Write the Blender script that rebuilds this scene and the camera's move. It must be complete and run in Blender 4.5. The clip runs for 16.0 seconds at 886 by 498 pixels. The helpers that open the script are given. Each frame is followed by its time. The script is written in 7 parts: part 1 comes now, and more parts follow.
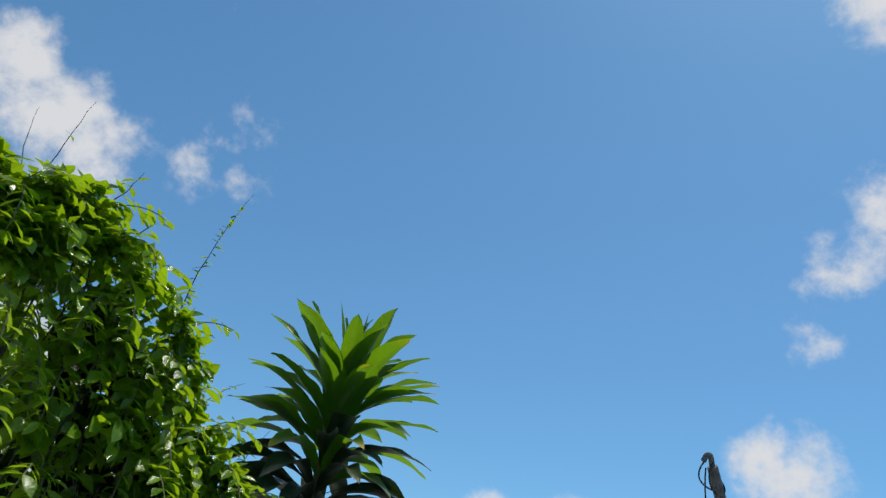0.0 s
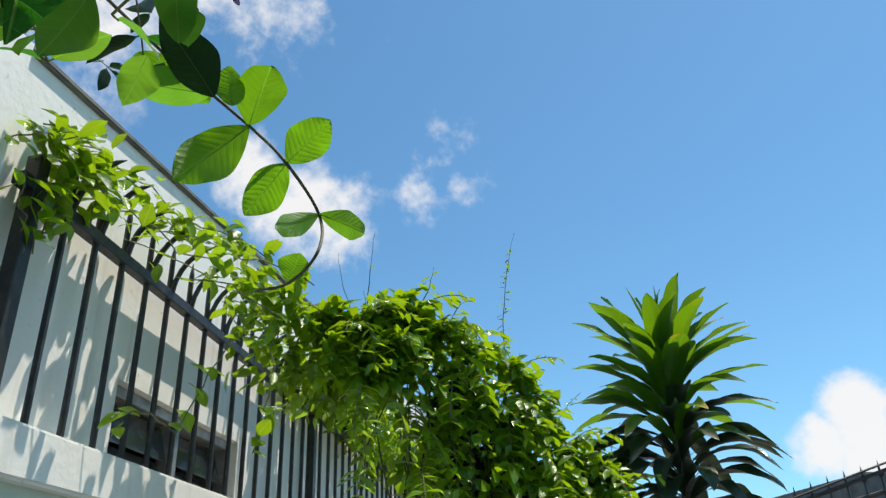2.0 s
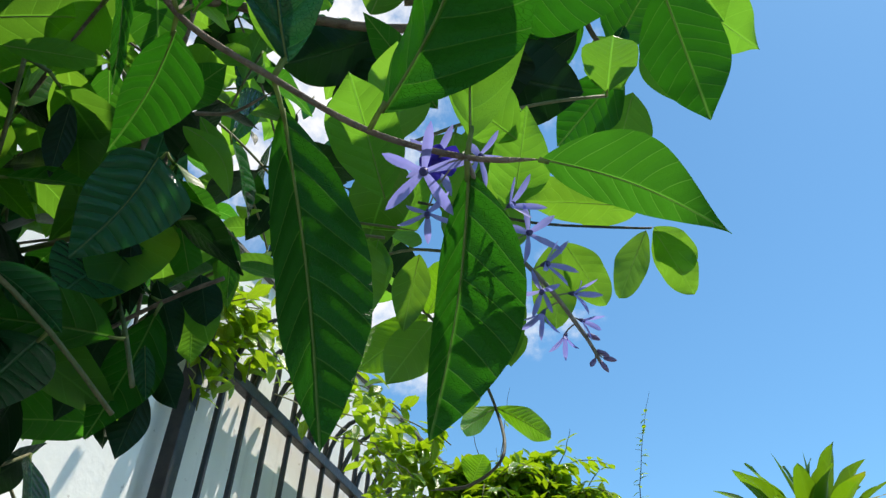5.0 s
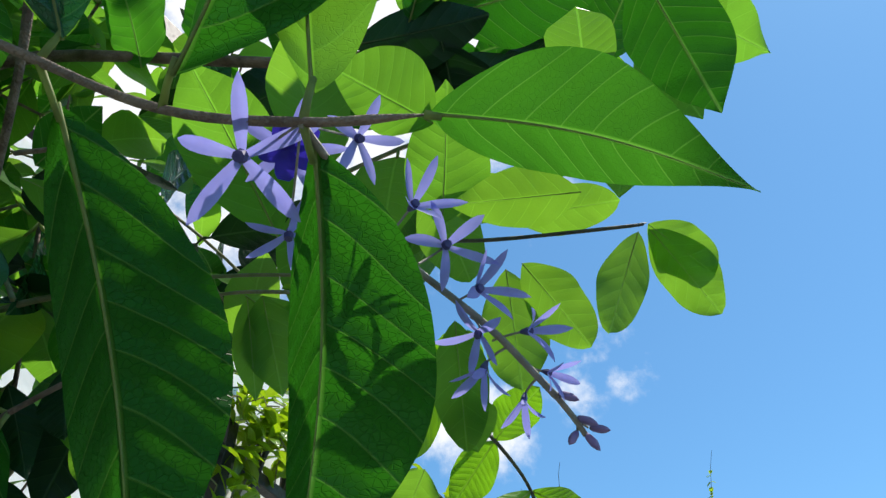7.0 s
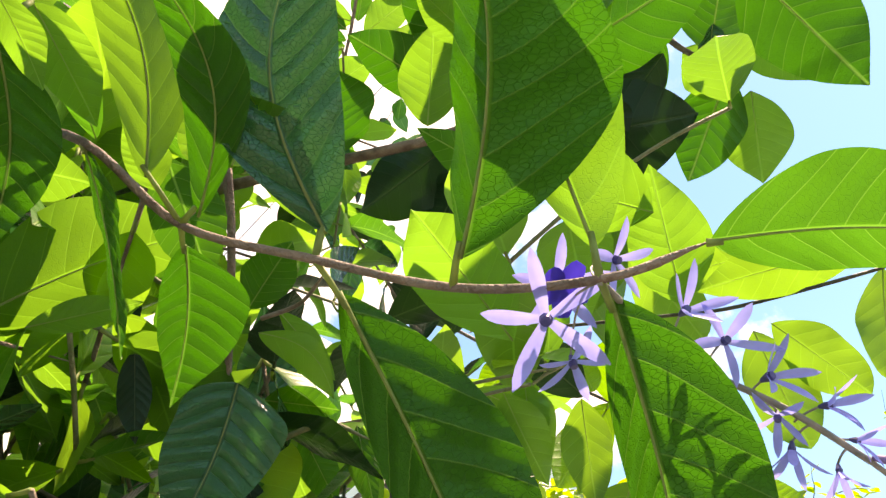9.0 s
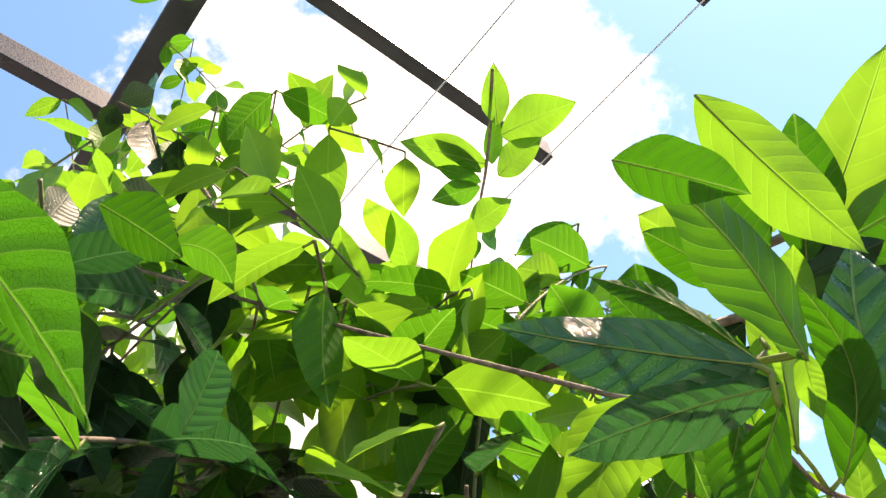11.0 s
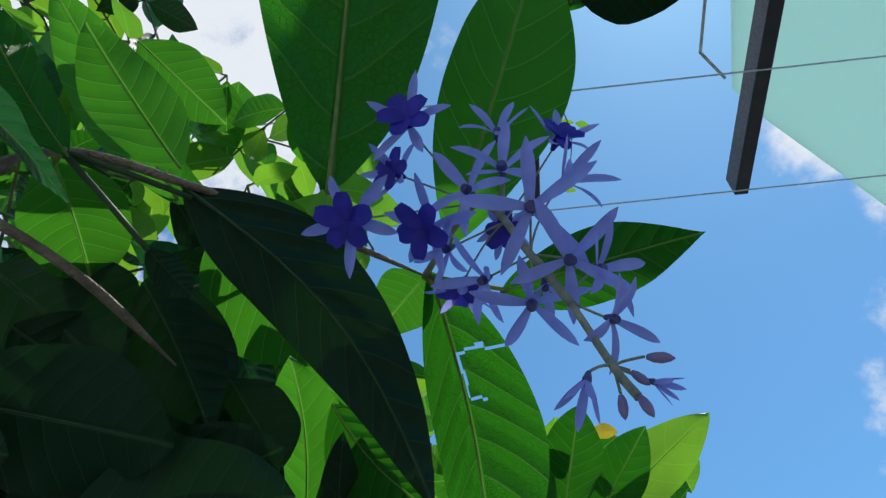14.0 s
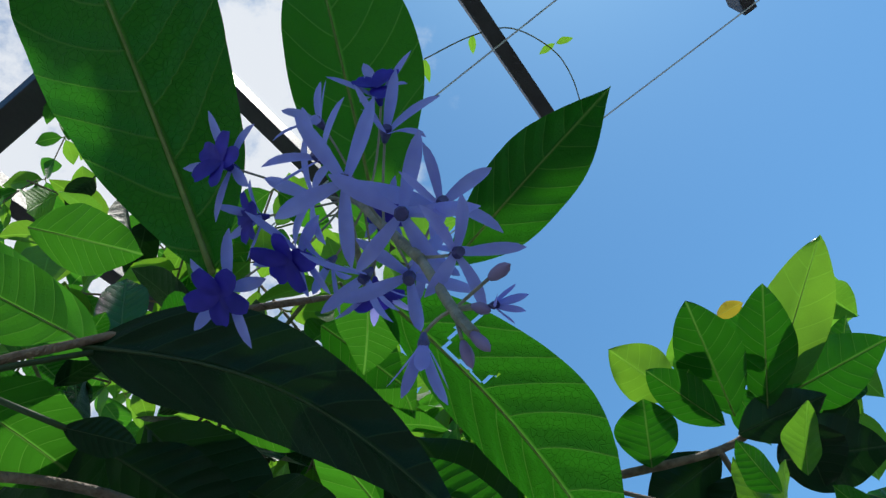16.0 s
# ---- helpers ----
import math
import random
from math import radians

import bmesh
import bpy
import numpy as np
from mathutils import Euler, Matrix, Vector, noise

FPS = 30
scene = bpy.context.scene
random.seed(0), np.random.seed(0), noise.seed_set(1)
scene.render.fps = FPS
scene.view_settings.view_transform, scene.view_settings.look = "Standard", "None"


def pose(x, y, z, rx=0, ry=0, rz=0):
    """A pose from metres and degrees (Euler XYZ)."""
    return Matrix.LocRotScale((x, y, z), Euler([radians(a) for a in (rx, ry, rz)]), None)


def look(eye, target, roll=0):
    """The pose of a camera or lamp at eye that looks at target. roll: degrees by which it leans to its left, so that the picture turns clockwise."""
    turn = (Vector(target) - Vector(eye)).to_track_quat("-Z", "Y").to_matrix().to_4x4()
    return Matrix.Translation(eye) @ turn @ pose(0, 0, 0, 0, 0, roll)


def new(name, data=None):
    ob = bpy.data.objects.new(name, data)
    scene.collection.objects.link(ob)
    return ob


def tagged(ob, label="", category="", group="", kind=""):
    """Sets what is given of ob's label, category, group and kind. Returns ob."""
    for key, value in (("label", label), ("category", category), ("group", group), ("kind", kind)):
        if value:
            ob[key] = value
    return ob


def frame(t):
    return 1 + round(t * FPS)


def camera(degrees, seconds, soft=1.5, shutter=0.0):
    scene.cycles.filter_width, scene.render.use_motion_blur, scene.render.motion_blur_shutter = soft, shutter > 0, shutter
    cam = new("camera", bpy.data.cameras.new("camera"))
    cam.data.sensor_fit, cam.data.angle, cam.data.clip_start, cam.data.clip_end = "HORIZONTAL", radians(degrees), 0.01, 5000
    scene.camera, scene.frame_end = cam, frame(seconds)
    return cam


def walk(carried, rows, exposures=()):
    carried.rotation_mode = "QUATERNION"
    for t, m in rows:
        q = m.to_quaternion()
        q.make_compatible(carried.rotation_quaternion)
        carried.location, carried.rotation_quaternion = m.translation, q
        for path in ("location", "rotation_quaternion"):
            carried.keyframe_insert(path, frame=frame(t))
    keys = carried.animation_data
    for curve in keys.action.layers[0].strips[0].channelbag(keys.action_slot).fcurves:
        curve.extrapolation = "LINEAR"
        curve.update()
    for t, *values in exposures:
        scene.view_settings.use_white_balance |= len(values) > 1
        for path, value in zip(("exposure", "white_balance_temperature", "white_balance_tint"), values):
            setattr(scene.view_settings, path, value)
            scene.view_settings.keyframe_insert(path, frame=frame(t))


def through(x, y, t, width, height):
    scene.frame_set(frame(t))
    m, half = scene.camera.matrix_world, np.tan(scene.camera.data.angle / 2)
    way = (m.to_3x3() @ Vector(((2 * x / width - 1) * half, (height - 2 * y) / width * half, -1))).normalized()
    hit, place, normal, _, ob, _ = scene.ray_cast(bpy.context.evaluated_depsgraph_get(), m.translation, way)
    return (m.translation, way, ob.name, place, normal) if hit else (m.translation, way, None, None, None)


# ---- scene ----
# ---- camera ----
cam = camera(60.9, 16.0, soft=1.4)


def shot(t, x, y, z, yaw, pitch, roll):
    return t, pose(x, y, z, 90 + pitch, 0, yaw) @ pose(0, 0, 0, 0, 0, roll)


PATH = [
    (0, 0.145, 0.315, 1.474, -21.05, 31.20, 13.01),
    (0.5, 0.049, 0.250, 1.459, -17.91, 28.46, 9.89),
    (1, 0.010, 0.177, 1.466, -12.96, 26.49, 5.94),
    (1.5, -0.014, 0.080, 1.477, -7.05, 26.12, 1.11),
    (2, -0.011, -0.022, 1.495, -0.42, 26.80, -2.62),
    (2.5, -0.072, -0.088, 1.499, 4.09, 28.35, -4.55),
    (3, -0.104, -0.139, 1.523, 7.28, 30.27, -2.62),
    (3.2, -0.114, -0.161, 1.527, 8.05, 30.98, -1.42),
    (5.3, -0.114, -0.055, 1.581, 9.35, 37.85, 4.26),
    (5.5, -0.110, -0.032, 1.587, 9.46, 38.87, 3.76),
    (6, -0.102, 0.001, 1.606, 10.33, 41.24, 1.63),
    (6.5, -0.090, 0.018, 1.619, 11.14, 41.91, 0.55),
    (7, -0.086, 0.017, 1.629, 13.07, 42.40, -0.21),
    (7.5, -0.090, 0.022, 1.637, 15.12, 43.59, -1.85),
    (8, -0.093, 0.014, 1.642, 17.54, 43.44, -2.38),
    (8.5, -0.116, 0.003, 1.637, 20.54, 44.88, -4.25),
    (9, -0.119, -0.032, 1.647, 22.91, 43.26, -7.16),
    (9.5, -0.148, -0.057, 1.652, 23.35, 44.76, -11.27),
    (10, -0.149, -0.087, 1.666, 28.49, 47.36, -9.91),
    (10.2, -0.151, -0.105, 1.671, 29.63, 48.79, -9.19),
    (12.3, -0.489, -0.395, 1.655, 2.02, 51.30, -7.39),
    (12.5, -0.484, -0.395, 1.662, -1.29, 51.20, -7.39),
    (13, -0.478, -0.393, 1.673, -7.93, 51.25, -6.96),
    (13.5, -0.517, -0.384, 1.686, -12.60, 50.39, -4.58),
    (14, -0.540, -0.390, 1.688, -17.18, 50.48, -3.28),
    (14.5, -0.545, -0.382, 1.685, -20.70, 50.46, -5.79),
    (15, -0.530, -0.367, 1.683, -20.96, 50.64, -11.25),
    (15.5, -0.507, -0.359, 1.690, -16.01, 51.02, -18.66),
    (16, -0.480, -0.372, 1.698, -6.54, 51.88, -25.95),
]
EXPOSURE = [(0, -0.38, 6800, 10), (1.5, -0.15, 6900, 10), (2.6, 0.18, 7200, 10), (3.2, 0.28, 7200, 10), (5.3, 0.2, 6900, 10), (7.0, 0.22, 6800, 10), (8.0, 0.45, 7000, 10), (8.6, 1.0, 7800, 12), (9.0, 1.42, 9900, 30),
            (9.5, 1.45, 10300, 34), (10.2, 1.6, 10300, 35), (12.3, 0.42, 6900, 8), (13.0, -0.05, 6500, 8), (16.0, -0.12, 6500, 8)]
walk(cam, [shot(*row) for row in PATH], EXPOSURE)

# ---- light ----
SUN = Vector((0.328, 0.150, 0.932)).normalized()
lamp = new("sun", bpy.data.lights.new("sun", "SUN"))
lamp.data.energy, lamp.data.angle, lamp.data.color = 5.0, radians(0.53), (1.0, 0.95, 0.87)
lamp.matrix_world = look(SUN * 50, (0, 0, 0))

world = bpy.data.worlds.new("sky")
scene.world = world
world.use_nodes = True


def direction(az, el):
    a, e = radians(az), radians(el)
    return Vector((-math.sin(a) * math.cos(e), math.cos(a) * math.cos(e), math.sin(e)))


def build_sky():
    nt = world.node_tree
    nt.nodes.clear()
    n, l = nt.nodes.new, nt.links.new
    sky = n("ShaderNodeTexSky")
    sky.sky_type, sky.sun_disc = "NISHITA", False
    sky.sun_elevation, sky.sun_rotation = math.asin(SUN.z), math.atan2(SUN.x, SUN.y)
    sky.air_density, sky.dust_density, sky.ozone_density = 1.0, 0.3, 2.5
    co = n("ShaderNodeTexCoord")

    def noise_of(scale, detail, rough):
        t = n("ShaderNodeTexNoise")
        t.inputs["Scale"].default_value, t.inputs["Detail"].default_value = scale, detail
        t.inputs["Roughness"].default_value = rough
        l(co.outputs["Generated"], t.inputs["Vector"])
        return t

    def maths(op, a, b):
        m = n("ShaderNodeMath")
        m.operation = op
        for i, v in enumerate((a, b)):
            if isinstance(v, (int, float)):
                m.inputs[i].default_value = v
            else:
                l(v, m.inputs[i])
        return m.outputs[0]

    puff, fine = noise_of(7.0, 8.0, 0.62), noise_of(26.0, 6.0, 0.6)
    shape = maths("ADD", maths("MULTIPLY", puff.outputs["Fac"], 0.7), maths("MULTIPLY", fine.outputs["Fac"], 0.3))
    shape = maths("MULTIPLY", maths("SUBTRACT", shape, 0.5), 3.2)
    field = None
    for az, el, size, dense in CLOUDS:
        d = n("ShaderNodeVectorMath")
        d.operation = "DISTANCE"
        l(co.outputs["Generated"], d.inputs[0])
        d.inputs[1].default_value = direction(az, el)
        r = n("ShaderNodeMapRange")
        r.interpolation_type = "SMOOTHSTEP"
        r.inputs["From Min"].default_value, r.inputs["From Max"].default_value = 0.0, size
        r.inputs["To Min"].default_value, r.inputs["To Max"].default_value = dense, 0.0
        l(d.outputs["Value"], r.inputs["Value"])
        field = r.outputs[0] if field is None else maths("MAXIMUM", field, r.outputs[0])
    cover = n("ShaderNodeMapRange")
    cover.interpolation_type = "SMOOTHSTEP"
    cover.inputs["From Min"].default_value, cover.inputs["From Max"].default_value = 0.45, 1.15
    l(maths("ADD", maths("MULTIPLY", shape, maths("MINIMUM", maths("MULTIPLY", field, 2.0), 1.0)), field), cover.inputs["Value"])
    mix = n("ShaderNodeMix")
    mix.data_type = "RGBA"
    l(maths("MULTIPLY", cover.outputs[0], 0.93), mix.inputs["Factor"])
    tone = n("ShaderNodeMix")
    tone.data_type, tone.blend_type = "RGBA", "MULTIPLY"
    tone.inputs["Factor"].default_value = 1.0
    tone.inputs["B"].default_value = (0.63, 1.03, 1.16, 1)
    l(sky.outputs["Color"], tone.inputs["A"])
    l(tone.outputs["Result"], mix.inputs["A"])
    mix.inputs["B"].default_value = (6.1, 6.3, 6.7, 1)
    bg, out = n("ShaderNodeBackground"), n("ShaderNodeOutputWorld")
    bg.inputs["Strength"].default_value = 0.15
    l(mix.outputs["Result"], bg.inputs["Color"])
    l(bg.outputs[0], out.inputs["Surface"])


# azimuth, elevation, reach and density of the fair-weather clouds
CLOUDS = [(-1.4, 34.8, 0.11, 0.78), (-3.4, 32.4, 0.10, 0.72), (1.4, 30.8, 0.085, 0.72), (6.2, 30.3, 0.10, 0.62), (9.4, 28.6, 0.13, 1.25), (12.0, 30.4, 0.13, 1.3), (15.8, 32.0, 0.11, 1.25), (-26.3, 9.6, 0.075, 1.2), (-28.8, 12.2, 0.075, 1.25), (-29.0, 9.4, 0.10, 1.3), (-32.0, 9.8, 0.08, 1.2),
          (-35, 12.8, 0.09, 1.0), (-54.0, 32.5, 0.13, 0.85), (-58.0, 35.5, 0.13, 0.85), (-49.5, 18.5, 0.12, 1.1), (-59, 49.5, 0.11, 0.95), (-63.5, 42.5, 0.11, 0.95), (-51.5, 27.0, 0.07, 0.85),
          (28, 60, 0.60, 1.35), (48, 44, 0.5, 1.25), (9, 69, 0.25, 1.2), (70, 40, 0.3, 0.9), (150, 35, 0.35, 1.0), (-140, 30, 0.3, 0.9)]
build_sky()

# ---- materials ----
def material(name):
    m = bpy.data.materials.new(name)
    m.use_nodes = True
    nt = m.node_tree
    nt.nodes.clear()
    out = nt.nodes.new("ShaderNodeOutputMaterial")
    return m, nt, out


def node(nt, kind, **values):
    nd = nt.nodes.new("ShaderNode" + kind)
    for k, v in values.items():
        nd.inputs[k.replace("_", " ")].default_value = v
    return nd


def calc(nt, op, a, b=0.0):
    m = nt.nodes.new("ShaderNodeMath")
    m.operation = op
    for i, v in enumerate((a, b)):
        if isinstance(v, (int, float)):
            m.inputs[i].default_value = v
        else:
            nt.links.new(v, m.inputs[i])
    return m.outputs[0]


def blend(nt, fac, a, b):
    m = nt.nodes.new("ShaderNodeMix")
    m.data_type = "RGBA"
    for sock, v in (("Factor", fac), ("A", a), ("B", b)):
        if isinstance(v, (int, float)):
            m.inputs[sock].default_value = v
        elif isinstance(v, tuple):
            m.inputs[sock].default_value = (*v, 1)
        else:
            nt.links.new(v, m.inputs[sock])
    return m.outputs["Result"]


def ramp(nt, value, lo, hi, to_lo=0.0, to_hi=1.0):
    r = nt.nodes.new("ShaderNodeMapRange")
    r.inputs["From Min"].default_value, r.inputs["From Max"].default_value = lo, hi
    r.inputs["To Min"].default_value, r.inputs["To Max"].default_value = to_lo, to_hi
    nt.links.new(value, r.inputs["Value"])
    return r.outputs[0]


def grain(nt, scale, detail=5.0, space="Object"):
    co = nt.nodes.new("ShaderNodeTexCoord")
    t = node(nt, "TexNoise", Scale=scale, Detail=detail)
    nt.links.new(co.outputs[space], t.inputs["Vector"])
    return t.outputs["Fac"]


def plain(name, a, b, rough=0.6, metal=0.0, scale=20.0, bump=0.2, fine=180.0, spec=0.5):
    """A surface that wanders between two colours, with fine relief."""
    m, nt, out = material(name)
    p = node(nt, "BsdfPrincipled", Roughness=rough, Metallic=metal)
    p.inputs["Specular IOR Level"].default_value = spec
    big, small = grain(nt, scale), grain(nt, fine, 3.0)
    nt.links.new(blend(nt, ramp(nt, big, 0.35, 0.65), a, b), p.inputs["Base Color"])
    nt.links.new(ramp(nt, small, 0.3, 0.7, rough - 0.12, min(1.0, rough + 0.12)), p.inputs["Roughness"])
    bp = node(nt, "Bump", Strength=bump, Distance=0.002)
    nt.links.new(calc(nt, "ADD", small, calc(nt, "MULTIPLY", big, 0.5)), bp.inputs["Height"])
    nt.links.new(bp.outputs[0], p.inputs["Normal"])
    nt.links.new(p.outputs[0], out.inputs["Surface"])
    return m


def leaf_material(name, dark, light, vein, glow, through=0.5, rough=0.42, veins=9.0, relief=0.5, edge=None, spec=0.16, ribbed=0.24, mass=False):
    """A leaf blade by its own length (v) and breadth (u): midrib, side veins, quilted relief, light that shines through."""
    m, nt, out = material(name)
    l = nt.links.new
    co = nt.nodes.new("ShaderNodeTexCoord")
    sep = nt.nodes.new("ShaderNodeSeparateXYZ")
    l(co.outputs["UV"], sep.inputs[0])
    info = nt.nodes.new("ShaderNodeObjectInfo")
    off = calc(nt, "ABSOLUTE", calc(nt, "SUBTRACT", sep.outputs["X"], 0.5))
    wob = node(nt, "TexNoise", Scale=5.0, Detail=2.0)
    l(co.outputs["UV"], wob.inputs["Vector"])
    along = calc(nt, "SUBTRACT", sep.outputs["Y"], calc(nt, "MULTIPLY", calc(nt, "POWER", off, 1.25), 0.46))
    along = calc(nt, "ADD", along, calc(nt, "MULTIPLY", calc(nt, "SINE", calc(nt, "MULTIPLY", sep.outputs["Y"], 14.0)), 0.012))
    along = calc(nt, "ADD", along, calc(nt, "MULTIPLY", calc(nt, "LESS_THAN", sep.outputs["X"], 0.5), 0.4 / veins))
    saw = calc(nt, "ABSOLUTE", calc(nt, "SUBTRACT", calc(nt, "FRACT", calc(nt, "MULTIPLY", along, veins)), 0.5))
    side = ramp(nt, saw, 0.010, 0.034, 1.0, 0.0)
    mid = ramp(nt, off, 0.008, 0.022, 1.0, 0.0)
    lines = calc(nt, "MAXIMUM", mid, calc(nt, "MULTIPLY", side, 0.6))
    cells = nt.nodes.new("ShaderNodeTexVoronoi")
    cells.feature = "DISTANCE_TO_EDGE"
    cells.inputs["Scale"].default_value = 70.0
    narrow = nt.nodes.new("ShaderNodeMapping")
    narrow.inputs["Scale"].default_value = (0.36, 1.0, 1.0)
    l(co.outputs["UV"], narrow.inputs["Vector"])
    l(narrow.outputs[0], cells.inputs["Vector"])
    net = ramp(nt, cells.outputs["Distance"], 0.0, 0.06, 1.0, 0.0)
    blot = node(nt, "TexNoise", Scale=3.2, Detail=5.0)
    l(co.outputs["Object"], blot.inputs["Vector"])
    blot.inputs["Scale"].default_value = 45.0
    isle = nt.nodes.new("ShaderNodeNewGeometry")
    own = calc(nt, "FRACT", calc(nt, "ADD", info.outputs["Random"], isle.outputs["Random Per Island"])) if mass else info.outputs["Random"]
    tone = calc(nt, "ADD", calc(nt, "MULTIPLY", own, 0.6), calc(nt, "MULTIPLY", blot.outputs["Fac"], 0.5))
    col = blend(nt, ramp(nt, tone, 0.15, 0.95), dark, light)
    if edge:
        rim = calc(nt, "MULTIPLY", ramp(nt, sep.outputs["Y"], 0.82, 1.0), ramp(nt, info.outputs["Random"], 0.86, 0.92))
        col = blend(nt, rim, col, edge)
    # Bands along side veins are darkened to imitate shade in the quilted creases.
    crease = calc(nt, "MULTIPLY", ramp(nt, saw, 0.0, 0.20, 1.0, 0.0), ramp(nt, wob.outputs["Fac"], 0.35, 0.65, 0.25, 1.0))
    col = blend(nt, calc(nt, "MULTIPLY", crease, 0.4 * ribbed), col, tuple(0.5 * c for c in dark))
    col = blend(nt, calc(nt, "MULTIPLY", lines, 0.8), col, vein)
    p = node(nt, "BsdfPrincipled", Roughness=rough)
    p.inputs["Specular IOR Level"].default_value = spec
    l(col, p.inputs["Base Color"])
    puffed = calc(nt, "MULTIPLY", calc(nt, "POWER", calc(nt, "MULTIPLY", saw, 2.0), 0.4), 0.55)
    height = calc(nt, "ADD", puffed, calc(nt, "MULTIPLY", net, -0.10))
    height = calc(nt, "ADD", height, calc(nt, "MULTIPLY", blot.outputs["Fac"], 0.35))
    height = calc(nt, "ADD", height, calc(nt, "MULTIPLY", mid, 0.7))
    bp = node(nt, "Bump", Strength=relief, Distance=0.0028)
    l(height, bp.inputs["Height"])
    l(bp.outputs[0], p.inputs["Normal"])
    tr = nt.nodes.new("ShaderNodeBsdfTranslucent")
    gl = blend(nt, ramp(nt, tone, 0.15, 0.95), tuple(0.62 * c for c in glow), glow)
    shine = blend(nt, calc(nt, "MAXIMUM", calc(nt, "MULTIPLY", crease, ribbed * 0.35), calc(nt, "MULTIPLY", net, 0.16)), gl, tuple(0.3 * c for c in glow))
    shine = blend(nt, calc(nt, "MULTIPLY", lines, 0.7), shine, tuple(min(0.8, 0.8 * c + 0.9 * v) for c, v in zip(glow, vein)))
    if edge:
        shine = blend(nt, rim, shine, edge)
    l(shine, tr.inputs["Color"])
    l(bp.outputs[0], tr.inputs["Normal"])
    mx = node(nt, "MixShader", Fac=through)
    l(p.outputs[0], mx.inputs[1])
    l(tr.outputs[0], mx.inputs[2])
    l(mx.outputs[0], out.inputs["Surface"])
    return m


def petal_material(name, a, b, through=0.45):
    m, nt, out = material(name)
    co = nt.nodes.new("ShaderNodeTexCoord")
    st = node(nt, "TexNoise", Scale=160.0, Detail=2.0)
    nt.links.new(co.outputs["Object"], st.inputs["Vector"])
    col = blend(nt, ramp(nt, st.outputs["Fac"], 0.3, 0.7), a, b)
    p = node(nt, "BsdfPrincipled", Roughness=0.6)
    tr = nt.nodes.new("ShaderNodeBsdfTranslucent")
    nt.links.new(col, p.inputs["Base Color"])
    nt.links.new(col, tr.inputs["Color"])
    mx = node(nt, "MixShader", Fac=through)
    nt.links.new(p.outputs[0], mx.inputs[1])
    nt.links.new(tr.outputs[0], mx.inputs[2])
    nt.links.new(mx.outputs[0], out.inputs["Surface"])
    return m


def wall_material(name, base, stain, crack=0.5):
    """Old painted render: blotches, run-off streaks, flaked spots, rough relief."""
    m, nt, out = material(name)
    l = nt.links.new
    p = node(nt, "BsdfPrincipled", Roughness=0.85)
    co = nt.nodes.new("ShaderNodeTexCoord")
    mp = nt.nodes.new("ShaderNodeMapping")
    mp.inputs["Scale"].default_value = (9, 9, 0.8)
    l(co.outputs["Object"], mp.inputs["Vector"])
    streak = node(nt, "TexNoise", Scale=1.6, Detail=6.0)
    l(mp.outputs[0], streak.inputs["Vector"])
    blotch, pits = grain(nt, 2.6, 8.0), grain(nt, 38.0, 6.0)
    c = blend(nt, ramp(nt, blotch, 0.42, 0.75, 0.0, 0.5), base, tuple(0.86 * v for v in base))
    c = blend(nt, ramp(nt, streak.outputs["Fac"], 0.58, 0.78, 0.0, crack), c, stain)
    c = blend(nt, ramp(nt, pits, 0.68, 0.72, 0.0, 0.55), c, (0.42, 0.37, 0.33))
    l(c, p.inputs["Base Color"])
    bp = node(nt, "Bump", Strength=0.5, Distance=0.004)
    l(calc(nt, "ADD", pits, blotch), bp.inputs["Height"])
    l(bp.outputs[0], p.inputs["Normal"])
    l(p.outputs[0], out.inputs["Surface"])
    return m


WALL = wall_material("old_white_paint", (0.84, 0.83, 0.79), (0.36, 0.36, 0.33), 0.45)
LEDGE = wall_material("ledge_paint", (0.82, 0.81, 0.77), (0.45, 0.42, 0.37), 0.35)
GREENISH = wall_material("pale_green_paint", (0.50, 0.60, 0.52), (0.30, 0.33, 0.28), 0.4)
TEAL = wall_material("pale_teal_sheet", (0.50, 0.78, 0.74), (0.34, 0.42, 0.40), 0.25)
PANEL = petal_material("pale_teal_panel", (0.58, 0.82, 0.79), (0.66, 0.88, 0.85), 0.5)
IRON = plain("black_iron", (0.012, 0.012, 0.014), (0.035, 0.030, 0.028), 0.45, 0.0, 30, 0.3)
STEEL = plain("dark_painted_steel", (0.006, 0.008, 0.016), (0.016, 0.019, 0.030), 0.5, 0.0, 14, 0.2)
WIRE = plain("grey_wire", (0.42, 0.48, 0.55), (0.52, 0.58, 0.64), 0.5, 0.2, 60, 0.1)
ROOF = plain("weathered_roof_edge", (0.10, 0.10, 0.095), (0.2, 0.19, 0.17), 0.85, 0, 12, 0.5)
GLASS_DARK = plain("dusty_window_glass", (0.02, 0.025, 0.028), (0.06, 0.065, 0.07), 0.12, 0, 6, 0.05)
ALU = plain("dull_aluminium", (0.25, 0.25, 0.25), (0.4, 0.4, 0.39), 0.45, 0.6, 20, 0.1)
# Ground is never in view; its tone sets the light bounced onto leaf undersides.
GROUND = plain("bounce_ground", (0.16, 0.155, 0.14), (0.23, 0.22, 0.20), 0.9, 0, 3, 0.6)
BARK = plain("brown_twig", (0.10, 0.065, 0.045), (0.22, 0.16, 0.115), 0.75, 0, 120, 0.8, 700)
GREENBARK = plain("green_twig", (0.09, 0.12, 0.035), (0.17, 0.15, 0.07), 0.65, 0, 150, 0.6, 700)
DARKTWIG = plain("dark_tendril", (0.03, 0.03, 0.02), (0.07, 0.06, 0.03), 0.6, 0, 150, 0.5, 700)
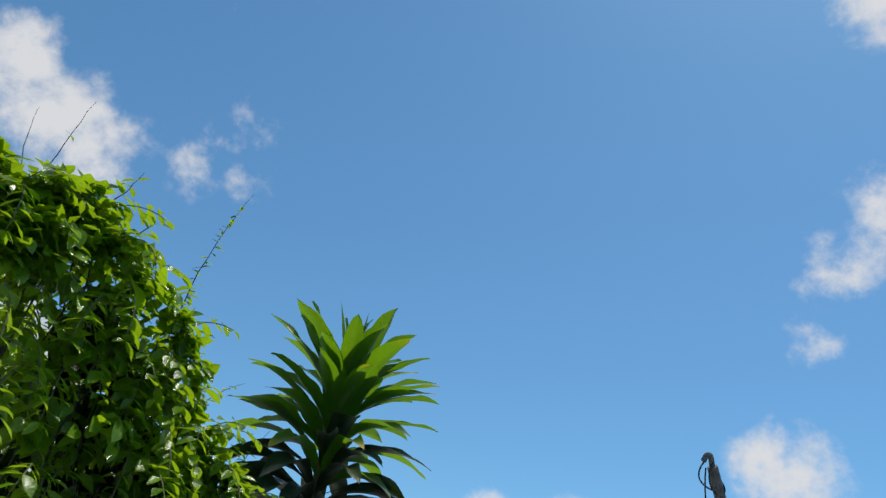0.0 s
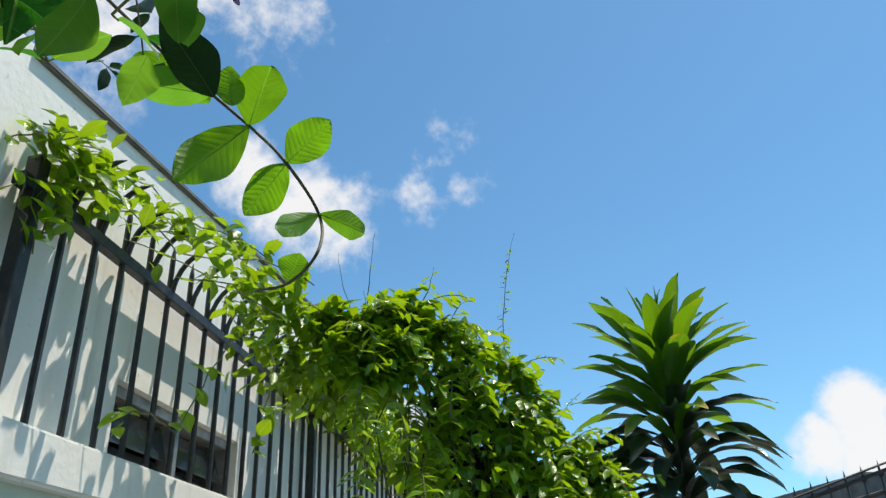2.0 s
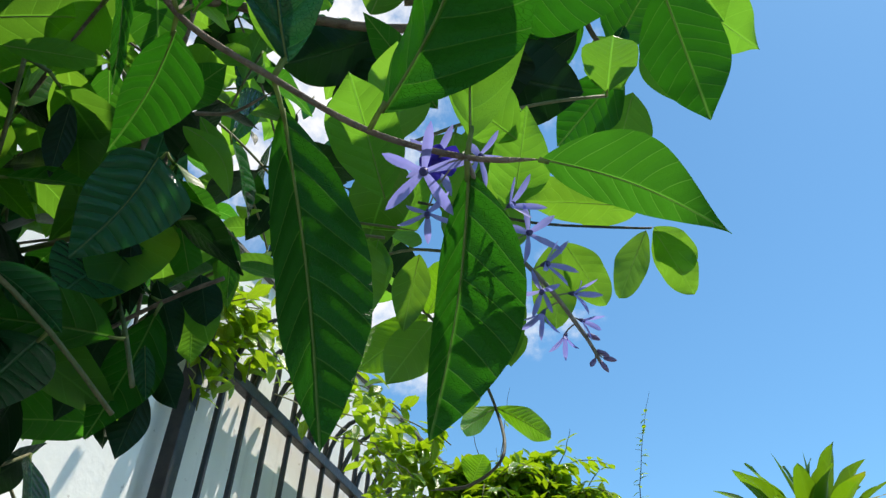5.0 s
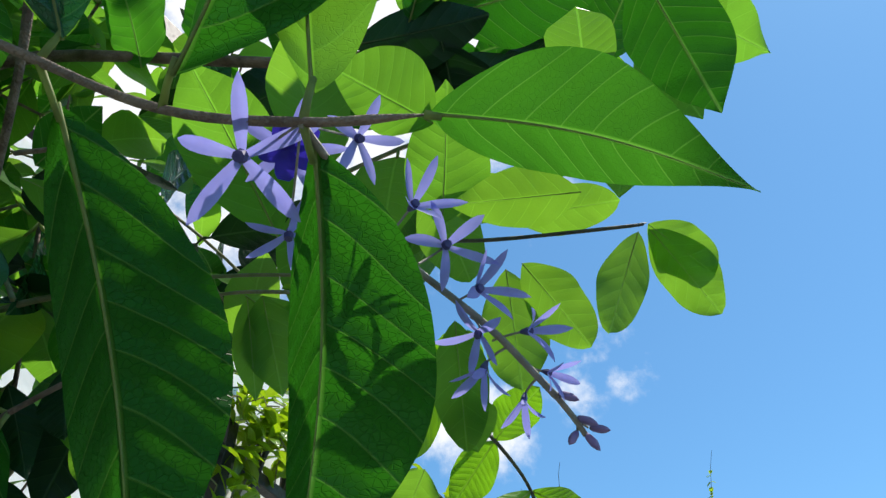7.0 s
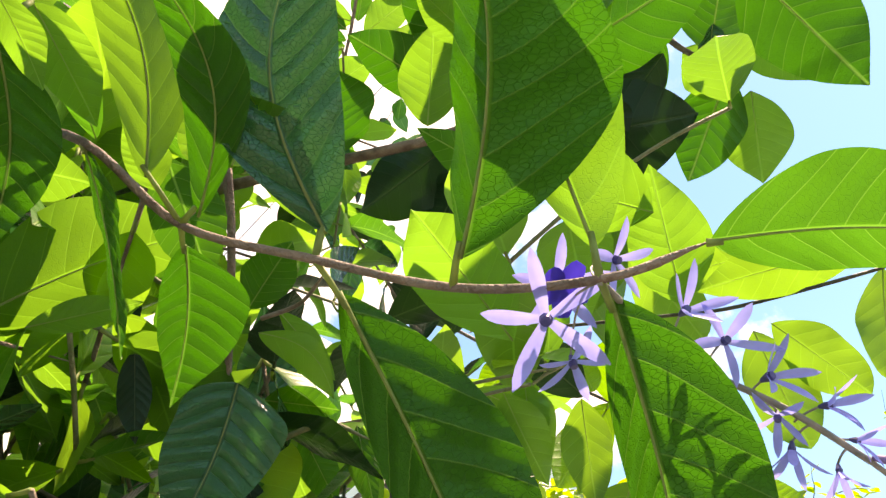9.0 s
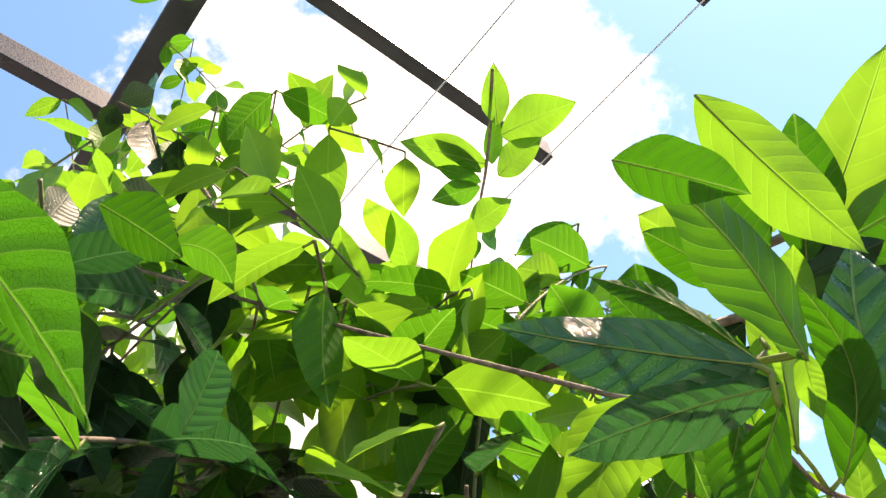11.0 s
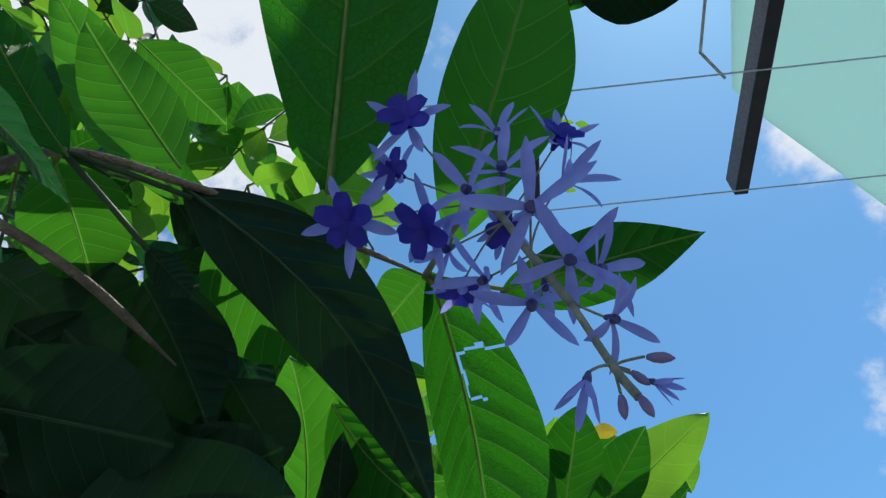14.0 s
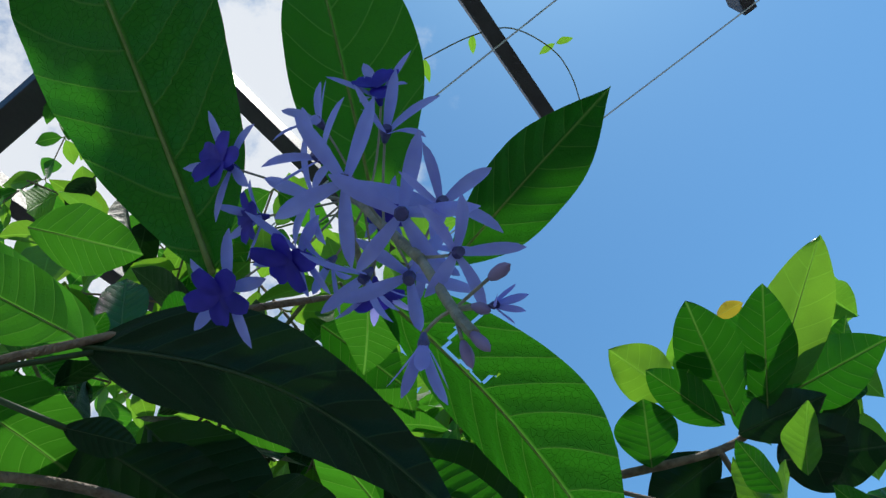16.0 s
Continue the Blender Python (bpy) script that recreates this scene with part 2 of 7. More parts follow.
CONCRETE = plain("pole_concrete", (0.08, 0.08, 0.085), (0.15, 0.15, 0.15), 0.85, 0, 10, 0.5)
LEAF = leaf_material("vine_leaf", (0.008, 0.080, 0.006), (0.020, 0.135, 0.010), (0.15, 0.26, 0.06), (0.040, 0.27, 0.010), 0.36, 0.42, 9, 0.8)
# Near-black copy of the vine leaf and midrib: shade put into their colours.
LEAF_SHADE = leaf_material("vine_leaf_shaded", (0.003, 0.020, 0.008), (0.006, 0.034, 0.010), (0.025, 0.06, 0.024), (0.016, 0.08, 0.007), 0.11, 0.40, 9, 0.35)
MIDRIB_DARK = petal_material("shaded_leaf_midrib", (0.03, 0.06, 0.02), (0.05, 0.09, 0.03), 0.35)
MIDRIB = petal_material("leaf_midrib", (0.20, 0.27, 0.07), (0.28, 0.36, 0.10), 0.5)
# Copy of the vine leaf with a tone between shaded and sunlit.
LEAF_MID = leaf_material("vine_leaf_mid", (0.011, 0.088, 0.007), (0.026, 0.15, 0.011), (0.16, 0.28, 0.06), (0.085, 0.38, 0.02), 0.44, 0.45, 9, 0.4)
# Base colours lean blue-green to imitate sky reflected in the gloss.
LEAF_GLOSS = leaf_material("glossy_leaf", (0.010, 0.075, 0.028), (0.022, 0.120, 0.042), (0.08, 0.20, 0.09), (0.03, 0.22, 0.04), 0.24, 0.20, 9, 1.0, None, 0.38, 0.2)
LEAF_YELLOW = leaf_material("yellow_leaf", (0.5, 0.36, 0.03), (0.62, 0.45, 0.05), (0.5, 0.4, 0.1), (0.8, 0.6, 0.05), 0.45, 0.45, 11, 0.4)
LEAF_FENCE = leaf_material("fence_vine_leaf", (0.014, 0.065, 0.006), (0.18, 0.35, 0.020), (0.18, 0.32, 0.03), (0.48, 0.74, 0.014), 0.42, 0.25, 6, 0.3, None, 0.6, 0.1, True)
# Darker strap leaf: shade under the crown put into its colour.
LEAF_STRAP_SHADE = leaf_material("shaded_strap_leaf", (0.008, 0.028, 0.010), (0.035, 0.060, 0.030), (0.05, 0.07, 0.03), (0.06, 0.12, 0.012), 0.10, 0.30, 2, 0.35, (0.30, 0.20, 0.08), 0.55)
LEAF_STRAP_DRY = leaf_material("withered_strap_leaf", (0.10, 0.075, 0.05), (0.30, 0.26, 0.20), (0.2, 0.15, 0.1), (0.2, 0.14, 0.06), 0.15, 0.6, 2, 0.5, None, 0.2)
LEAF_STRAP = leaf_material("strap_leaf", (0.012, 0.060, 0.010), (0.040, 0.12, 0.016), (0.05, 0.12, 0.015), (0.30, 0.60, 0.012), 0.33, 0.34, 2, 0.2, (0.60, 0.42, 0.03), 0.4)
SEPAL = petal_material("lilac_sepal", (0.28, 0.28, 0.76), (0.35, 0.35, 0.84), 0.5)
COROLLA = petal_material("violet_corolla", (0.025, 0.018, 0.30), (0.05, 0.03, 0.46), 0.4)
BUD = petal_material("bud_mauve", (0.22, 0.16, 0.34), (0.30, 0.22, 0.42), 0.25)
STALK = plain("pale_flower_stalk", (0.17, 0.17, 0.13), (0.28, 0.25, 0.20), 0.7, 0, 200, 0.4, 900)


# ---- helpers for meshes ----
def mesh_object(name, bm, mat, parent=None, label="", smooth=False):
    me = bpy.data.meshes.new(name)
    bm.to_mesh(me)
    bm.free()
    for m in (mat if isinstance(mat, (list, tuple)) else [mat]):
        me.materials.append(m)
    if smooth:
        for p in me.polygons:
            p.use_smooth = True
    ob = new(name, me)
    adopt(ob, parent)
    return tagged(ob, label)


def stands(ob):
    """Where an object stands in the world, without an update of the scene."""
    m = ob.matrix_basis.copy()
    return stands(ob.parent) @ ob.matrix_parent_inverse @ m if ob.parent else m


def adopt(ob, parent):
    """Make ob a child that keeps its own coordinates as those of the world."""
    if parent:
        ob.parent = parent
        ob.matrix_parent_inverse = stands(parent).inverted()


def part(name, bm, mat, parent, label="", smooth=False):
    return mesh_object(name, bm, mat, parent, label, smooth)


def thing(name, label, category, group="", kind="", at=(0, 0, 0)):
    ob = new(name)
    ob.location = at
    ob.empty_display_size = 0.05
    return tagged(ob, label, category, group, kind)


def boxy(bm, size, m=Matrix(), bevel=0.004):
    r = bmesh.ops.create_cube(bm, size=1, matrix=m @ Matrix.Diagonal((*size, 1)))
    if bevel:
        edges = {e for v in r["verts"] for e in v.link_edges}
        bmesh.ops.bevel(bm, geom=list(edges), offset=bevel, segments=2, affect="EDGES", profile=0.6)
    return bm


def tube(points, radii, sides=8, bm=None):
    """A tapering tube along points."""
    bm = bm or bmesh.new()
    pts = [Vector(p) for p in points]
    rings, prev = [], None
    for i, p in enumerate(pts):
        d = (pts[min(i + 1, len(pts) - 1)] - pts[max(i - 1, 0)]).normalized()
        side = (prev - d * prev.dot(d)) if prev else d.orthogonal()
        side.normalize()
        prev = side
        up = d.cross(side)
        r = radii[i] if isinstance(radii, (list, tuple)) else radii
        rings.append([bm.verts.new(p + r * (math.cos(a) * side + math.sin(a) * up)) for a in (2 * math.pi * k / sides for k in range(sides))])
    for a, b in zip(rings, rings[1:]):
        for k in range(sides):
            bm.faces.new((a[k], a[(k + 1) % sides], b[(k + 1) % sides], b[k]))
    bm.faces.new(rings[0][::-1])
    bm.faces.new(rings[-1])
    return bm


def bowed(a, b, sag=(0, 0, 0), n=8, jitter=0.0, rnd=random):
    a, b, s = Vector(a), Vector(b), Vector(sag)
    out = []
    for i in range(n + 1):
        t = i / n
        j = Vector((rnd.uniform(-1, 1), rnd.uniform(-1, 1), rnd.uniform(-1, 1))) * jitter * (0 < i < n)
        out.append(a.lerp(b, t) + s * (4 * t * (1 - t)) + j)
    return out


def smooth_line(points, steps=6):
    """A Catmull-Rom line through points."""
    p = [Vector(q) for q in points]
    p = [2 * p[0] - p[1]] + p + [2 * p[-1] - p[-2]]
    out = []
    for i in range(1, len(p) - 2):
        for k in range(steps):
            t = k / steps
            a, b, c, d = p[i - 1:i + 3]
            out.append(0.5 * (2 * b + (c - a) * t + (2 * a - 5 * b + 4 * c - d) * t * t + (3 * b - a - 3 * c + d) * t ** 3))
    return out + [p[-2]]


def outline(t, fat, point):
    """Half breadth of a blade at t along it: fat is where it is widest, point how drawn-out the tip is."""
    a = math.sin(math.pi * min(1.0, t / (2 * fat)) if t < fat else math.pi / 2) ** 0.75 if t < fat else 1.0
    b = 1.0 if t < fat else max(0.0, math.cos(math.pi / 2 * ((t - fat) / (1 - fat)) ** 1.15)) ** point
    return max(0.012, a * b)


def blade(length, width, bend=0.12, fold=0.18, wave=0.03, twist=0.0, fat=0.42, point=1.0, nl=14, nw=3, seed=0, ruffle=0.0, skew=0.0, sway=0.0, quilt=0.0, veins=9):
    """A leaf blade from the origin along +y with its upper side towards +z; fold is the lift of its halves (one number or two), quilt the bulge between side veins."""
    rnd = random.Random(seed)
    ph, ph2 = rnd.uniform(0, 6.3), rnd.uniform(0, 6.3)
    bm = bmesh.new()
    uv = bm.loops.layers.uv.new("UVMap")
    rows, coords = [], {}
    folds = fold if isinstance(fold, tuple) else (fold, fold)
    ang, y, z = bend * (1 - 1 / nl), 0.0, 0.0
    for i in range(nl + 1):
        t = i / nl
        shape = outline(t, fat, point)
        half = width / 2 * shape
        row = []
        tw = twist * t
        for j in range(-nw, nw + 1):
            u = j / nw
            lift = folds[1 if u > 0 else 0]
            reach = abs(u) * (1 + skew * (1 if u > 0 else -1)) * half * (1 + 0.05 * math.sin(9 * t + ph + (2 if j > 0 else 0)))
            x = sway * length * math.sin(math.pi * t) + math.copysign(1, u) * reach * math.cos(lift)
            h = reach * math.sin(lift) + wave * width * math.sin(t * 11 + ph + (1.3 if j > 0 else 0)) * abs(u) ** 1.5 * min(1.0, 4 * t)
            h += ruffle * width * math.sin(t * 26 + ph2 + u) * u * u
            if quilt:
                along = t - 0.46 * (0.5 * abs(u) * shape) ** 1.25 + 0.012 * math.sin(14 * t) + (0.4 / veins if u < 0 else 0)
                saw = abs((along * veins) % 1.0 - 0.5)
                h += quilt * length / veins * (2 * saw) ** 0.6 * min(1.0, 5 * abs(u)) * (1 - 0.65 * u * u) * min(1.0, 6 * (1 - t))
            xx, hh = x * math.cos(tw) - h * math.sin(tw), x * math.sin(tw) + h * math.cos(tw)
            v = bm.verts.new((xx, y + hh * math.sin(ang), z + hh * math.cos(ang)))
            coords[v] = (0.5 + 0.5 * u * shape, t)
            row.append(v)
        rows.append(row)
        y += length / nl * math.cos(ang)
        z += length / nl * math.sin(ang)
        ang -= 2 * bend / nl
    for a, b in zip(rows, rows[1:]):
        for k in range(2 * nw):
            f = bm.faces.new((a[k], a[k + 1], b[k + 1], b[k]))
            f.smooth = True
            for lp in f.loops:
                lp[uv].uv = coords[lp.vert]
    return bm


def lie(base, tip, facing):
    """The pose of a blade from base to tip with its upper side turned to facing, and its length."""
    base, tip = Vector(base), Vector(tip)
    y = (tip - base)
    n = y.length
    y.normalize()
    f = Vector(facing)
    z = (f - y * f.dot(y))
    z = z.normalized() if z.length > 1e-4 else y.orthogonal().normalized()
    x = y.cross(z)
    m = Matrix((x, y, z)).transposed().to_4x4()
    m.translation = base
    return m, n


SEED = [0]


def tear(bm, torn):
    """Take out the strips of a blade that insects have eaten: boxes in breadth (u) and length (v)."""
    uv = bm.loops.layers.uv.active
    gone = []
    for f in bm.faces:
        u = sum(lp[uv].uv.x for lp in f.loops) / len(f.loops)
        v = sum(lp[uv].uv.y for lp in f.loops) / len(f.loops)
        if any(a <= u <= b and c <= v <= d for a, b, c, d in torn):
            gone.append(f)
    bmesh.ops.delete(bm, geom=gone, context="FACES")


HERO = (81, 9)


def leaf(plant, base, tip, width, facing, mat=None, bend=0.14, fold=0.2, wave=0.03, twist=0.0, fat=0.42, point=1.0, stem=None, ruffle=0.0, detail=(26, 5), skew=0.0, sway=0.0, torn=None):
    """A single leaf of a plant; its shape runs from base to tip."""
    SEED[0] += 1
    m, n = lie(base, tip, facing)
    reach = n * bend / math.sin(bend)
    bm = blade(reach, width, bend, fold, wave, twist, fat, point, *detail, SEED[0], ruffle, skew, sway, (0.14 if mat in QUILTED else 0.05) if detail[0] > 60 else 0.0)
    bm.verts.ensure_lookup_table()
    across, first = 2 * detail[1] + 1, len(bm.faces)
    if detail[0] > 12:
        step = max(1, detail[0] // 26)
        rows = range(0, detail[0], step)
        spine = [bm.verts[i * across + detail[1]].co.copy() for i in rows]
        tube(spine, [n * 0.0062 * (1 - 0.88 * (i / detail[0]) ** 0.7) for i in rows], 6, bm)
    if stem is not None:
        inv = m.inverted()
        a, b = inv @ Vector(stem), Vector((0, reach * 0.04, 0.0))
        tube([a, a.lerp(b, 0.5) + Vector((0, 0, -0.04 * (a - b).length)), b], [0.0012, 0.0010, 0.0009], 6, bm)
    uv = bm.loops.layers.uv.active
    bm.faces.ensure_lookup_table()
    for f in bm.faces[first:]:
        f.material_index = 1
        for lp in f.loops:
            lp[uv].uv = (0.5, 0.05)
    if torn:
        tear(bm, torn)
    ob = part("leaf", bm, [mat or LEAF, MIDRIB_DARK if mat is LEAF_SHADE else MIDRIB], plant, "", True)
    ob.matrix_basis = m
    return ob


def leaf_bank(name, count, length, width, mat, **kw):
    """A few blade meshes to be shared by many leaves."""
    out = []
    for k in range(count):
        r = random.Random(100 + k)
        bm = blade(length, width * r.uniform(0.85, 1.1), r.uniform(0.05, 0.32), r.uniform(0.1, 0.35), 0.03, r.uniform(-0.3, 0.3),
                   r.uniform(0.38, 0.5), r.uniform(0.8, 1.1), kw.get("nl", 6), kw.get("nw", 1), k)
        me = bpy.data.meshes.new(name)
        bm.to_mesh(me)
        bm.free()
        me.materials.append(mat)
        out.append(me)
    return out


def leaf_pose(at, along, facing, scale):
    m, _ = lie(at, Vector(at) + Vector(along), facing)
    return m @ Matrix.Scale(scale, 4)


def joined(name, bank, poses, parent, label="", mat=None):
    """Many leaves in one mesh of kind stuff."""
    verts, faces, uvs, n = [], [], [], 0
    src = []
    for me in bank:
        v = np.array([tuple(q.co) for q in me.vertices])
        f = np.array([tuple(p.vertices) for p in me.polygons])
        u = np.array([tuple(d.uv) for d in me.uv_layers[0].data])
        src.append((v, f, u))
    for i, m in enumerate(poses):
        v, f, u = src[i % len(src)]
        a = np.array(m)
        verts.append(v @ a[:3, :3].T + a[:3, 3])
        faces.append(f + n)
        uvs.append(u)
        n += len(v)
    me = bpy.data.meshes.new(name)
    me.from_pydata(np.concatenate(verts).tolist(), [], np.concatenate(faces).tolist())
    layer = me.uv_layers.new(name="UVMap")
    layer.data.foreach_set("uv", np.concatenate(uvs).ravel())
    me.materials.append(mat or bank[0].materials[0])
    for p in me.polygons:
        p.use_smooth = True
    ob = new(name, me)
    adopt(ob, parent)
    return tagged(ob, label, kind="stuff")


# ---- the setting ----
def ground():
    bm = bmesh.new()
    bmesh.ops.create_grid(bm, x_segments=60, y_segments=60, size=400)
    tagged(mesh_object("ground", bm, GROUND), "unseen garden ground, toned to bounce light upward", "ground", kind="structure")


ground()

ALONG, OUT = Vector((0.1440, 0.9896, 0)), Vector((0.9896, -0.1440, 0))
CORNER = Vector((-0.988, 1.707, 0))


def onwall(a, o, z):
    """A place by metres along the fence, out from it, and up."""
    return CORNER + ALONG * a + OUT * o + Vector((0, 0, z))


def prism(bm, quad, o0, o1):
    """A slab over a four-cornered outline (along, up) between two distances from the fence."""
    a = [bm.verts.new(onwall(s, o0, z)) for s, z in quad]
    b = [bm.verts.new(onwall(s, o1, z)) for s, z in quad]
    bm.faces.new(a[::-1])
    bm.faces.new(b)
    for i in range(4):
        j = (i + 1) % 4
        bm.faces.new((a[i], a[j], b[j], b[i]))
    return bm


def wall_top(a):
    return 2.91 + 0.090 * (a + 0.18)


WALL_FACE = -0.058
WIN = (0.44, 1.34, 1.62, 2.205)


def house_wall():
    bm = bmesh.new()
    w0, w1, wz0, wz1 = WIN
    back = WALL_FACE - 0.2
    for quad in (((-4, 0), (w0, 0), (w0, wall_top(w0)), (-4, wall_top(-4))),
                 ((w1, 0), (6, 0), (6, wall_top(6)), (w1, wall_top(w1))),
                 ((w0, wz1), (w1, wz1), (w1, wall_top(w1)), (w0, wall_top(w0))),
                 ((w0, 0), (w1, 0), (w1, wz0), (w0, wz0))):
        prism(bm, quad, back, WALL_FACE)
    bmesh.ops.recalc_face_normals(bm, faces=bm.faces)
    tagged(mesh_object("wall_west", bm, WALL), "old white rendered house wall, stained and flaking", "wall", kind="structure")
    bm = bmesh.new()
    prism(bm, ((-4, 0), (-0.235, 0), (-0.235, wall_top(-0.235) - 0.004), (-4, wall_top(-4) - 0.004)), WALL_FACE + 0.001, -0.012)
    bmesh.ops.recalc_face_normals(bm, faces=bm.faces)
    bmesh.ops.bevel(bm, geom=list(bm.edges), offset=0.006, segments=2, affect="EDGES")
    tagged(mesh_object("wall_pier", bm, WALL), "white rendered pier beside the iron railing", "wall", kind="structure")
    bm = bmesh.new()
    prism(bm, ((-4, wall_top(-4)), (6, wall_top(6)), (6, wall_top(6) + 0.022), (-4, wall_top(-4) + 0.022)), back - 0.03, WALL_FACE + 0.018)
    bmesh.ops.recalc_face_normals(bm, faces=bm.faces)
    bmesh.ops.bevel(bm, geom=list(bm.edges), offset=0.005, segments=2, affect="EDGES")
    tagged(mesh_object("trim", bm, ROOF), "dark weathered coping along the wall top", "coping", kind="structure")
    bm = bmesh.new()
    prism(bm, ((-4, 1.83), (6, 1.83), (6, 1.955), (-4, 1.955)), WALL_FACE - 0.002, 0.03)
    bmesh.ops.recalc_face_normals(bm, faces=bm.faces)
    bmesh.ops.subdivide_edges(bm, edges=[e for e in bm.edges if e.calc_length() > 5], cuts=80)
    for v in bm.verts:
        v.co += Vector((0, 0, 0.004 * noise.noise(v.co * 3)))
    bmesh.ops.bevel(bm, geom=[e for e in bm.edges if len(e.link_faces) == 2 and e.calc_face_angle() > 0.8], offset=0.008, segments=2, affect="EDGES")
    tagged(mesh_object("ledge", bm, LEDGE), "white painted concrete ledge that carries the railing", "ledge", kind="structure")
    bm = bmesh.new()
    prism(bm, ((-4, 0), (6, 0), (6, 1.829), (-4, 1.829)), WALL_FACE + 0.002, WALL_FACE + 0.05)
    bmesh.ops.recalc_face_normals(bm, faces=bm.faces)
    tagged(mesh_object("wall_below", bm, GREENISH), "pale green painted wall under the ledge", "wall", kind="structure")


house_wall()


def window():
    w0, w1, z0, z1 = WIN
    win = thing("window_1", "aluminium louvred window with dusty dark glass", "window", kind="structure", at=onwall((w0 + w1) / 2, WALL_FACE - 0.06, z0))
    o0, o1 = WALL_FACE - 0.09, WALL_FACE - 0.03
    for quad in (((w0, z0), (w0 + 0.035, z0), (w0 + 0.035, z1), (w0, z1)), ((w1 - 0.035, z0), (w1, z0), (w1, z1), (w1 - 0.035, z1)),
                 ((w0 + 0.036, z1 - 0.035), (w1 - 0.036, z1 - 0.035), (w1 - 0.036, z1), (w0 + 0.036, z1)),
                 (((w0 + w1) / 2 - 0.018, z0), ((w0 + w1) / 2 + 0.018, z0), ((w0 + w1) / 2 + 0.018, z1 - 0.036), ((w0 + w1) / 2 - 0.018, z1 - 0.036))):
        bm = prism(bmesh.new(), quad, o0, o1)
        bmesh.ops.recalc_face_normals(bm, faces=bm.faces)
        bmesh.ops.bevel(bm, geom=list(bm.edges), offset=0.003, segments=1, affect="EDGES")
        part("window_frame", bm, ALU, win)
    mid = (w0 + w1) / 2
    for a0, a1 in ((w0 + 0.037, mid - 0.02), (mid + 0.02, w1 - 0.037)):
        for k in range(5):
            z = z1 - 0.045 - 0.12 * k
            bm = bmesh.new()
            v = [bm.verts.new(onwall(a, o, zz)) for a, o, zz in ((a0, o1 - 0.02, z - 0.118), (a1, o1 - 0.02, z - 0.118), (a1, o1 - 0.05, z), (a0, o1 - 0.05, z))]
            w = [bm.verts.new(q.co - OUT * 0.005) for q in v]
            bm.faces.new(v)
            bm.faces.new(w[::-1])
            for i in range(4):
                bm.faces.new((v[i], w[i], w[(i + 1) % 4], v[(i + 1) % 4]))
            part("pane", bm, GLASS_DARK, win)
    # Near-black sheet stands in for the room's shade behind the panes.
    bm = prism(bmesh.new(), ((w0, z0), (w1, z0), (w1, z1), (w0, z1)), WALL_FACE - 0.2, WALL_FACE - 0.19)
    bmesh.ops.recalc_face_normals(bm, faces=bm.faces)
    part("backing", bm, GLASS_DARK, win, "dark sheet in place of the unlit room")


window()

# ---- iron railing on the ledge ----
def railing():
    rail = thing("railing", "black wrought iron railing with curved spikes on a white ledge", "railing", at=onwall(0, 0, 1.955))
    pitch_m, top = 0.14, 2.515
    rnd = random.Random(4)

    def post(a, w, z1):
        m = Matrix.Translation(onwall(a, 0, (1.95 + z1) / 2)) @ Matrix.Rotation(math.atan2(-ALONG.x, ALONG.y), 4, "Z")
        part("post", boxy(bmesh.new(), (w, w, z1 - 1.95), m, 0.003), IRON, rail)
    for a in (-0.143, 2.1, 4.4):
        post(a, 0.040, 2.60)
    bm = bmesh.new()
    m = Matrix.Translation(onwall(2.1, 0, top)) @ Matrix.Rotation(math.atan2(-ALONG.x, ALONG.y), 4, "Z")
    part("rail", boxy(bm, (0.034, 4.6, 0.034), m, 0.003), IRON, rail)
    bars, hooks = None, None
    for k in range(31):
        a = k * pitch_m
        if abs(a - 2.1) < 0.03 or abs(a - 4.4) < 0.05:
            continue
        if bars is None:
            bm = tube([onwall(0, 0, z) for z in (1.95, 2.2, 2.5, 2.62, 2.655, 2.70)], [0.0095, 0.0095, 0.0095, 0.0095, 0.009, 0.001], 8)
            bars = part("bar", bm, IRON, rail)
            pts = [onwall(0.0 + 0.035 * t, 0.012 + 0.11 * (1 - math.cos(t * 1.75)) / 1.18, 2.53 + 0.165 * math.sin(t * 1.5)) for t in (0, 0.17, 0.34, 0.5, 0.67, 0.84, 1.0)]
            hooks = part("spike", tube(pts, [0.009, 0.009, 0.009, 0.009, 0.0085, 0.007, 0.001], 8), IRON, rail)
            continue
        shift = Matrix.Translation(ALONG * (a + rnd.uniform(-0.004, 0.004)))
        for src in (bars, hooks):
            ob = src.copy()
            scene.collection.objects.link(ob)
            ob.matrix_basis = shift
    return rail


railing()

def loose_wires():
    w = thing("loose_wire", "thin dark wires trailing over the ledge and the white pier", "wire", at=onwall(-0.3, 0, 1.955))
    for line in (((-0.499, -0.004, 1.918), (-0.427, -0.004, 1.949), (-0.360, -0.004, 1.980), (-0.301, -0.004, 1.977), (-0.258, -0.004, 1.965)), ((-0.482, -0.004, 1.860), (-0.413, -0.004, 1.906), (-0.381, -0.004, 1.946), (-0.356, -0.004, 1.978)), ((-0.491, -0.004, 1.889), (-0.420, -0.004, 1.926), (-0.372, -0.004, 1.969))):
        part("strand", tube(smooth_line([onwall(*p) for p in line]), 0.0016, 5), IRON, w)


loose_wires()

# ---- pergola above ----
BEAM, CROSS = Vector((0.3502, 0.9367, 0)), Vector((0.9367, -0.3502, 0))
END = Vector((-0.438, 0.886, 3.283))


def on_pergola(s, b, z=0.0):
    """A place by metres across the beams, along them from their ends, and up."""
    return END + CROSS * s + BEAM * b + Vector((0, 0, z))


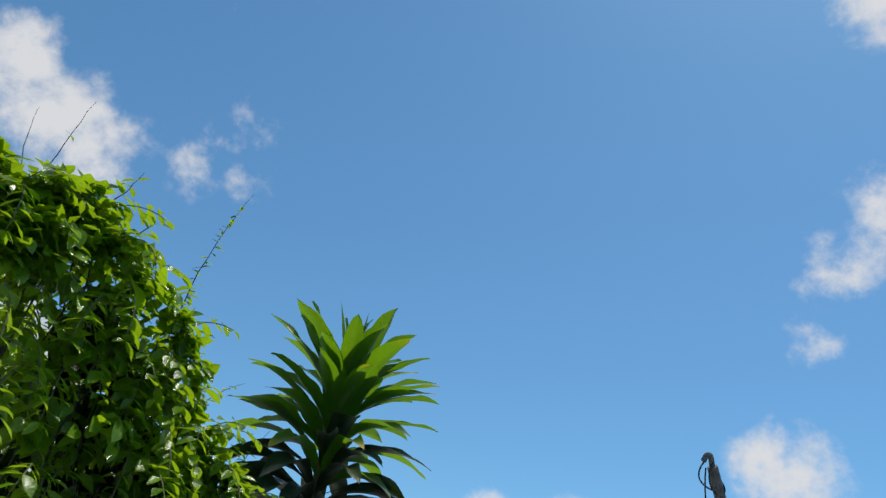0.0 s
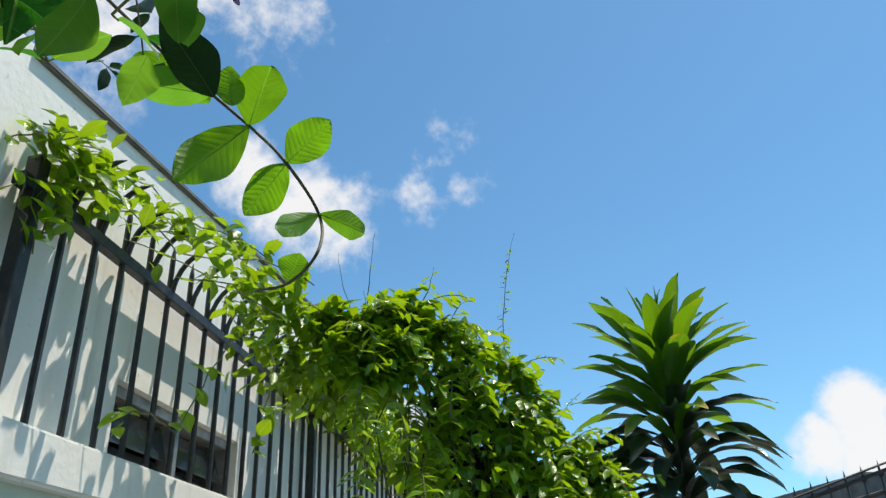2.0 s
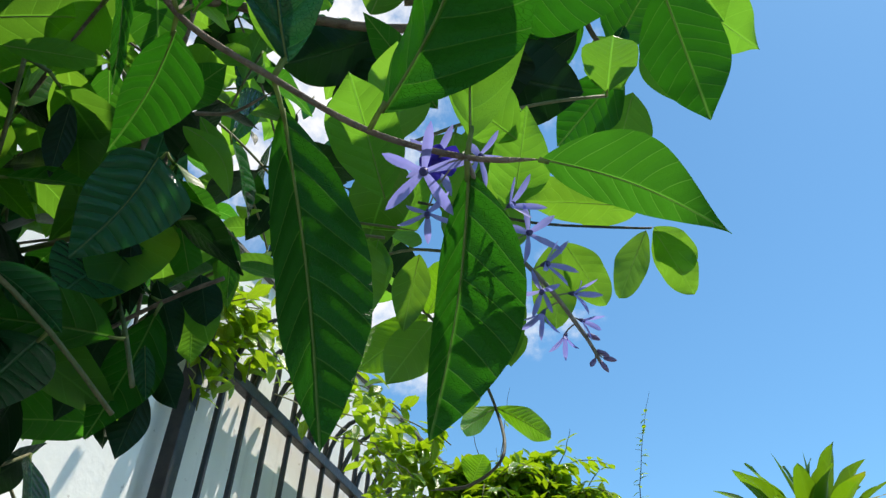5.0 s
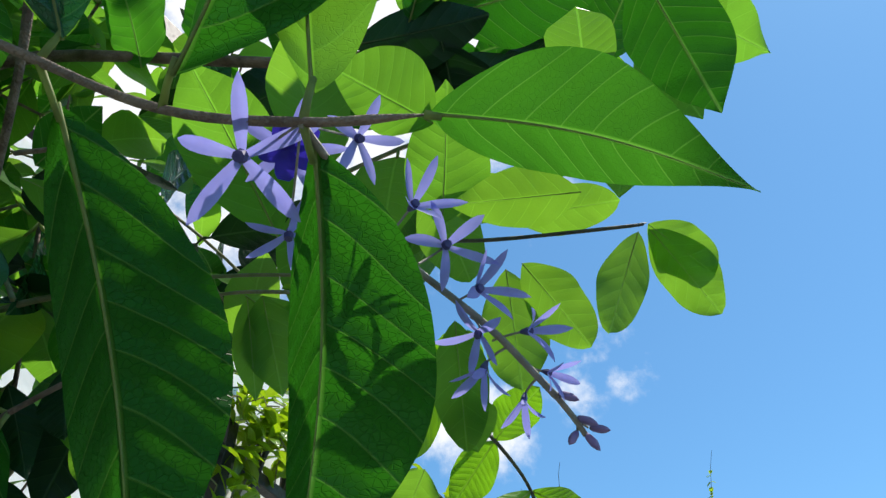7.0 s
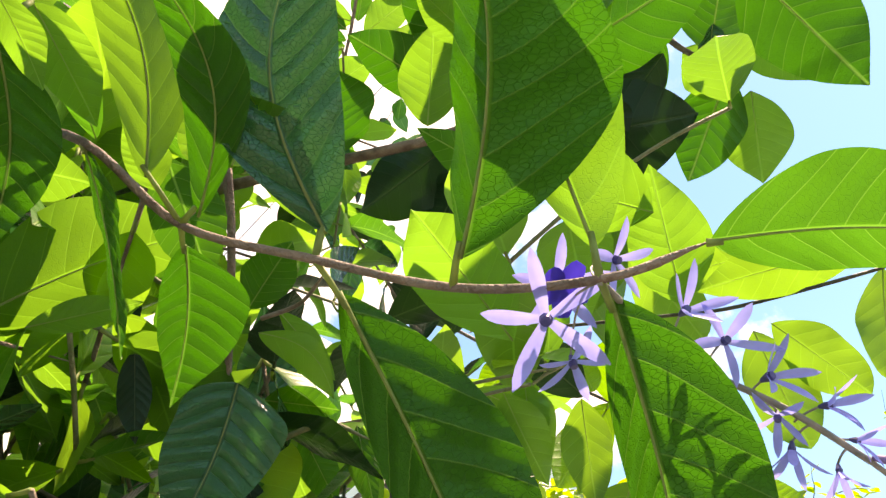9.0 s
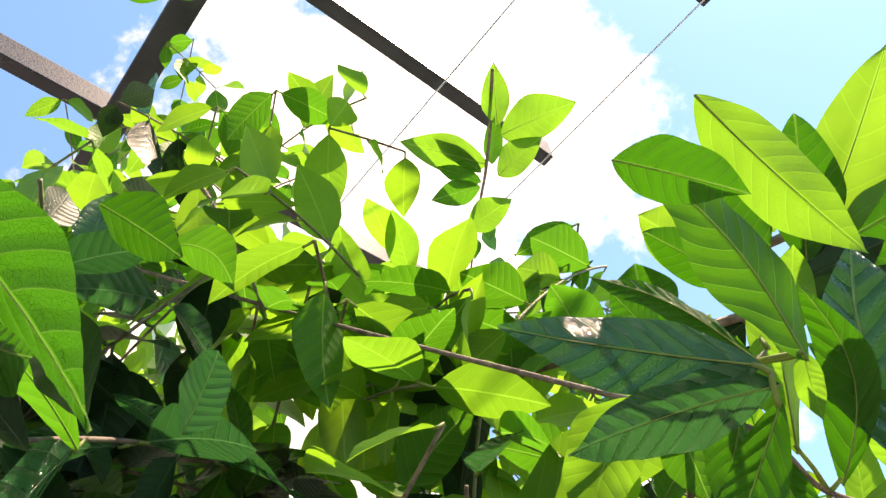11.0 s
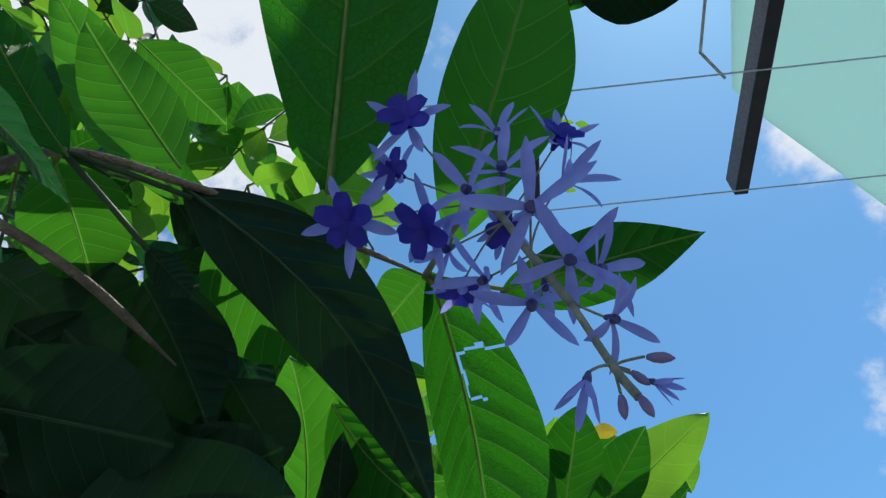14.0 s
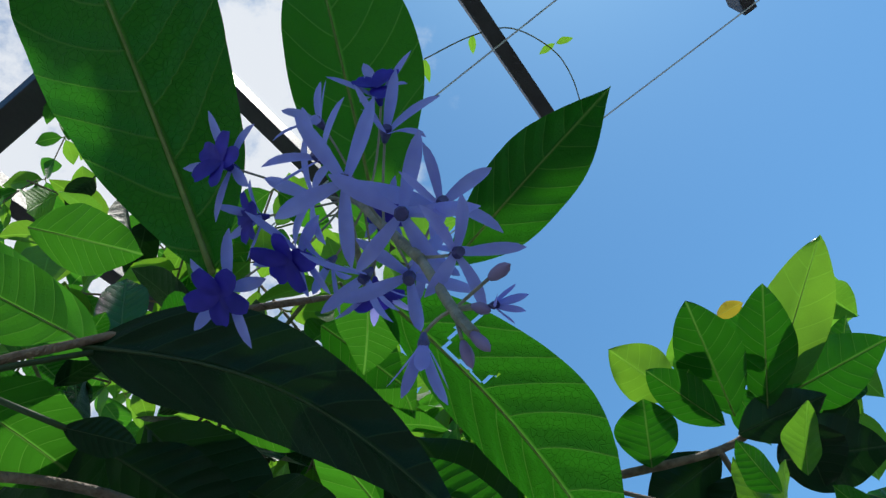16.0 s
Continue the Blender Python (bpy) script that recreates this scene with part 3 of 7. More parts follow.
def pergola():
    perg = thing("pergola", "dark grey steel pergola of open beams with wires", "pergola", at=on_pergola(-1.0, -3.2, -3.283))
    turn = Matrix.Rotation(math.atan2(-BEAM.x, BEAM.y), 4, "Z")
    for k in (-3, -2, -1, 0, 1, 2):
        m = Matrix.Translation(on_pergola(k * 0.527 + (0.02 if k == 2 else 0.0), -1.7, 0.035)) @ turn
        part("beam", boxy(bmesh.new(), (0.036, 3.4, 0.075), m, 0.003), STEEL, perg)
    for b in (-0.92, -3.2):
        m = Matrix.Translation(on_pergola(-0.2, b, -0.034)) @ turn
        part("crossbeam", boxy(bmesh.new(), (3.6, 0.06, 0.06), m, 0.003), STEEL, perg)
    for s in (-1.9, 1.5):
        m = Matrix.Translation(on_pergola(s, -3.2, -1.673)) @ turn
        part("post", boxy(bmesh.new(), (0.06, 0.06, 3.22), m, 0.003), STEEL, perg)
    for b in (-0.015, -0.36):
        pts = bowed(on_pergola(-1.7, b, 0.0), on_pergola(2.2, b, 0.0), (0, 0, -0.004), 12)
        part("wire", tube(pts, 0.0022, 6), WIRE, perg)


pergola()


def canopy():
    can = thing("roof_canopy", "pale teal translucent roof canopy panel on columns beside the pergola", "canopy", at=(4.6, 0.8, 0))
    bm = bmesh.new()
    rim = [(1.67, 0.73), (1.99, 1.31), (2.35, 1.47), (4.02, 2.06), (4.89, 2.37), (4.89, -0.65), (1.04, -0.49)]
    low = [bm.verts.new((x, y, 6.0)) for x, y in rim]
    top = [bm.verts.new((x, y, 6.03)) for x, y in rim]
    bm.faces.new(low[::-1])
    bm.faces.new(top)
    for i in range(len(rim)):
        j = (i + 1) % len(rim)
        bm.faces.new((low[i], low[j], top[j], top[i]))
    bmesh.ops.recalc_face_normals(bm, faces=bm.faces)
    part("panel", bm, PANEL, can)
    for x, y in ((4.6, -0.4), (4.6, 2.0)):
        part("column", boxy(bmesh.new(), (0.3, 0.3, 6.0), Matrix.Translation((x, y, 2.998)), 0.01), TEAL, can)
    for p, q in (((1.44, 0.62, 5.95), (1.64, 1.11, 5.95)), ((1.64, 1.11, 5.95), (1.89, 1.24, 5.98)), ((1.51, 0.75, 5.95), (1.71, 0.75, 5.98)), ((1.44, 0.62, 5.95), (1.67, 0.58, 5.98))):
        part("bracket", tube([p, q], 0.010, 8), ALU, can)


canopy()

# ---- beyond the garden ----
def spiked_fence():
    f = thing("spiked_fence", "far dark iron fence with arrow spikes and barbs", "fence", at=(3.5, 5.2, 0))
    a, b = Vector((2.35, 5.5, 0)), Vector((6.6, 4.42, 0))
    d = (b - a).normalized()
    rise = 0.225
    n = 38

    def zt(t):
        return 2.07 + rise * t
    part("rail", tube([a + Vector((0, 0, 2.07)), b + Vector((0, 0, zt(4.4)))], 0.017, 8), IRON, f)
    part("rail", tube([a + Vector((0, 0, 1.0)), b + Vector((0, 0, 1.0))], 0.017, 8), IRON, f)
    for k in range(n):
        s = 0.06 + 0.115 * k
        p = a + d * s
        z = zt(s)
        bm = tube([p + Vector((0, 0, q)) for q in (0.0, z, z + 0.10, z + 0.14, z + 0.21)], [0.009, 0.009, 0.008, 0.010, 0.001], 6)
        for sgn in (1, -1):
            tube([p + Vector((0, 0, z + 0.09)), p + d * sgn * 0.020 + Vector((0, 0, z + 0.125)), p + d * sgn * 0.033 + Vector((0, 0, z + 0.10))], [0.007, 0.006, 0.002], 5, bm)
        part("spike", bm, IRON, f)


spiked_fence()


def far_shed():
    bm = boxy(bmesh.new(), (0.5, 1.4, 2.5), Matrix.Translation((3.45, 7.0, 1.249)) @ Matrix.Rotation(0.2, 4, "Z"), 0.02)
    tagged(mesh_object("shed", bm, CONCRETE), "plain grey rendered shed behind the spiked fence", "shed")


far_shed()


def utility_pole():
    u = thing("utility_pole", "leaning grey utility pole with hooked cable head", "pole", at=(9.9, 10.0, 0))
    part("shaft", tube([(10.75, 9.95, 0), (9.73, 9.66, 4.62), (8.98, 9.35, 5.66)], [0.12, 0.10, 0.085], 12), CONCRETE, u)
    part("hook", tube(smooth_line([(8.98, 9.35, 5.64), (8.91, 9.32, 5.80), (8.84, 9.33, 5.80), (8.80, 9.36, 5.70)]), 0.045, 8), CONCRETE, u)
    for k, (p, q, s) in enumerate((((8.82, 9.36, 5.70), (9.10, 9.4, 5.30), (-0.22, 0, -0.1)), ((8.95, 9.3, 5.72), (9.12, 9.4, 5.25), (-0.12, 0, -0.05)),
                                   ((8.85, 9.36, 5.6), (9.55, 9.6, 4.3), (-0.16, 0, -0.1)), ((9.05, 9.35, 5.55), (9.2, 9.4, 5.25), (0.14, 0, 0)))):
        part("cable", tube(bowed(p, q, s, 10), 0.014, 6), IRON, u)
    part("shaft", tube([(10.1, 9.33, 0), (10.06, 9.33, 5.02)], 0.09, 10), IRON, u, "short dark post beside the pole")


utility_pole()


def cables():
    for p, q, label in (((0.8, 5.8, 1.75), (7.5, 4.3, 3.80), "thin black overhead cable"), ((0.8, 5.8, 1.72), (7.5, 4.3, 3.73), "thick black overhead cable")):
        bm = tube(bowed(p, q, (0, 0, -0.03), 16), 0.008 if "thin" in label else 0.013, 6)
        tagged(mesh_object("overhead_cable", bm, IRON), label, "cable", group="overhead cables")


cables()


# ---- vine over the fence ----
FENCE_BANK = leaf_bank("leaf", 8, 0.066, 0.033, LEAF_FENCE)


def hedge_vine():
    rnd = random.Random(11)
    vine = thing("hedge_vine", "dense bright green climbing vine hanging over the railing", "climbing plant", at=(-0.2, 2.55, 0))
    a, d = Vector((-0.9, 2.2, 0)), Vector((1.65, 0.9, 0)).normalized()
    n = Vector((d.y, -d.x, 0))
    ridge = ((-0.3, 2.58), (-0.05, 2.68), (0.2, 2.64), (0.45, 2.51), (0.65, 2.50), (0.8, 2.56), (0.9, 2.55), (1.0, 2.48), (1.2, 2.37), (1.35, 2.22), (1.5, 2.08), (1.75, 1.88), (2.1, 1.4))

    def top(s):
        for (s0, z0), (s1, z1) in zip(ridge, ridge[1:]):
            if s0 <= s <= s1:
                return z0 + (z1 - z0) * (s - s0) / (s1 - s0)
        return 1.4
    poses = []
    while len(poses) < 8200:
        s = rnd.uniform(0.2, 2.05)
        if s < 0.55 and rnd.random() > (s - 0.1) * 1.6:
            continue
        z1 = top(s)
        thick = 0.20 + 0.10 * noise.noise((s * 3, 0, 1))
        bare = min(1.0, max(0.0, (1.10 - s) / 0.32))
        low = 1.2 + (z1 - 0.32 - 1.2) * bare
        if bare > 0.2 and rnd.random() < 0.35:
            continue
        z = z1 - (z1 - low) * rnd.random() ** 1.25
        lump = 0.14 * noise.noise((s * 4.2, z * 4.2, 0.3)) + 0.07 * noise.noise((s * 11, z * 11, 5))
        deep = 1.0
        if noise.noise((s * 6.5, z * 6.5, 9)) < 0.0 and z < z1 - 0.10:
            deep = 0.3
            if rnd.random() < 0.72:
                continue
        curve = math.sqrt(max(0.0, 1 - (max(0.0, z - (z1 - 0.25)) / 0.25) ** 2))
        o = deep * (thick * curve + lump) * (1 - 0.7 * rnd.random() ** 3) + rnd.uniform(-0.02, 0.03)
        side = 1 if rnd.random() < 0.72 else -rnd.uniform(0.1, 0.9)
        p = a + d * s + n * (o * side) + Vector((0, 0, z + lump * 0.5))
        out = (n * side + Vector((0, 0, 0.6 + 0.8 * (1 - curve))) + d * rnd.uniform(-0.8, 0.8)).normalized()
        hang = (out * rnd.uniform(0.2, 0.9) + Vector((rnd.uniform(-0.5, 0.5), rnd.uniform(-0.5, 0.5), rnd.uniform(-1.3, -0.1)))).normalized()
        face = (out + Vector((rnd.uniform(-0.5, 0.5), rnd.uniform(-0.5, 0.5), rnd.uniform(0.0, 0.9)))).normalized()
        poses.append(leaf_pose(p, hang, face, rnd.uniform(0.65, 1.3)))
    # leaves over the railing towards the wall, added to keep that wall shaded
    for k in range(2600):
        s = rnd.uniform(1.55, 5.2)
        p = onwall(s, rnd.uniform(-0.05, 0.32), rnd.gauss(2.60, 0.06) + 0.08 * noise.noise((s * 5, 1, 2)))
        poses.append(leaf_pose(p, (rnd.uniform(-0.8, 0.8), rnd.uniform(-0.8, 0.8), rnd.uniform(-1, 0.2)), (rnd.uniform(-0.5, 0.5), rnd.uniform(-0.5, 0.5), 1), rnd.uniform(0.7, 1.3)))
    # stray sprays along the top of the railing and a hanging runner
    sprays = [((-0.93, 1.78, 2.58), (-0.86, 2.25, 2.72), 34), ((-0.97, 1.60, 2.60), (-0.95, 1.80, 2.62), 46), ((-0.99, 1.57, 2.55), (-0.985, 1.585, 2.34), 26),
              ((-0.90, 2.0, 2.62), (-0.70, 2.35, 2.70), 70), ((-0.62, 2.25, 2.45), (-0.73, 1.98, 1.99), 26), ((-0.73, 1.98, 1.99), (-0.82, 1.78, 1.985), 12),
              ((-0.90, 1.86, 2.52), (-0.55, 2.15, 2.38), 22), ((-0.95, 1.66, 2.66), (-0.86, 2.05, 2.73), 40), ((-0.98, 1.60, 2.62), (-0.97, 1.58, 2.38), 60), ((-0.93, 1.62, 2.66), (-0.95, 1.76, 2.52), 60),
              ((-0.98, 1.50, 2.66), (-0.93, 1.72, 2.72), 40), ((-0.84, 1.95, 2.64), (-0.60, 2.30, 2.66), 90),
              ((-1.034, 1.450, 2.583), (-0.869, 1.556, 2.621), 34), ((-0.999, 1.491, 2.512), (-1.000, 1.554, 2.291), 22), ((-0.921, 1.586, 2.558), (-0.732, 1.830, 2.451), 26), ((-0.991, 1.487, 2.627), (-0.871, 1.657, 2.539), 34), ((-0.738, 1.860, 2.394), (-0.513, 2.120, 2.367), 26), ((-0.731, 1.876, 2.472), (-0.419, 2.219, 2.514), 60), ((-0.507, 2.090, 2.318), (-0.542, 2.060, 1.946), 26)]
    for p, q, count in sprays:
        line = bowed(p, q, (rnd.uniform(-0.02, 0.04), 0, 0.03), 8, 0.012, rnd)
        part("runner", tube(line, 0.0022, 5), GREENBARK, vine)
        for k in range(int(count * 0.5)):
            t = rnd.random() * 7.99
            i = int(t)
            c = line[i].lerp(line[i + 1], t - i) + Vector([rnd.gauss(0, 0.016) for _ in range(3)])
            hang = Vector((rnd.uniform(-0.8, 1), rnd.uniform(-0.9, 0.9), rnd.uniform(-0.9, 0.45))).normalized()
            poses.append(leaf_pose(c, hang, (rnd.uniform(-0.3, 0.8), rnd.uniform(-0.6, 0.2), 1), rnd.uniform(0.8, 1.3)))
    # upright shoots with small leaves
    shoots = [((-0.10, 2.47, 2.50), (-0.03, 2.47, 2.68), 5, 1.0), ((0.24, 2.90, 2.36), (0.33, 2.95, 3.06), 26, 0.6), ((-0.285, 2.56, 2.45), (-0.243, 2.467, 2.84), 2, 0.4),
              ((-0.36, 2.6, 2.46), (-0.30, 2.6, 2.66), 6, 0.6), ((0.42, 2.95, 2.16), (0.55, 3.0, 2.34), 8, 0.6), ((0.60, 3.0, 1.9), (0.70, 3.05, 2.22), 10, 0.6),
              ((-0.30, 2.61, 2.45), (-0.40, 2.6, 2.82), 1, 0.3)]
    for p, q, count, size in shoots:
        line = bowed(p, q, (rnd.uniform(-0.03, 0.03), 0, 0.0), 10, 0.003, rnd)
        part("shoot", tube(line, [0.0026 - 0.0002 * i for i in range(11)], 5), DARKTWIG, vine)
        for k in range(count):
            t = (k + 0.5) / count * 9.0
            i = int(t)
            for sg in (1, -1):
                ang = rnd.uniform(0, 6.28)
                hang = Vector((math.cos(ang), math.sin(ang), rnd.uniform(-0.7, 0.3)))
                poses.append(leaf_pose(line[i].lerp(line[i + 1], t - i), hang, (rnd.uniform(-0.3, 0.3), -0.3, 1), size * (1.1 - 0.06 * i) * rnd.uniform(0.8, 1.2)))
    # strands that arch out of the mass and hang, in pairs of leaves
    for k in range(120):
        s = rnd.uniform(0.55, 1.8)
        up = k % 5 == 0
        z = top(s) - (0.08 if up else rnd.uniform(0.05, 0.75))
        c = a + d * s + n * rnd.uniform(0.12, 0.26) * (0.4 if up else 1) + Vector((0, 0, z))
        way = n * rnd.uniform(0.2, 0.9) + d * rnd.uniform(-0.6, 0.6) + Vector((0, 0, rnd.uniform(0.5, 1.0) if up else rnd.uniform(-0.3, 0.4)))
        way.normalize()
        line, step = [c], 0.035
        for i in range(rnd.randint(4, 8)):
            way = (way + Vector((rnd.uniform(-0.1, 0.1), rnd.uniform(-0.1, 0.1), -0.20 if up else -0.34))).normalized()
            line.append(line[-1] + way * step)
        part("runner", tube(line, [0.0017] * (len(line) - 1) + [0.0006], 5), GREENBARK, vine)
        for i, c in enumerate(line[1:]):
            side = (line[i + 1] - line[i]).cross(Vector((0, 0, 1)))
            side = side.normalized() if side.length > 1e-5 else d
            for sg in (1, -1):
                hang = side * sg * rnd.uniform(0.5, 1) + way * rnd.uniform(0.0, 0.6) + Vector((0, 0, rnd.uniform(-0.6, 0.1)))
                poses.append(leaf_pose(c, hang, (rnd.uniform(-0.3, 0.5), rnd.uniform(-0.5, 0.2), 1), rnd.uniform(0.7, 1.15) * (1.1 - 0.05 * i)))
    # woody stems inside the mass
    for k in range(46):
        s = rnd.uniform(0.7, 1.85)
        p = a + d * s + n * rnd.uniform(0.0, 0.15) + Vector((0, 0, top(s) - rnd.uniform(0.1, 0.3)))
        q = a + d * (s + rnd.uniform(-0.3, 0.3)) + n * rnd.uniform(0.02, 0.22) + Vector((0, 0, 1.2))
        part("stem", tube(bowed(p, q, (rnd.uniform(-0.1, 0.1), rnd.uniform(-0.1, 0.1), 0), 9, 0.02, rnd), [0.0025] * 5 + [0.004] * 5, 5), DARKTWIG, vine)
    # inner leaves coloured near black to imitate the shade deep inside
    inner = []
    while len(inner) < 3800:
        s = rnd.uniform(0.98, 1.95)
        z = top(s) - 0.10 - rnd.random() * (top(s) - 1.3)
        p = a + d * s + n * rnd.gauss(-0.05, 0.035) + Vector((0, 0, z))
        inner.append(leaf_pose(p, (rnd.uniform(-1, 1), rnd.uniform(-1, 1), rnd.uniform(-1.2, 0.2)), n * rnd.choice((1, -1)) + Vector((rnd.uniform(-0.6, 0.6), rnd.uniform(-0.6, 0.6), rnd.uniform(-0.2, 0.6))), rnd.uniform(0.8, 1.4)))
    joined("old_foliage", FENCE_BANK, inner, vine, "inner leaves with the vine's inner shade put in their colour", LEAF_SHADE)
    near = sorted(range(len(poses)), key=lambda i: (poses[i].translation - Vector((-0.2, 1.2, 2.2))).length)
    single = set(near[:300])
    for i in single:
        ob = new("leaf", FENCE_BANK[i % 8])
        adopt(ob, vine)
        ob.matrix_basis = poses[i]
    joined("foliage", FENCE_BANK, [poses[i] for i in range(len(poses)) if i not in single], vine)


# ---- dracaena ----
def dracaena():
    rnd = random.Random(5)
    tree = thing("corn_plant", "tall cane plant with layered arching strap leaves, some yellow-tipped", "plant", at=(1.05, 3.42, 0))
    foot, head = Vector((1.0, 3.42, 0)), Vector((0.98, 3.25, 2.52))
    part("trunk", tube(bowed(foot, head, (0.03, 0, 0), 10), [0.05] * 6 + [0.042, 0.04, 0.036, 0.03, 0.02], 10), BARK, tree)
    for k in range(128):
        t = k / 127
        ang = k * 2.39996 + rnd.uniform(-0.3, 0.3)
        h = Vector((math.cos(ang), math.sin(ang), 0))
        base = head.lerp(Vector((0.99, 3.30, 1.70)), t ** 1.3) + h * 0.02
        lift = radians(82 - 90 * t ** 0.45 - 40 * t ** 2) + rnd.uniform(-0.16, 0.16)
        length = (0.35 + 0.11 * min(1, t * 6) + 0.05 * max(0, t - 0.5)) * rnd.uniform(0.82, 1.12)
        along = h * math.cos(lift) + Vector((0, 0, math.sin(lift)))
        face = Vector((0, 0, 1)) * math.cos(lift) - h * math.sin(lift)
        m, _ = lie(base, base + along, face)
        bm = blade(length, rnd.uniform(0.076, 0.098) + 0.026 * t, rnd.uniform(0.06, 0.28) + 1.0 * t, 0.45, 0.07, rnd.uniform(-0.7, 0.7), 0.56, 0.62, 16, 2, k, 0.03)
        # Lower leaves take the darker copy, imitating shade from those above; the lowest wither.
        tier = t + rnd.uniform(-0.12, 0.12)
        mat, label = (LEAF_STRAP, "") if tier < 0.48 else (LEAF_STRAP_SHADE, "drooping old leaf, darkened for the shade above it") if tier < 0.9 or k % 3 else (LEAF_STRAP_DRY, "withered pale brown leaf")
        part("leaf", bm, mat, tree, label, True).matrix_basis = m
    for q in ((-0.09, 0.0, 0.30), (0.02, 0.02, 0.31)):
        m, n = lie(head, head + Vector(q), (0, -1, 0.2))
        part("leaf", blade(0.42, 0.016, 0.3, 0.5, 0.05, 1.2, 0.5, 0.8, 10, 1, 3), LEAF_STRAP, tree, "withered thin leaf", True).matrix_basis = m


hedge_vine()
dracaena()


def far_tree():
    rnd = random.Random(21)
    tree = thing("tree", "small leafy tree beyond the spiked fence", "tree", at=(8.3, 6.2, 0))
    part("trunk", tube([(8.3, 6.2, 0), (8.25, 6.2, 2.2), (8.2, 6.2, 3.4)], [0.09, 0.07, 0.03], 8), BARK, tree)
    poses = []
    for k in range(26):
        c = Vector((8.2 + rnd.gauss(0, 0.45), 6.2 + rnd.gauss(0, 0.4), 3.35 + rnd.gauss(0, 0.35)))
        part("limb", tube(bowed((8.25, 6.2, 2.3), c, (0, 0, 0.1), 5, 0.03, rnd), [0.03, 0.025, 0.02, 0.015, 0.01, 0.006], 5), BARK, tree)
        for j in range(60):
            p = c + Vector([rnd.gauss(0, 0.12) for _ in range(3)])
            poses.append(leaf_pose(p, (rnd.uniform(-1, 1), rnd.uniform(-1, 1), rnd.uniform(-0.8, 0.6)), (rnd.uniform(-0.5, 0.5), rnd.uniform(-0.8, 0.2), 1), rnd.uniform(1.2, 2.2)))
    joined("crown", FENCE_BANK, poses, tree)


far_tree()


# ---- flowers ----
def flower(raceme, at, facing, size, spin, opened, corolla, stalk):
    """A star of five narrow sepals on a thin stalk; corolla 1: five round violet petals inside; 2: a closed bud."""
    at, axis = Vector(at), Vector(facing).normalized()
    bm = bmesh.new()
    x = axis.orthogonal().normalized()
    if abs(axis.z) < 0.98:
        x = Vector((0, 0, 1)).cross(axis).normalized()
    y = axis.cross(x)
    rnd = random.Random(int(abs(at.x * 1e5) + abs(at.y * 1e5)) % 9973)
    spread = radians(12 + 74 * opened)

    def petal(ang, length, width, tilt, curl, slot, lift, fat):
        out = (x * math.cos(ang) + y * math.sin(ang))
        side = axis.cross(out)
        rows, n = [], 7
        a, c = tilt, at + axis * lift
        for i in range(n + 1):
            t = i / n
            half = width / 2 * max(0.08, (0.42 + 0.58 * math.sin(math.pi * min(1.0, t * 0.92) ** 1.15)) * math.sqrt(max(0.0, 1 - t ** 7)))
            if slot == 1:
                half = width / 2 * max(0.3 if t < 0.5 else 0.05, math.sqrt(max(0.0, 1 - (1.9 * t - 1.05) ** 2)))
            d = out * math.sin(a) + axis * math.cos(a)
            up = axis * math.sin(a) - out * math.cos(a)
            rows.append([bm.verts.new(c + side * half * s + up * (abs(s) * half * 0.25)) for s in (-1, -0.5, 0, 0.5, 1)])
            a += curl / n
            c = c + d * (length / n)
        for p, q in zip(rows, rows[1:]):
            for k in range(4):
                f = bm.faces.new((p[k], p[k + 1], q[k + 1], q[k]))
                f.material_index, f.smooth = slot, True
    if corolla == 2:
        pts = [at + axis * size * q for q in (0.0, 0.25, 0.55, 0.8, 1.0)]
        tube(pts, [size * 0.10, size * 0.17, size * 0.19, size * 0.13, size * 0.02], 8, bm)
        for f in bm.faces:
            f.material_index, f.smooth = 3, True
    else:
        for k in range(5):
            petal(radians(spin) + k * 2 * math.pi / 5 + rnd.uniform(-0.12, 0.12), size * rnd.uniform(0.88, 1.08), size * rnd.uniform(0.185, 0.23), spread * rnd.uniform(0.78, 1.1), rnd.uniform(-0.3, 0.95), 0, 0.0, 0.8)
        if corolla == 1:
            for k in range(5):
                petal(radians(spin + 36) + k * 2 * math.pi / 5, size * (0.52 if k else 0.58), size * 0.37, radians(rnd.uniform(58, 86)), rnd.uniform(0.0, 0.4), 1, size * 0.24, 0.75)
        first = len(bm.faces)
        tube([at - axis * size * 0.12, at + axis * size * 0.06, at + axis * size * 0.17], [size * 0.045, size * 0.095, size * 0.075], 8, bm)
        bm.faces.ensure_lookup_table()
        for f in bm.faces[first:]:
            f.material_index = 2 if corolla == 0 else 1
    if stalk is not None:
        first = len(bm.faces)
        s = Vector(stalk)
        foot = at - axis * size * 0.12
        tube(bowed(s, foot, (foot - s).length * 0.12 * -axis, 5), 0.00035, 5, bm)
        bm.faces.ensure_lookup_table()
        for f in bm.faces[first:]:
            f.material_index = 4
    name = "bud" if corolla == 2 else "flower"
    return part(name, bm, [SEPAL, COROLLA, THROAT, BUD, STALK], raceme)


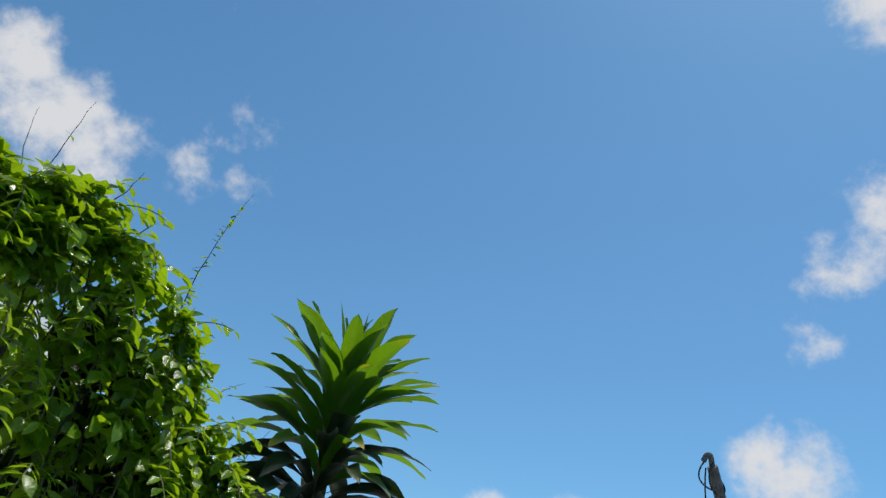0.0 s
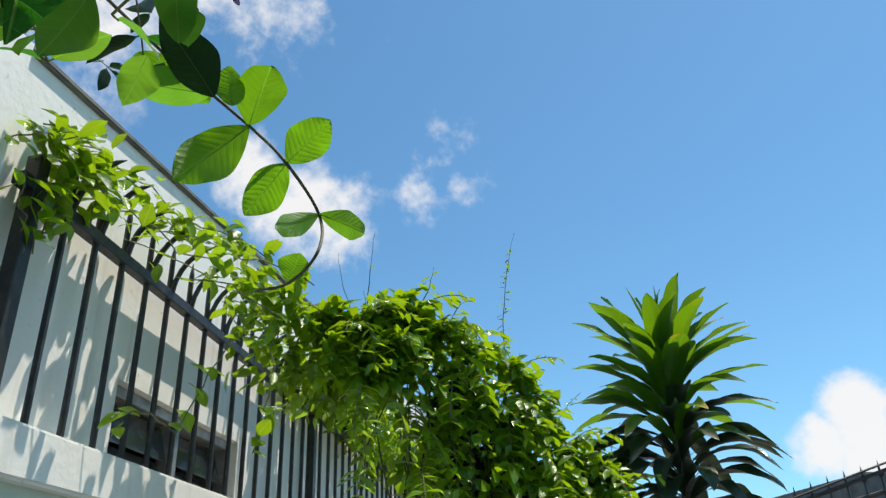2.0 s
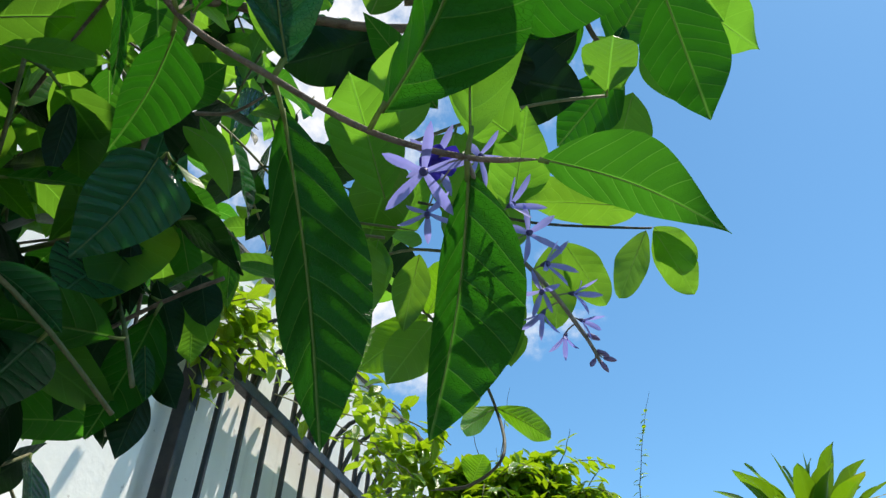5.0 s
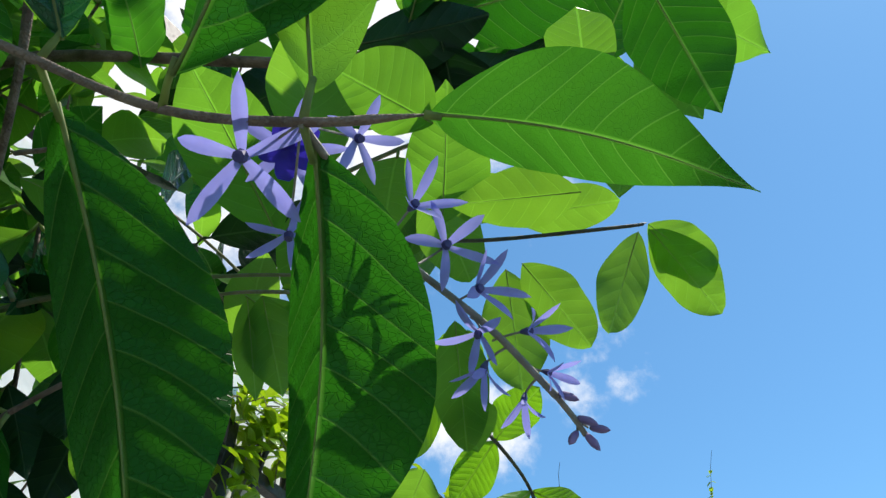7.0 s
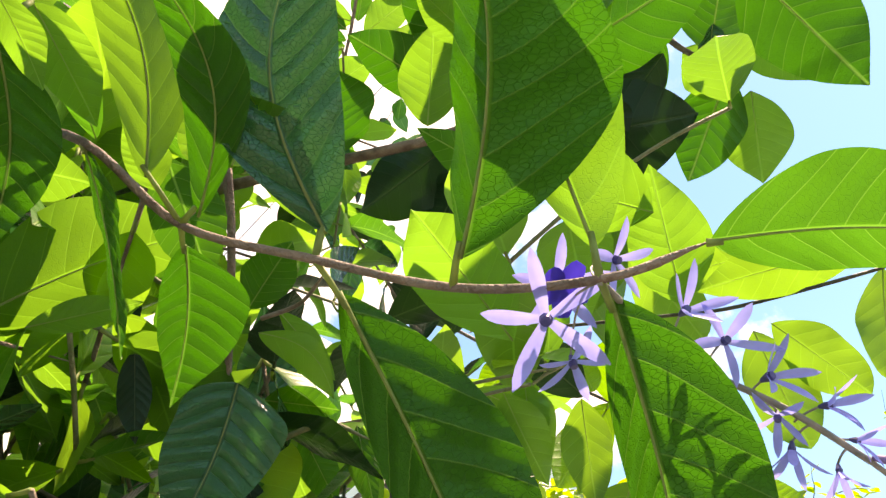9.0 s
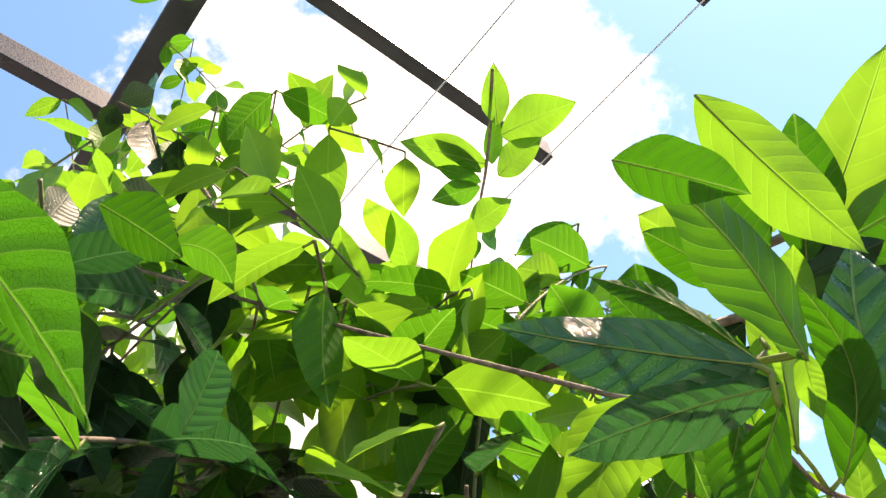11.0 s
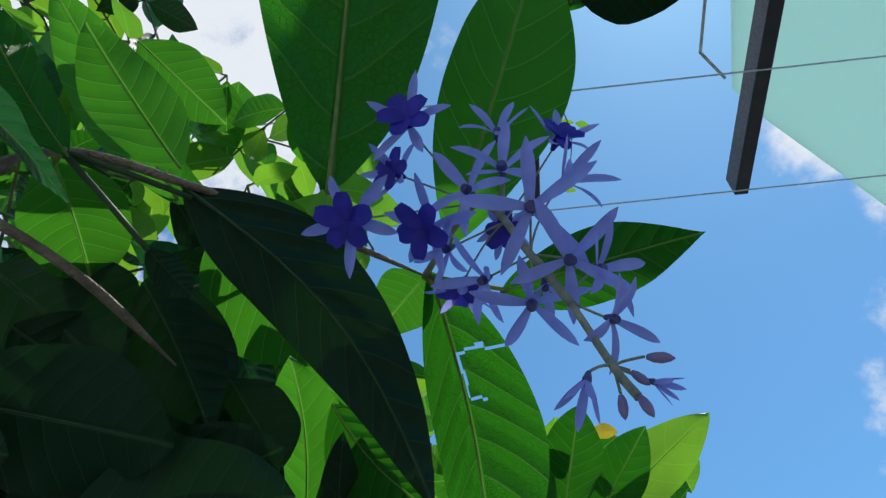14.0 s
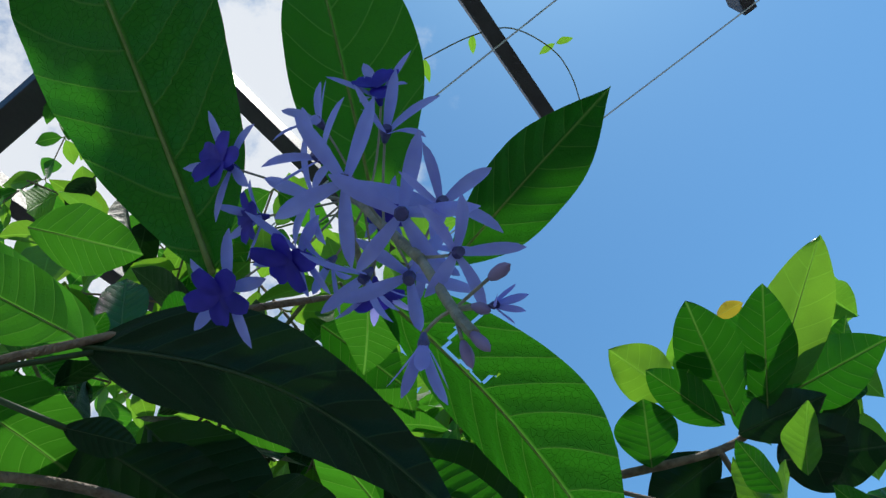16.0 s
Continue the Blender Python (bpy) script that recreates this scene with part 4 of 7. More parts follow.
THROAT = plain("dark_throat", (0.03, 0.03, 0.12), (0.07, 0.06, 0.2), 0.6, 0, 400, 0.2)
# Brighter copy of the vine leaf; its sunlit look is put into the colours.
LEAF_LIT = leaf_material("vine_leaf_lit", (0.014, 0.085, 0.007), (0.035, 0.15, 0.010), (0.09, 0.22, 0.03), (0.21, 0.53, 0.035), 0.52, 0.45, 9, 0.3, None, 0.28, 0.16)
LEAF_ROUND = leaf_material("smooth_round_leaf", (0.022, 0.12, 0.010), (0.05, 0.18, 0.014), (0.09, 0.22, 0.03), (0.26, 0.57, 0.035), 0.52, 0.36, 7, 0.15, None, 0.4, 0.08)
LEAF_RIB = leaf_material("ribbed_young_leaf", (0.03, 0.13, 0.010), (0.06, 0.19, 0.014), (0.12, 0.26, 0.04), (0.24, 0.56, 0.012), 0.5, 0.4, 11, 0.6, None, 0.35, 0.16)
# Two leaf sets that imitate shade and sun by colour.
DARKER, LIGHTER = (LEAF, LEAF_SHADE, LEAF_SHADE, LEAF_GLOSS), (LEAF_LIT, LEAF_ROUND, LEAF_MID)


QUILTED = (LEAF, LEAF_SHADE, LEAF_GLOSS)


def spray(plant, start, way, length, nodes, seed, mats, bare):
    """A side shoot with pairs of leaves; bare lists those dropped to fit the camera's view."""
    r = random.Random(seed)
    p, d = np.array(start), np.array(way)
    n = int(length / 0.045) + 1
    pts = [p + d * (length * i / n) + np.array([0, 0, -0.25 * length * (i / n) ** 2]) for i in range(n + 1)][:nodes]
    part("twig", tube(smooth_line(pts, 2), 0.0013, 5), (BARK, GREENBARK)[seed % 2], plant, "", True)
    k = 0
    for i, q in enumerate(pts):
        side = np.cross(d, [0, 0, 1])
        side = side / np.linalg.norm(side)
        if i % 2:
            side = np.cross(d, side)
        for sg in (1, -1):
            a = side * (sg * r.uniform(0.6, 1)) + d * r.uniform(0.1, 0.7) + np.array([0, 0, r.uniform(-0.8, 0.1)])
            a = a / np.linalg.norm(a)
            s = r.uniform(0.05, 0.10)
            w, face, bend, pick = s * r.uniform(0.42, 0.55), (r.uniform(-0.5, 0.5), r.uniform(-0.5, 0.5), 1.0), r.uniform(0.1, 0.3), r.random()
            if k not in bare:
                leaf(plant, q + a * 0.006, q + a * s, w, face, mats[int(pick * len(mats))], bend, stem=tuple(q), detail=(9, 2))
            k += 1


def woody(points, r):
    """A stem that tapers towards its end, a little thicker here and there."""
    pts = smooth_line(points)
    n = len(pts) - 1
    return tube(pts, [r * (1.1 - 0.3 * i / n + 0.12 * noise.noise(p * 60)) * min(1.0, 0.25 + 0.25 * (n - i)) for i, p in enumerate(pts)], 8)


# ---- flowering vine, the branch over the garden ----
vine = thing("flowering_vine", "woody climber with rough green leaves and lilac star flowers", "climbing plant", at=(-0.3, 0.3, 0))
part("stem", woody([(-0.750, 0.020, 2.250), (-0.500, 0.050, 2.040), (-0.330, 0.050, 1.890), (-0.274, 0.055, 1.845), (-0.258, 0.086, 1.825), (-0.220, 0.106, 1.806), (-0.178, 0.111, 1.778), (-0.140, 0.112, 1.763), (-0.114, 0.120, 1.768)], 0.0015), BARK, vine, "", True)
part("trunk", woody([(-0.930, 0.100, 0.000), (-0.920, 0.080, 0.600), (-0.930, 0.030, 1.200), (-0.910, 0.020, 1.800), (-0.830, 0.020, 2.120), (-0.750, 0.020, 2.250), (-0.680, 0.030, 2.190)], 0.011), BARK, vine, "", True)
leaf(vine, (-0.217, 0.115, 1.798), (-0.202, 0.189, 1.681), 0.0463, (-0.68, 0.65, 0.33), LEAF, stem=(-0.220, 0.106, 1.806), bend=0.16, wave=0.02, ruffle=0.012, fat=0.45, point=0.85, fold=(0.5, 0.1), skew=0.41, sway=0.038, detail=HERO)
leaf(vine, (-0.140, 0.119, 1.763), (-0.157, 0.176, 1.681), 0.0368, (-0.16, 0.80, 0.59), LEAF, stem=(-0.140, 0.112, 1.763), bend=0.18, wave=0.03, ruffle=0.012, fat=0.42, point=0.85, fold=(0.5, 0.1), skew=0.46, sway=0.032, detail=HERO)
leaf(vine, (-0.113, 0.120, 1.768), (-0.045, 0.140, 1.746), 0.0290, (0.05, 0.66, 0.75), LEAF_MID, stem=(-0.114, 0.120, 1.768), bend=0.1, wave=0.03, ruffle=0.012, fat=0.36, point=1.4, fold=(0.2, 0.1), skew=0.24, sway=0.049, detail=HERO)
leaf(vine, (-0.139, 0.112, 1.773), (-0.124, 0.063, 1.859), 0.0362, (-0.21, 0.98, 0.04), LEAF_LIT, stem=(-0.140, 0.112, 1.763), bend=0.1, ruffle=0.012, wave=0.05, fat=0.5, fold=(0.15, 0.15), skew=-0.25, sway=0.048, detail=HERO)
leaf(vine, (-0.172, 0.104, 1.780), (-0.132, 0.035, 1.858), 0.0529, (0.08, 0.78, 0.62), LEAF, stem=(-0.178, 0.111, 1.778), bend=0.12, ruffle=0.03, fat=0.36, wave=0.07, fold=(0.15, 0.75), skew=-0.21, sway=-0.076, detail=HERO)
leaf(vine, (-0.216, 0.106, 1.815), (-0.197, 0.061, 1.919), 0.0472, (0.35, -0.80, -0.45), LEAF_GLOSS, stem=(-0.220, 0.106, 1.806), bend=0.1, fold=0.12, ruffle=0.006, wave=0.05, fat=0.5, skew=0.05, sway=-0.124, detail=HERO)
leaf(vine, (-0.218, 0.108, 1.820), (-0.225, 0.074, 1.857), 0.0252, (-0.10, 0.73, 0.67), LEAF_LIT, stem=(-0.220, 0.106, 1.806), bend=0.14, fold=0.2, fat=0.5, ruffle=0.012, wave=0.05)
leaf(vine, (-0.262, 0.072, 1.837), (-0.247, -0.003, 1.898), 0.0284, (-0.72, 0.33, 0.61), LEAF_LIT, stem=(-0.258, 0.086, 1.825), bend=0.14, fold=0.25, ruffle=0.012, wave=0.05, fat=0.35, skew=-0.21, sway=-0.134, detail=HERO)
leaf(vine, (-0.252, 0.087, 1.826), (-0.232, 0.024, 1.878), 0.0238, (-0.07, 0.62, 0.78), LEAF, stem=(-0.258, 0.086, 1.825), bend=0.16, fold=0.2, ruffle=0.012, wave=0.05, fat=0.45, skew=0.08, sway=-0.162, detail=HERO)
leaf(vine, (-0.260, 0.091, 1.821), (-0.313, 0.145, 1.808), 0.0312, (-0.08, 0.27, 0.96), LEAF, stem=(-0.258, 0.086, 1.825), bend=0.2, fold=0.2, ruffle=0.012, wave=0.05, fat=0.4, skew=0.31, sway=0.03, detail=HERO)
leaf(vine, (-0.274, 0.056, 1.844), (-0.271, 0.086, 1.778), 0.0159, (0.46, 0.80, 0.38), LEAF, stem=(-0.274, 0.055, 1.845), bend=0.1, fold=0.1, ruffle=0.012, wave=0.05, skew=0.0, sway=0.017, detail=HERO)
part("stem", woody([(-0.317, -0.006, 1.864), (-0.291, 0.002, 1.852), (-0.264, 0.013, 1.844), (-0.255, 0.015, 1.848)], 0.0018), GREENBARK, vine, "", True)
leaf(vine, (-0.265, 0.017, 1.843), (-0.302, 0.055, 1.808), 0.0286, (-0.65, 0.11, 0.75), LEAF, stem=(-0.264, 0.013, 1.844), bend=0.2, fold=0.25, ruffle=0.03, fat=0.4, wave=0.07, skew=0.03, sway=0.089, detail=HERO)
leaf(vine, (-0.247, -0.003, 1.824), (-0.264, -0.060, 1.887), 0.0332, (-0.59, 0.66, 0.46), LEAF_MID, stem=(-0.264, 0.013, 1.844), bend=0.1, fold=0.2, ruffle=0.012, fat=0.45, wave=0.06, skew=-0.02, sway=-0.1, detail=HERO)
leaf(vine, (-0.261, -0.024, 1.814), (-0.330, -0.062, 1.840), 0.0285, (-0.41, 0.89, 0.22), LEAF_GLOSS, stem=(-0.260, -0.021, 1.813), bend=0.1, fold=0.15, ruffle=0.012, wave=0.05)
leaf(vine, (-0.259, -0.017, 1.810), (-0.324, -0.040, 1.800), 0.0320, (-0.32, 0.16, 0.93), LEAF_GLOSS, stem=(-0.260, -0.021, 1.813), bend=0.15, fold=0.15, ruffle=0.012, wave=0.05, fat=0.4, skew=0.23, sway=-0.0, detail=HERO)
leaf(vine, (-0.261, -0.014, 1.807), (-0.304, -0.001, 1.764), 0.0184, (0.16, 0.98, 0.10), LEAF, stem=(-0.260, -0.021, 1.813), bend=0.08, fold=0.1, ruffle=0.012, wave=0.05, skew=-0.03, sway=0.0, detail=HERO)
leaf(vine, (-0.261, -0.008, 1.828), (-0.298, -0.049, 1.857), 0.0178, (-0.74, 0.67, 0.06), LEAF, bend=0.2, fold=0.2, ruffle=0.012, wave=0.06, skew=-0.03, sway=-0.185, detail=HERO)
leaf(vine, (-0.239, -0.071, 1.893), (-0.211, -0.004, 1.854), 0.0306, (-0.39, 0.58, 0.72), LEAF_LIT, bend=0.12, fold=0.2, ruffle=0.012, wave=0.05)
leaf(vine, (-0.273, -0.098, 1.845), (-0.242, -0.066, 1.841), 0.0220, (0.01, 0.11, 0.99), LEAF, bend=0.1, fold=0.2, ruffle=0.012, wave=0.05)
leaf(vine, (-0.312, 0.035, 1.867), (-0.351, 0.050, 1.825), 0.0392, (-0.55, 0.48, 0.69), LEAF_LIT, bend=0.2, fold=0.15, ruffle=0.012, wave=0.05)
leaf(vine, (-0.246, 0.004, 1.833), (-0.250, 0.027, 1.820), 0.0114, (-0.25, 0.43, 0.87), LEAF_LIT, stem=(-0.264, 0.013, 1.844), bend=0.2, fold=0.2, ruffle=0.012, wave=0.05)
leaf(vine, (-0.255, 0.015, 1.855), (-0.262, 0.051, 1.840), 0.0188, (-0.44, 0.27, 0.86), LEAF_LIT, stem=(-0.255, 0.015, 1.848), bend=0.2, fold=0.2, ruffle=0.012, wave=0.05)
leaf(vine, (-0.194, 0.205, 1.825), (-0.200, 0.135, 1.843), 0.0380, (-0.12, 0.48, 0.87), LEAF_LIT, bend=0.12, fold=0.12, ruffle=0.012, wave=0.05, fat=0.5, skew=0.07, sway=0.0, detail=HERO)
leaf(vine, (-0.127, 0.192, 1.804), (-0.119, 0.166, 1.847), 0.0298, (-0.04, 0.85, 0.52), LEAF_LIT, bend=0.15, fold=0.15, ruffle=0.012, wave=0.05)
leaf(vine, (-0.124, 0.167, 1.826), (-0.157, 0.151, 1.847), 0.0291, (-0.30, 0.50, 0.81), LEAF_LIT, bend=0.1, fold=0.1, ruffle=0.012, wave=0.05, fat=0.4, skew=-0.23, sway=0.0, detail=HERO)
part("twig", woody([(-0.180, 0.224, 1.838), (-0.134, 0.207, 1.812), (-0.110, 0.199, 1.800), (-0.069, 0.195, 1.793), (-0.062, 0.197, 1.795)], 0.0007), DARKTWIG, vine, "", True)
leaf(vine, (-0.104, 0.195, 1.805), (-0.069, 0.190, 1.800), 0.0166, (0.21, 0.73, 0.65), LEAF_ROUND, bend=0.12, fold=0.15, fat=0.48, point=0.62, ruffle=0.012, wave=0.05)
leaf(vine, (-0.061, 0.201, 1.798), (-0.045, 0.205, 1.777), 0.0175, (0.33, 0.85, 0.41), LEAF_ROUND, bend=0.12, fold=0.15, fat=0.48, point=0.62, ruffle=0.012, wave=0.05)
leaf(vine, (-0.061, 0.202, 1.797), (-0.046, 0.209, 1.765), 0.0182, (0.44, 0.81, 0.40), LEAF_ROUND, bend=0.12, fold=0.15, fat=0.48, point=0.62, ruffle=0.012, wave=0.05)
leaf(vine, (-0.064, 0.206, 1.800), (-0.079, 0.208, 1.763), 0.0160, (-0.28, 0.94, 0.19), LEAF_ROUND, bend=0.12, fold=0.15, fat=0.48, point=0.62, ruffle=0.012, wave=0.05)
leaf(vine, (-0.103, 0.206, 1.794), (-0.085, 0.214, 1.763), 0.0198, (0.30, 0.87, 0.38), LEAF_ROUND, bend=0.12, fold=0.15, fat=0.48, point=0.62, ruffle=0.012, wave=0.05)
leaf(vine, (-0.109, 0.210, 1.796), (-0.108, 0.221, 1.755), 0.0220, (-0.06, 0.96, 0.28), LEAF_ROUND, bend=0.12, fold=0.15, fat=0.48, point=0.62, ruffle=0.012, wave=0.05)
leaf(vine, (-0.097, 0.199, 1.818), (-0.128, 0.191, 1.816), 0.0178, (-0.22, 0.69, 0.69), LEAF_ROUND, bend=0.12, fold=0.15, fat=0.48, point=0.62, ruffle=0.012, wave=0.05)
leaf(vine, (-0.131, 0.229, 1.792), (-0.134, 0.261, 1.757), 0.0215, (-0.13, 0.71, 0.69), LEAF_ROUND, bend=0.12, fold=0.15, fat=0.48, point=0.62, ruffle=0.012, wave=0.05)
leaf(vine, (-0.139, 0.218, 1.858), (-0.126, 0.236, 1.815), 0.0261, (-0.03, 0.93, 0.37), LEAF_ROUND, bend=0.12, fold=0.15, fat=0.48, point=0.62, ruffle=0.012, wave=0.05)
leaf(vine, (-0.211, 0.232, 1.821), (-0.206, 0.254, 1.786), 0.0243, (-0.37, 0.81, 0.45), LEAF_ROUND, bend=0.3, fold=0.2, ruffle=0.012, wave=0.05)
leaf(vine, (-0.217, 0.231, 1.820), (-0.216, 0.252, 1.784), 0.0155, (-0.41, 0.79, 0.46), LEAF_ROUND, bend=0.3, fold=0.2, ruffle=0.012, wave=0.05)
leaf(vine, (-0.211, 0.265, 1.845), (-0.217, 0.278, 1.816), 0.0226, (-0.38, 0.81, 0.44), LEAF_ROUND, bend=0.3, fold=0.2, ruffle=0.012, wave=0.05)
leaf(vine, (-0.175, 0.215, 1.796), (-0.183, 0.231, 1.760), 0.0195, (-0.25, 0.87, 0.42), LEAF_ROUND, bend=0.3, fold=0.2, ruffle=0.012, wave=0.05)
leaf(vine, (-0.169, 0.238, 1.770), (-0.192, 0.246, 1.739), 0.0268, (-0.27, 0.86, 0.44), LEAF_ROUND, bend=0.3, fold=0.2, ruffle=0.012, wave=0.05)
leaf(vine, (-0.133, 0.252, 1.775), (-0.131, 0.266, 1.759), 0.0204, (-0.08, 0.77, 0.63), LEAF_ROUND, bend=0.3, fold=0.2, ruffle=0.012, wave=0.05)
leaf(vine, (-0.151, 0.266, 1.755), (-0.166, 0.280, 1.735), 0.0204, (-0.05, 0.80, 0.59), LEAF_ROUND, bend=0.3, fold=0.2, ruffle=0.012, wave=0.05)
leaf(vine, (-0.081, 0.172, 1.788), (-0.121, 0.174, 1.794), 0.0192, (0.13, 0.71, 0.70), LEAF_ROUND, bend=0.3, fold=0.2, ruffle=0.012, wave=0.05)
part("twig", woody([(-0.241, 0.219, 1.825), (-0.210, 0.218, 1.820), (-0.178, 0.220, 1.815)], 0.0008), GREENBARK, vine, "", True)
part("twig", woody([(-0.199, 0.234, 1.822), (-0.220, 0.228, 1.821), (-0.250, 0.231, 1.824)], 0.0008), GREENBARK, vine, "", True)
part("stem", woody([(-0.296, 0.138, 1.929), (-0.311, 0.163, 1.907), (-0.348, 0.211, 1.870), (-0.397, 0.266, 1.829)], 0.0021), BARK, vine, "", True)
leaf(vine, (-0.308, 0.175, 1.833), (-0.334, 0.175, 1.770), 0.0480, (0.72, -0.60, 0.25), LEAF_GLOSS, bend=0.12, wave=0.05, fat=0.26, point=0.9, fold=(0.35, 0.15), skew=-0.1, sway=-0.048, detail=HERO)
leaf(vine, (-0.296, 0.139, 1.928), (-0.304, 0.112, 1.979), 0.0341, (-0.50, 0.80, 0.34), LEAF_LIT, bend=0.2, ruffle=0.012, wave=0.05)
leaf(vine, (-0.293, 0.138, 1.929), (-0.266, 0.132, 1.973), 0.0289, (-0.73, 0.45, 0.51), LEAF_LIT, bend=0.2, ruffle=0.012, wave=0.05)
part("stem", woody([(-0.421, 0.236, 1.821), (-0.358, 0.232, 1.833), (-0.311, 0.238, 1.844), (-0.295, 0.261, 1.841)], 0.0016), GREENBARK, vine, "", True)
part("stem", woody([(-0.242, 0.353, 2.212), (-0.158, 0.368, 2.224), (-0.069, 0.384, 2.237), (-0.016, 0.373, 2.293)], 0.005), BARK, vine, "", True)
part("stem", woody([(-0.069, 0.384, 2.237), (-0.060, 0.394, 2.200), (-0.043, 0.408, 2.178)], 0.003), BARK, vine, "", True)
leaf(vine, (-0.013, 0.289, 2.117), (0.022, 0.351, 2.022), 0.0691, (0.28, 0.75, 0.59), LEAF, bend=0.16, fold=0.2, ruffle=0.012, wave=0.05)
leaf(vine, (0.041, 0.474, 2.385), (0.178, 0.592, 2.396), 0.1058, (-0.27, 0.22, 0.94), LEAF_LIT, bend=0.16, fold=0.2, ruffle=0.012, wave=0.05)
leaf(vine, (-0.040, 0.400, 2.172), (0.005, 0.354, 2.232), 0.0558, (-0.36, 0.60, 0.72), LEAF, bend=0.16, fold=0.2, ruffle=0.012, wave=0.05)
leaf(vine, (-0.062, 0.394, 2.228), (-0.145, 0.390, 2.206), 0.0644, (-0.24, 0.55, 0.80), LEAF, bend=0.16, fold=0.2, ruffle=0.012, wave=0.05)
leaf(vine, (-0.065, 0.401, 2.221), (-0.142, 0.422, 2.175), 0.0545, (-0.24, 0.67, 0.71), LEAF, bend=0.16, fold=0.2, ruffle=0.012, wave=0.05)
leaf(vine, (-0.156, 0.376, 2.217), (-0.148, 0.416, 2.150), 0.0439, (-0.05, 0.86, 0.51), LEAF, bend=0.16, fold=0.2, ruffle=0.012, wave=0.05)
leaf(vine, (-0.053, 0.412, 2.214), (-0.031, 0.427, 2.147), 0.0528, (0.32, 0.89, 0.31), LEAF_LIT, bend=0.16, fold=0.2, ruffle=0.012, wave=0.05)
leaf(vine, (0.009, 0.441, 2.262), (0.055, 0.511, 2.206), 0.0630, (0.13, 0.56, 0.82), LEAF_LIT, bend=0.16, fold=0.2, ruffle=0.012, wave=0.05)
leaf(vine, (-0.138, 0.379, 2.249), (-0.083, 0.350, 2.296), 0.0663, (-0.27, 0.64, 0.72), LEAF, bend=0.16, fold=0.2, ruffle=0.012, wave=0.05)
leaf(vine, (-0.170, 0.375, 2.242), (-0.182, 0.323, 2.291), 0.0663, (-0.07, 0.69, 0.72), LEAF_LIT, bend=0.16, fold=0.2, ruffle=0.012, wave=0.05)
leaf(vine, (-0.031, 0.371, 2.174), (-0.054, 0.393, 2.145), 0.0315, (0.59, 0.80, 0.13), LEAF_GLOSS, bend=0.16, fold=0.2, ruffle=0.012, wave=0.05)
leaf(vine, (0.060, 0.438, 2.354), (0.102, 0.485, 2.320), 0.0619, (0.16, 0.48, 0.86), LEAF_LIT, bend=0.16, fold=0.2, ruffle=0.012, wave=0.05)
leaf(vine, (-0.028, 0.438, 2.188), (-0.095, 0.461, 2.108), 0.0634, (-0.22, 0.87, 0.43), LEAF, bend=0.16, fold=0.2, ruffle=0.012, wave=0.05)
leaf(vine, (-0.016, 0.456, 2.175), (-0.040, 0.491, 2.101), 0.0585, (0.03, 0.91, 0.42), LEAF_LIT, bend=0.16, fold=0.2, ruffle=0.012, wave=0.05)
part("shoot", woody([(-0.530, 0.827, 2.410), (-0.400, 0.842, 2.271), (-0.299, 0.943, 2.213), (-0.215, 0.850, 2.078), (-0.189, 0.970, 2.064), (-0.170, 0.870, 1.951), (-0.215, 0.907, 1.923), (-0.273, 0.930, 1.922)], 0.0026), DARKTWIG, vine, "", True)
leaf(vine, (-0.299, 0.943, 2.213), (-0.393, 0.908, 2.097), 0.0799, (-0.50, 0.85, 0.16), LEAF_RIB, bend=0.2, fold=0.25, fat=0.5, point=0.75, ruffle=0.012, wave=0.05)
leaf(vine, (-0.299, 0.943, 2.213), (-0.243, 0.836, 2.239), 0.0799, (-0.09, 0.19, 0.98), LEAF_RIB, bend=0.2, fold=0.25, fat=0.5, point=0.75, ruffle=0.012, wave=0.05)
leaf(vine, (-0.215, 0.850, 2.078), (-0.276, 0.882, 2.017), 0.0574, (-0.05, 0.87, 0.49), LEAF_RIB, bend=0.2, fold=0.25, fat=0.5, point=0.75, ruffle=0.012, wave=0.05)
leaf(vine, (-0.215, 0.850, 2.078), (-0.151, 0.824, 2.129), 0.0597, (-0.26, 0.69, 0.68), LEAF_RIB, bend=0.2, fold=0.25, fat=0.5, point=0.75, ruffle=0.012, wave=0.05)
leaf(vine, (-0.189, 0.970, 2.064), (-0.224, 0.856, 1.978), 0.0378, (-0.86, 0.45, -0.24), LEAF_RIB, bend=0.2, fold=0.25, fat=0.5, point=0.75, ruffle=0.012, wave=0.05)
leaf(vine, (-0.189, 0.970, 2.064), (-0.109, 0.861, 1.970), 0.0394, (0.83, 0.56, 0.05), LEAF_RIB, bend=0.2, fold=0.25, fat=0.5, point=0.75, ruffle=0.012, wave=0.05)
leaf(vine, (-0.215, 0.907, 1.923), (-0.198, 0.889, 1.958), 0.0450, (-0.32, 0.77, 0.55), LEAF_RIB, bend=0.2, fold=0.25, fat=0.5, point=0.75, ruffle=0.012, wave=0.05)
leaf(vine, (-0.302, 0.861, 2.189), (-0.310, 0.850, 2.255), 0.0491, (-0.41, 0.91, 0.11), LEAF_RIB, bend=0.2, fold=0.25, fat=0.5, point=0.75, ruffle=0.012, wave=0.05)
leaf(vine, (-0.400, 0.842, 2.271), (-0.467, 0.859, 2.237), 0.0578, (-0.11, 0.78, 0.61), LEAF_RIB, bend=0.2, fold=0.25, fat=0.5, point=0.75, ruffle=0.012, wave=0.05)
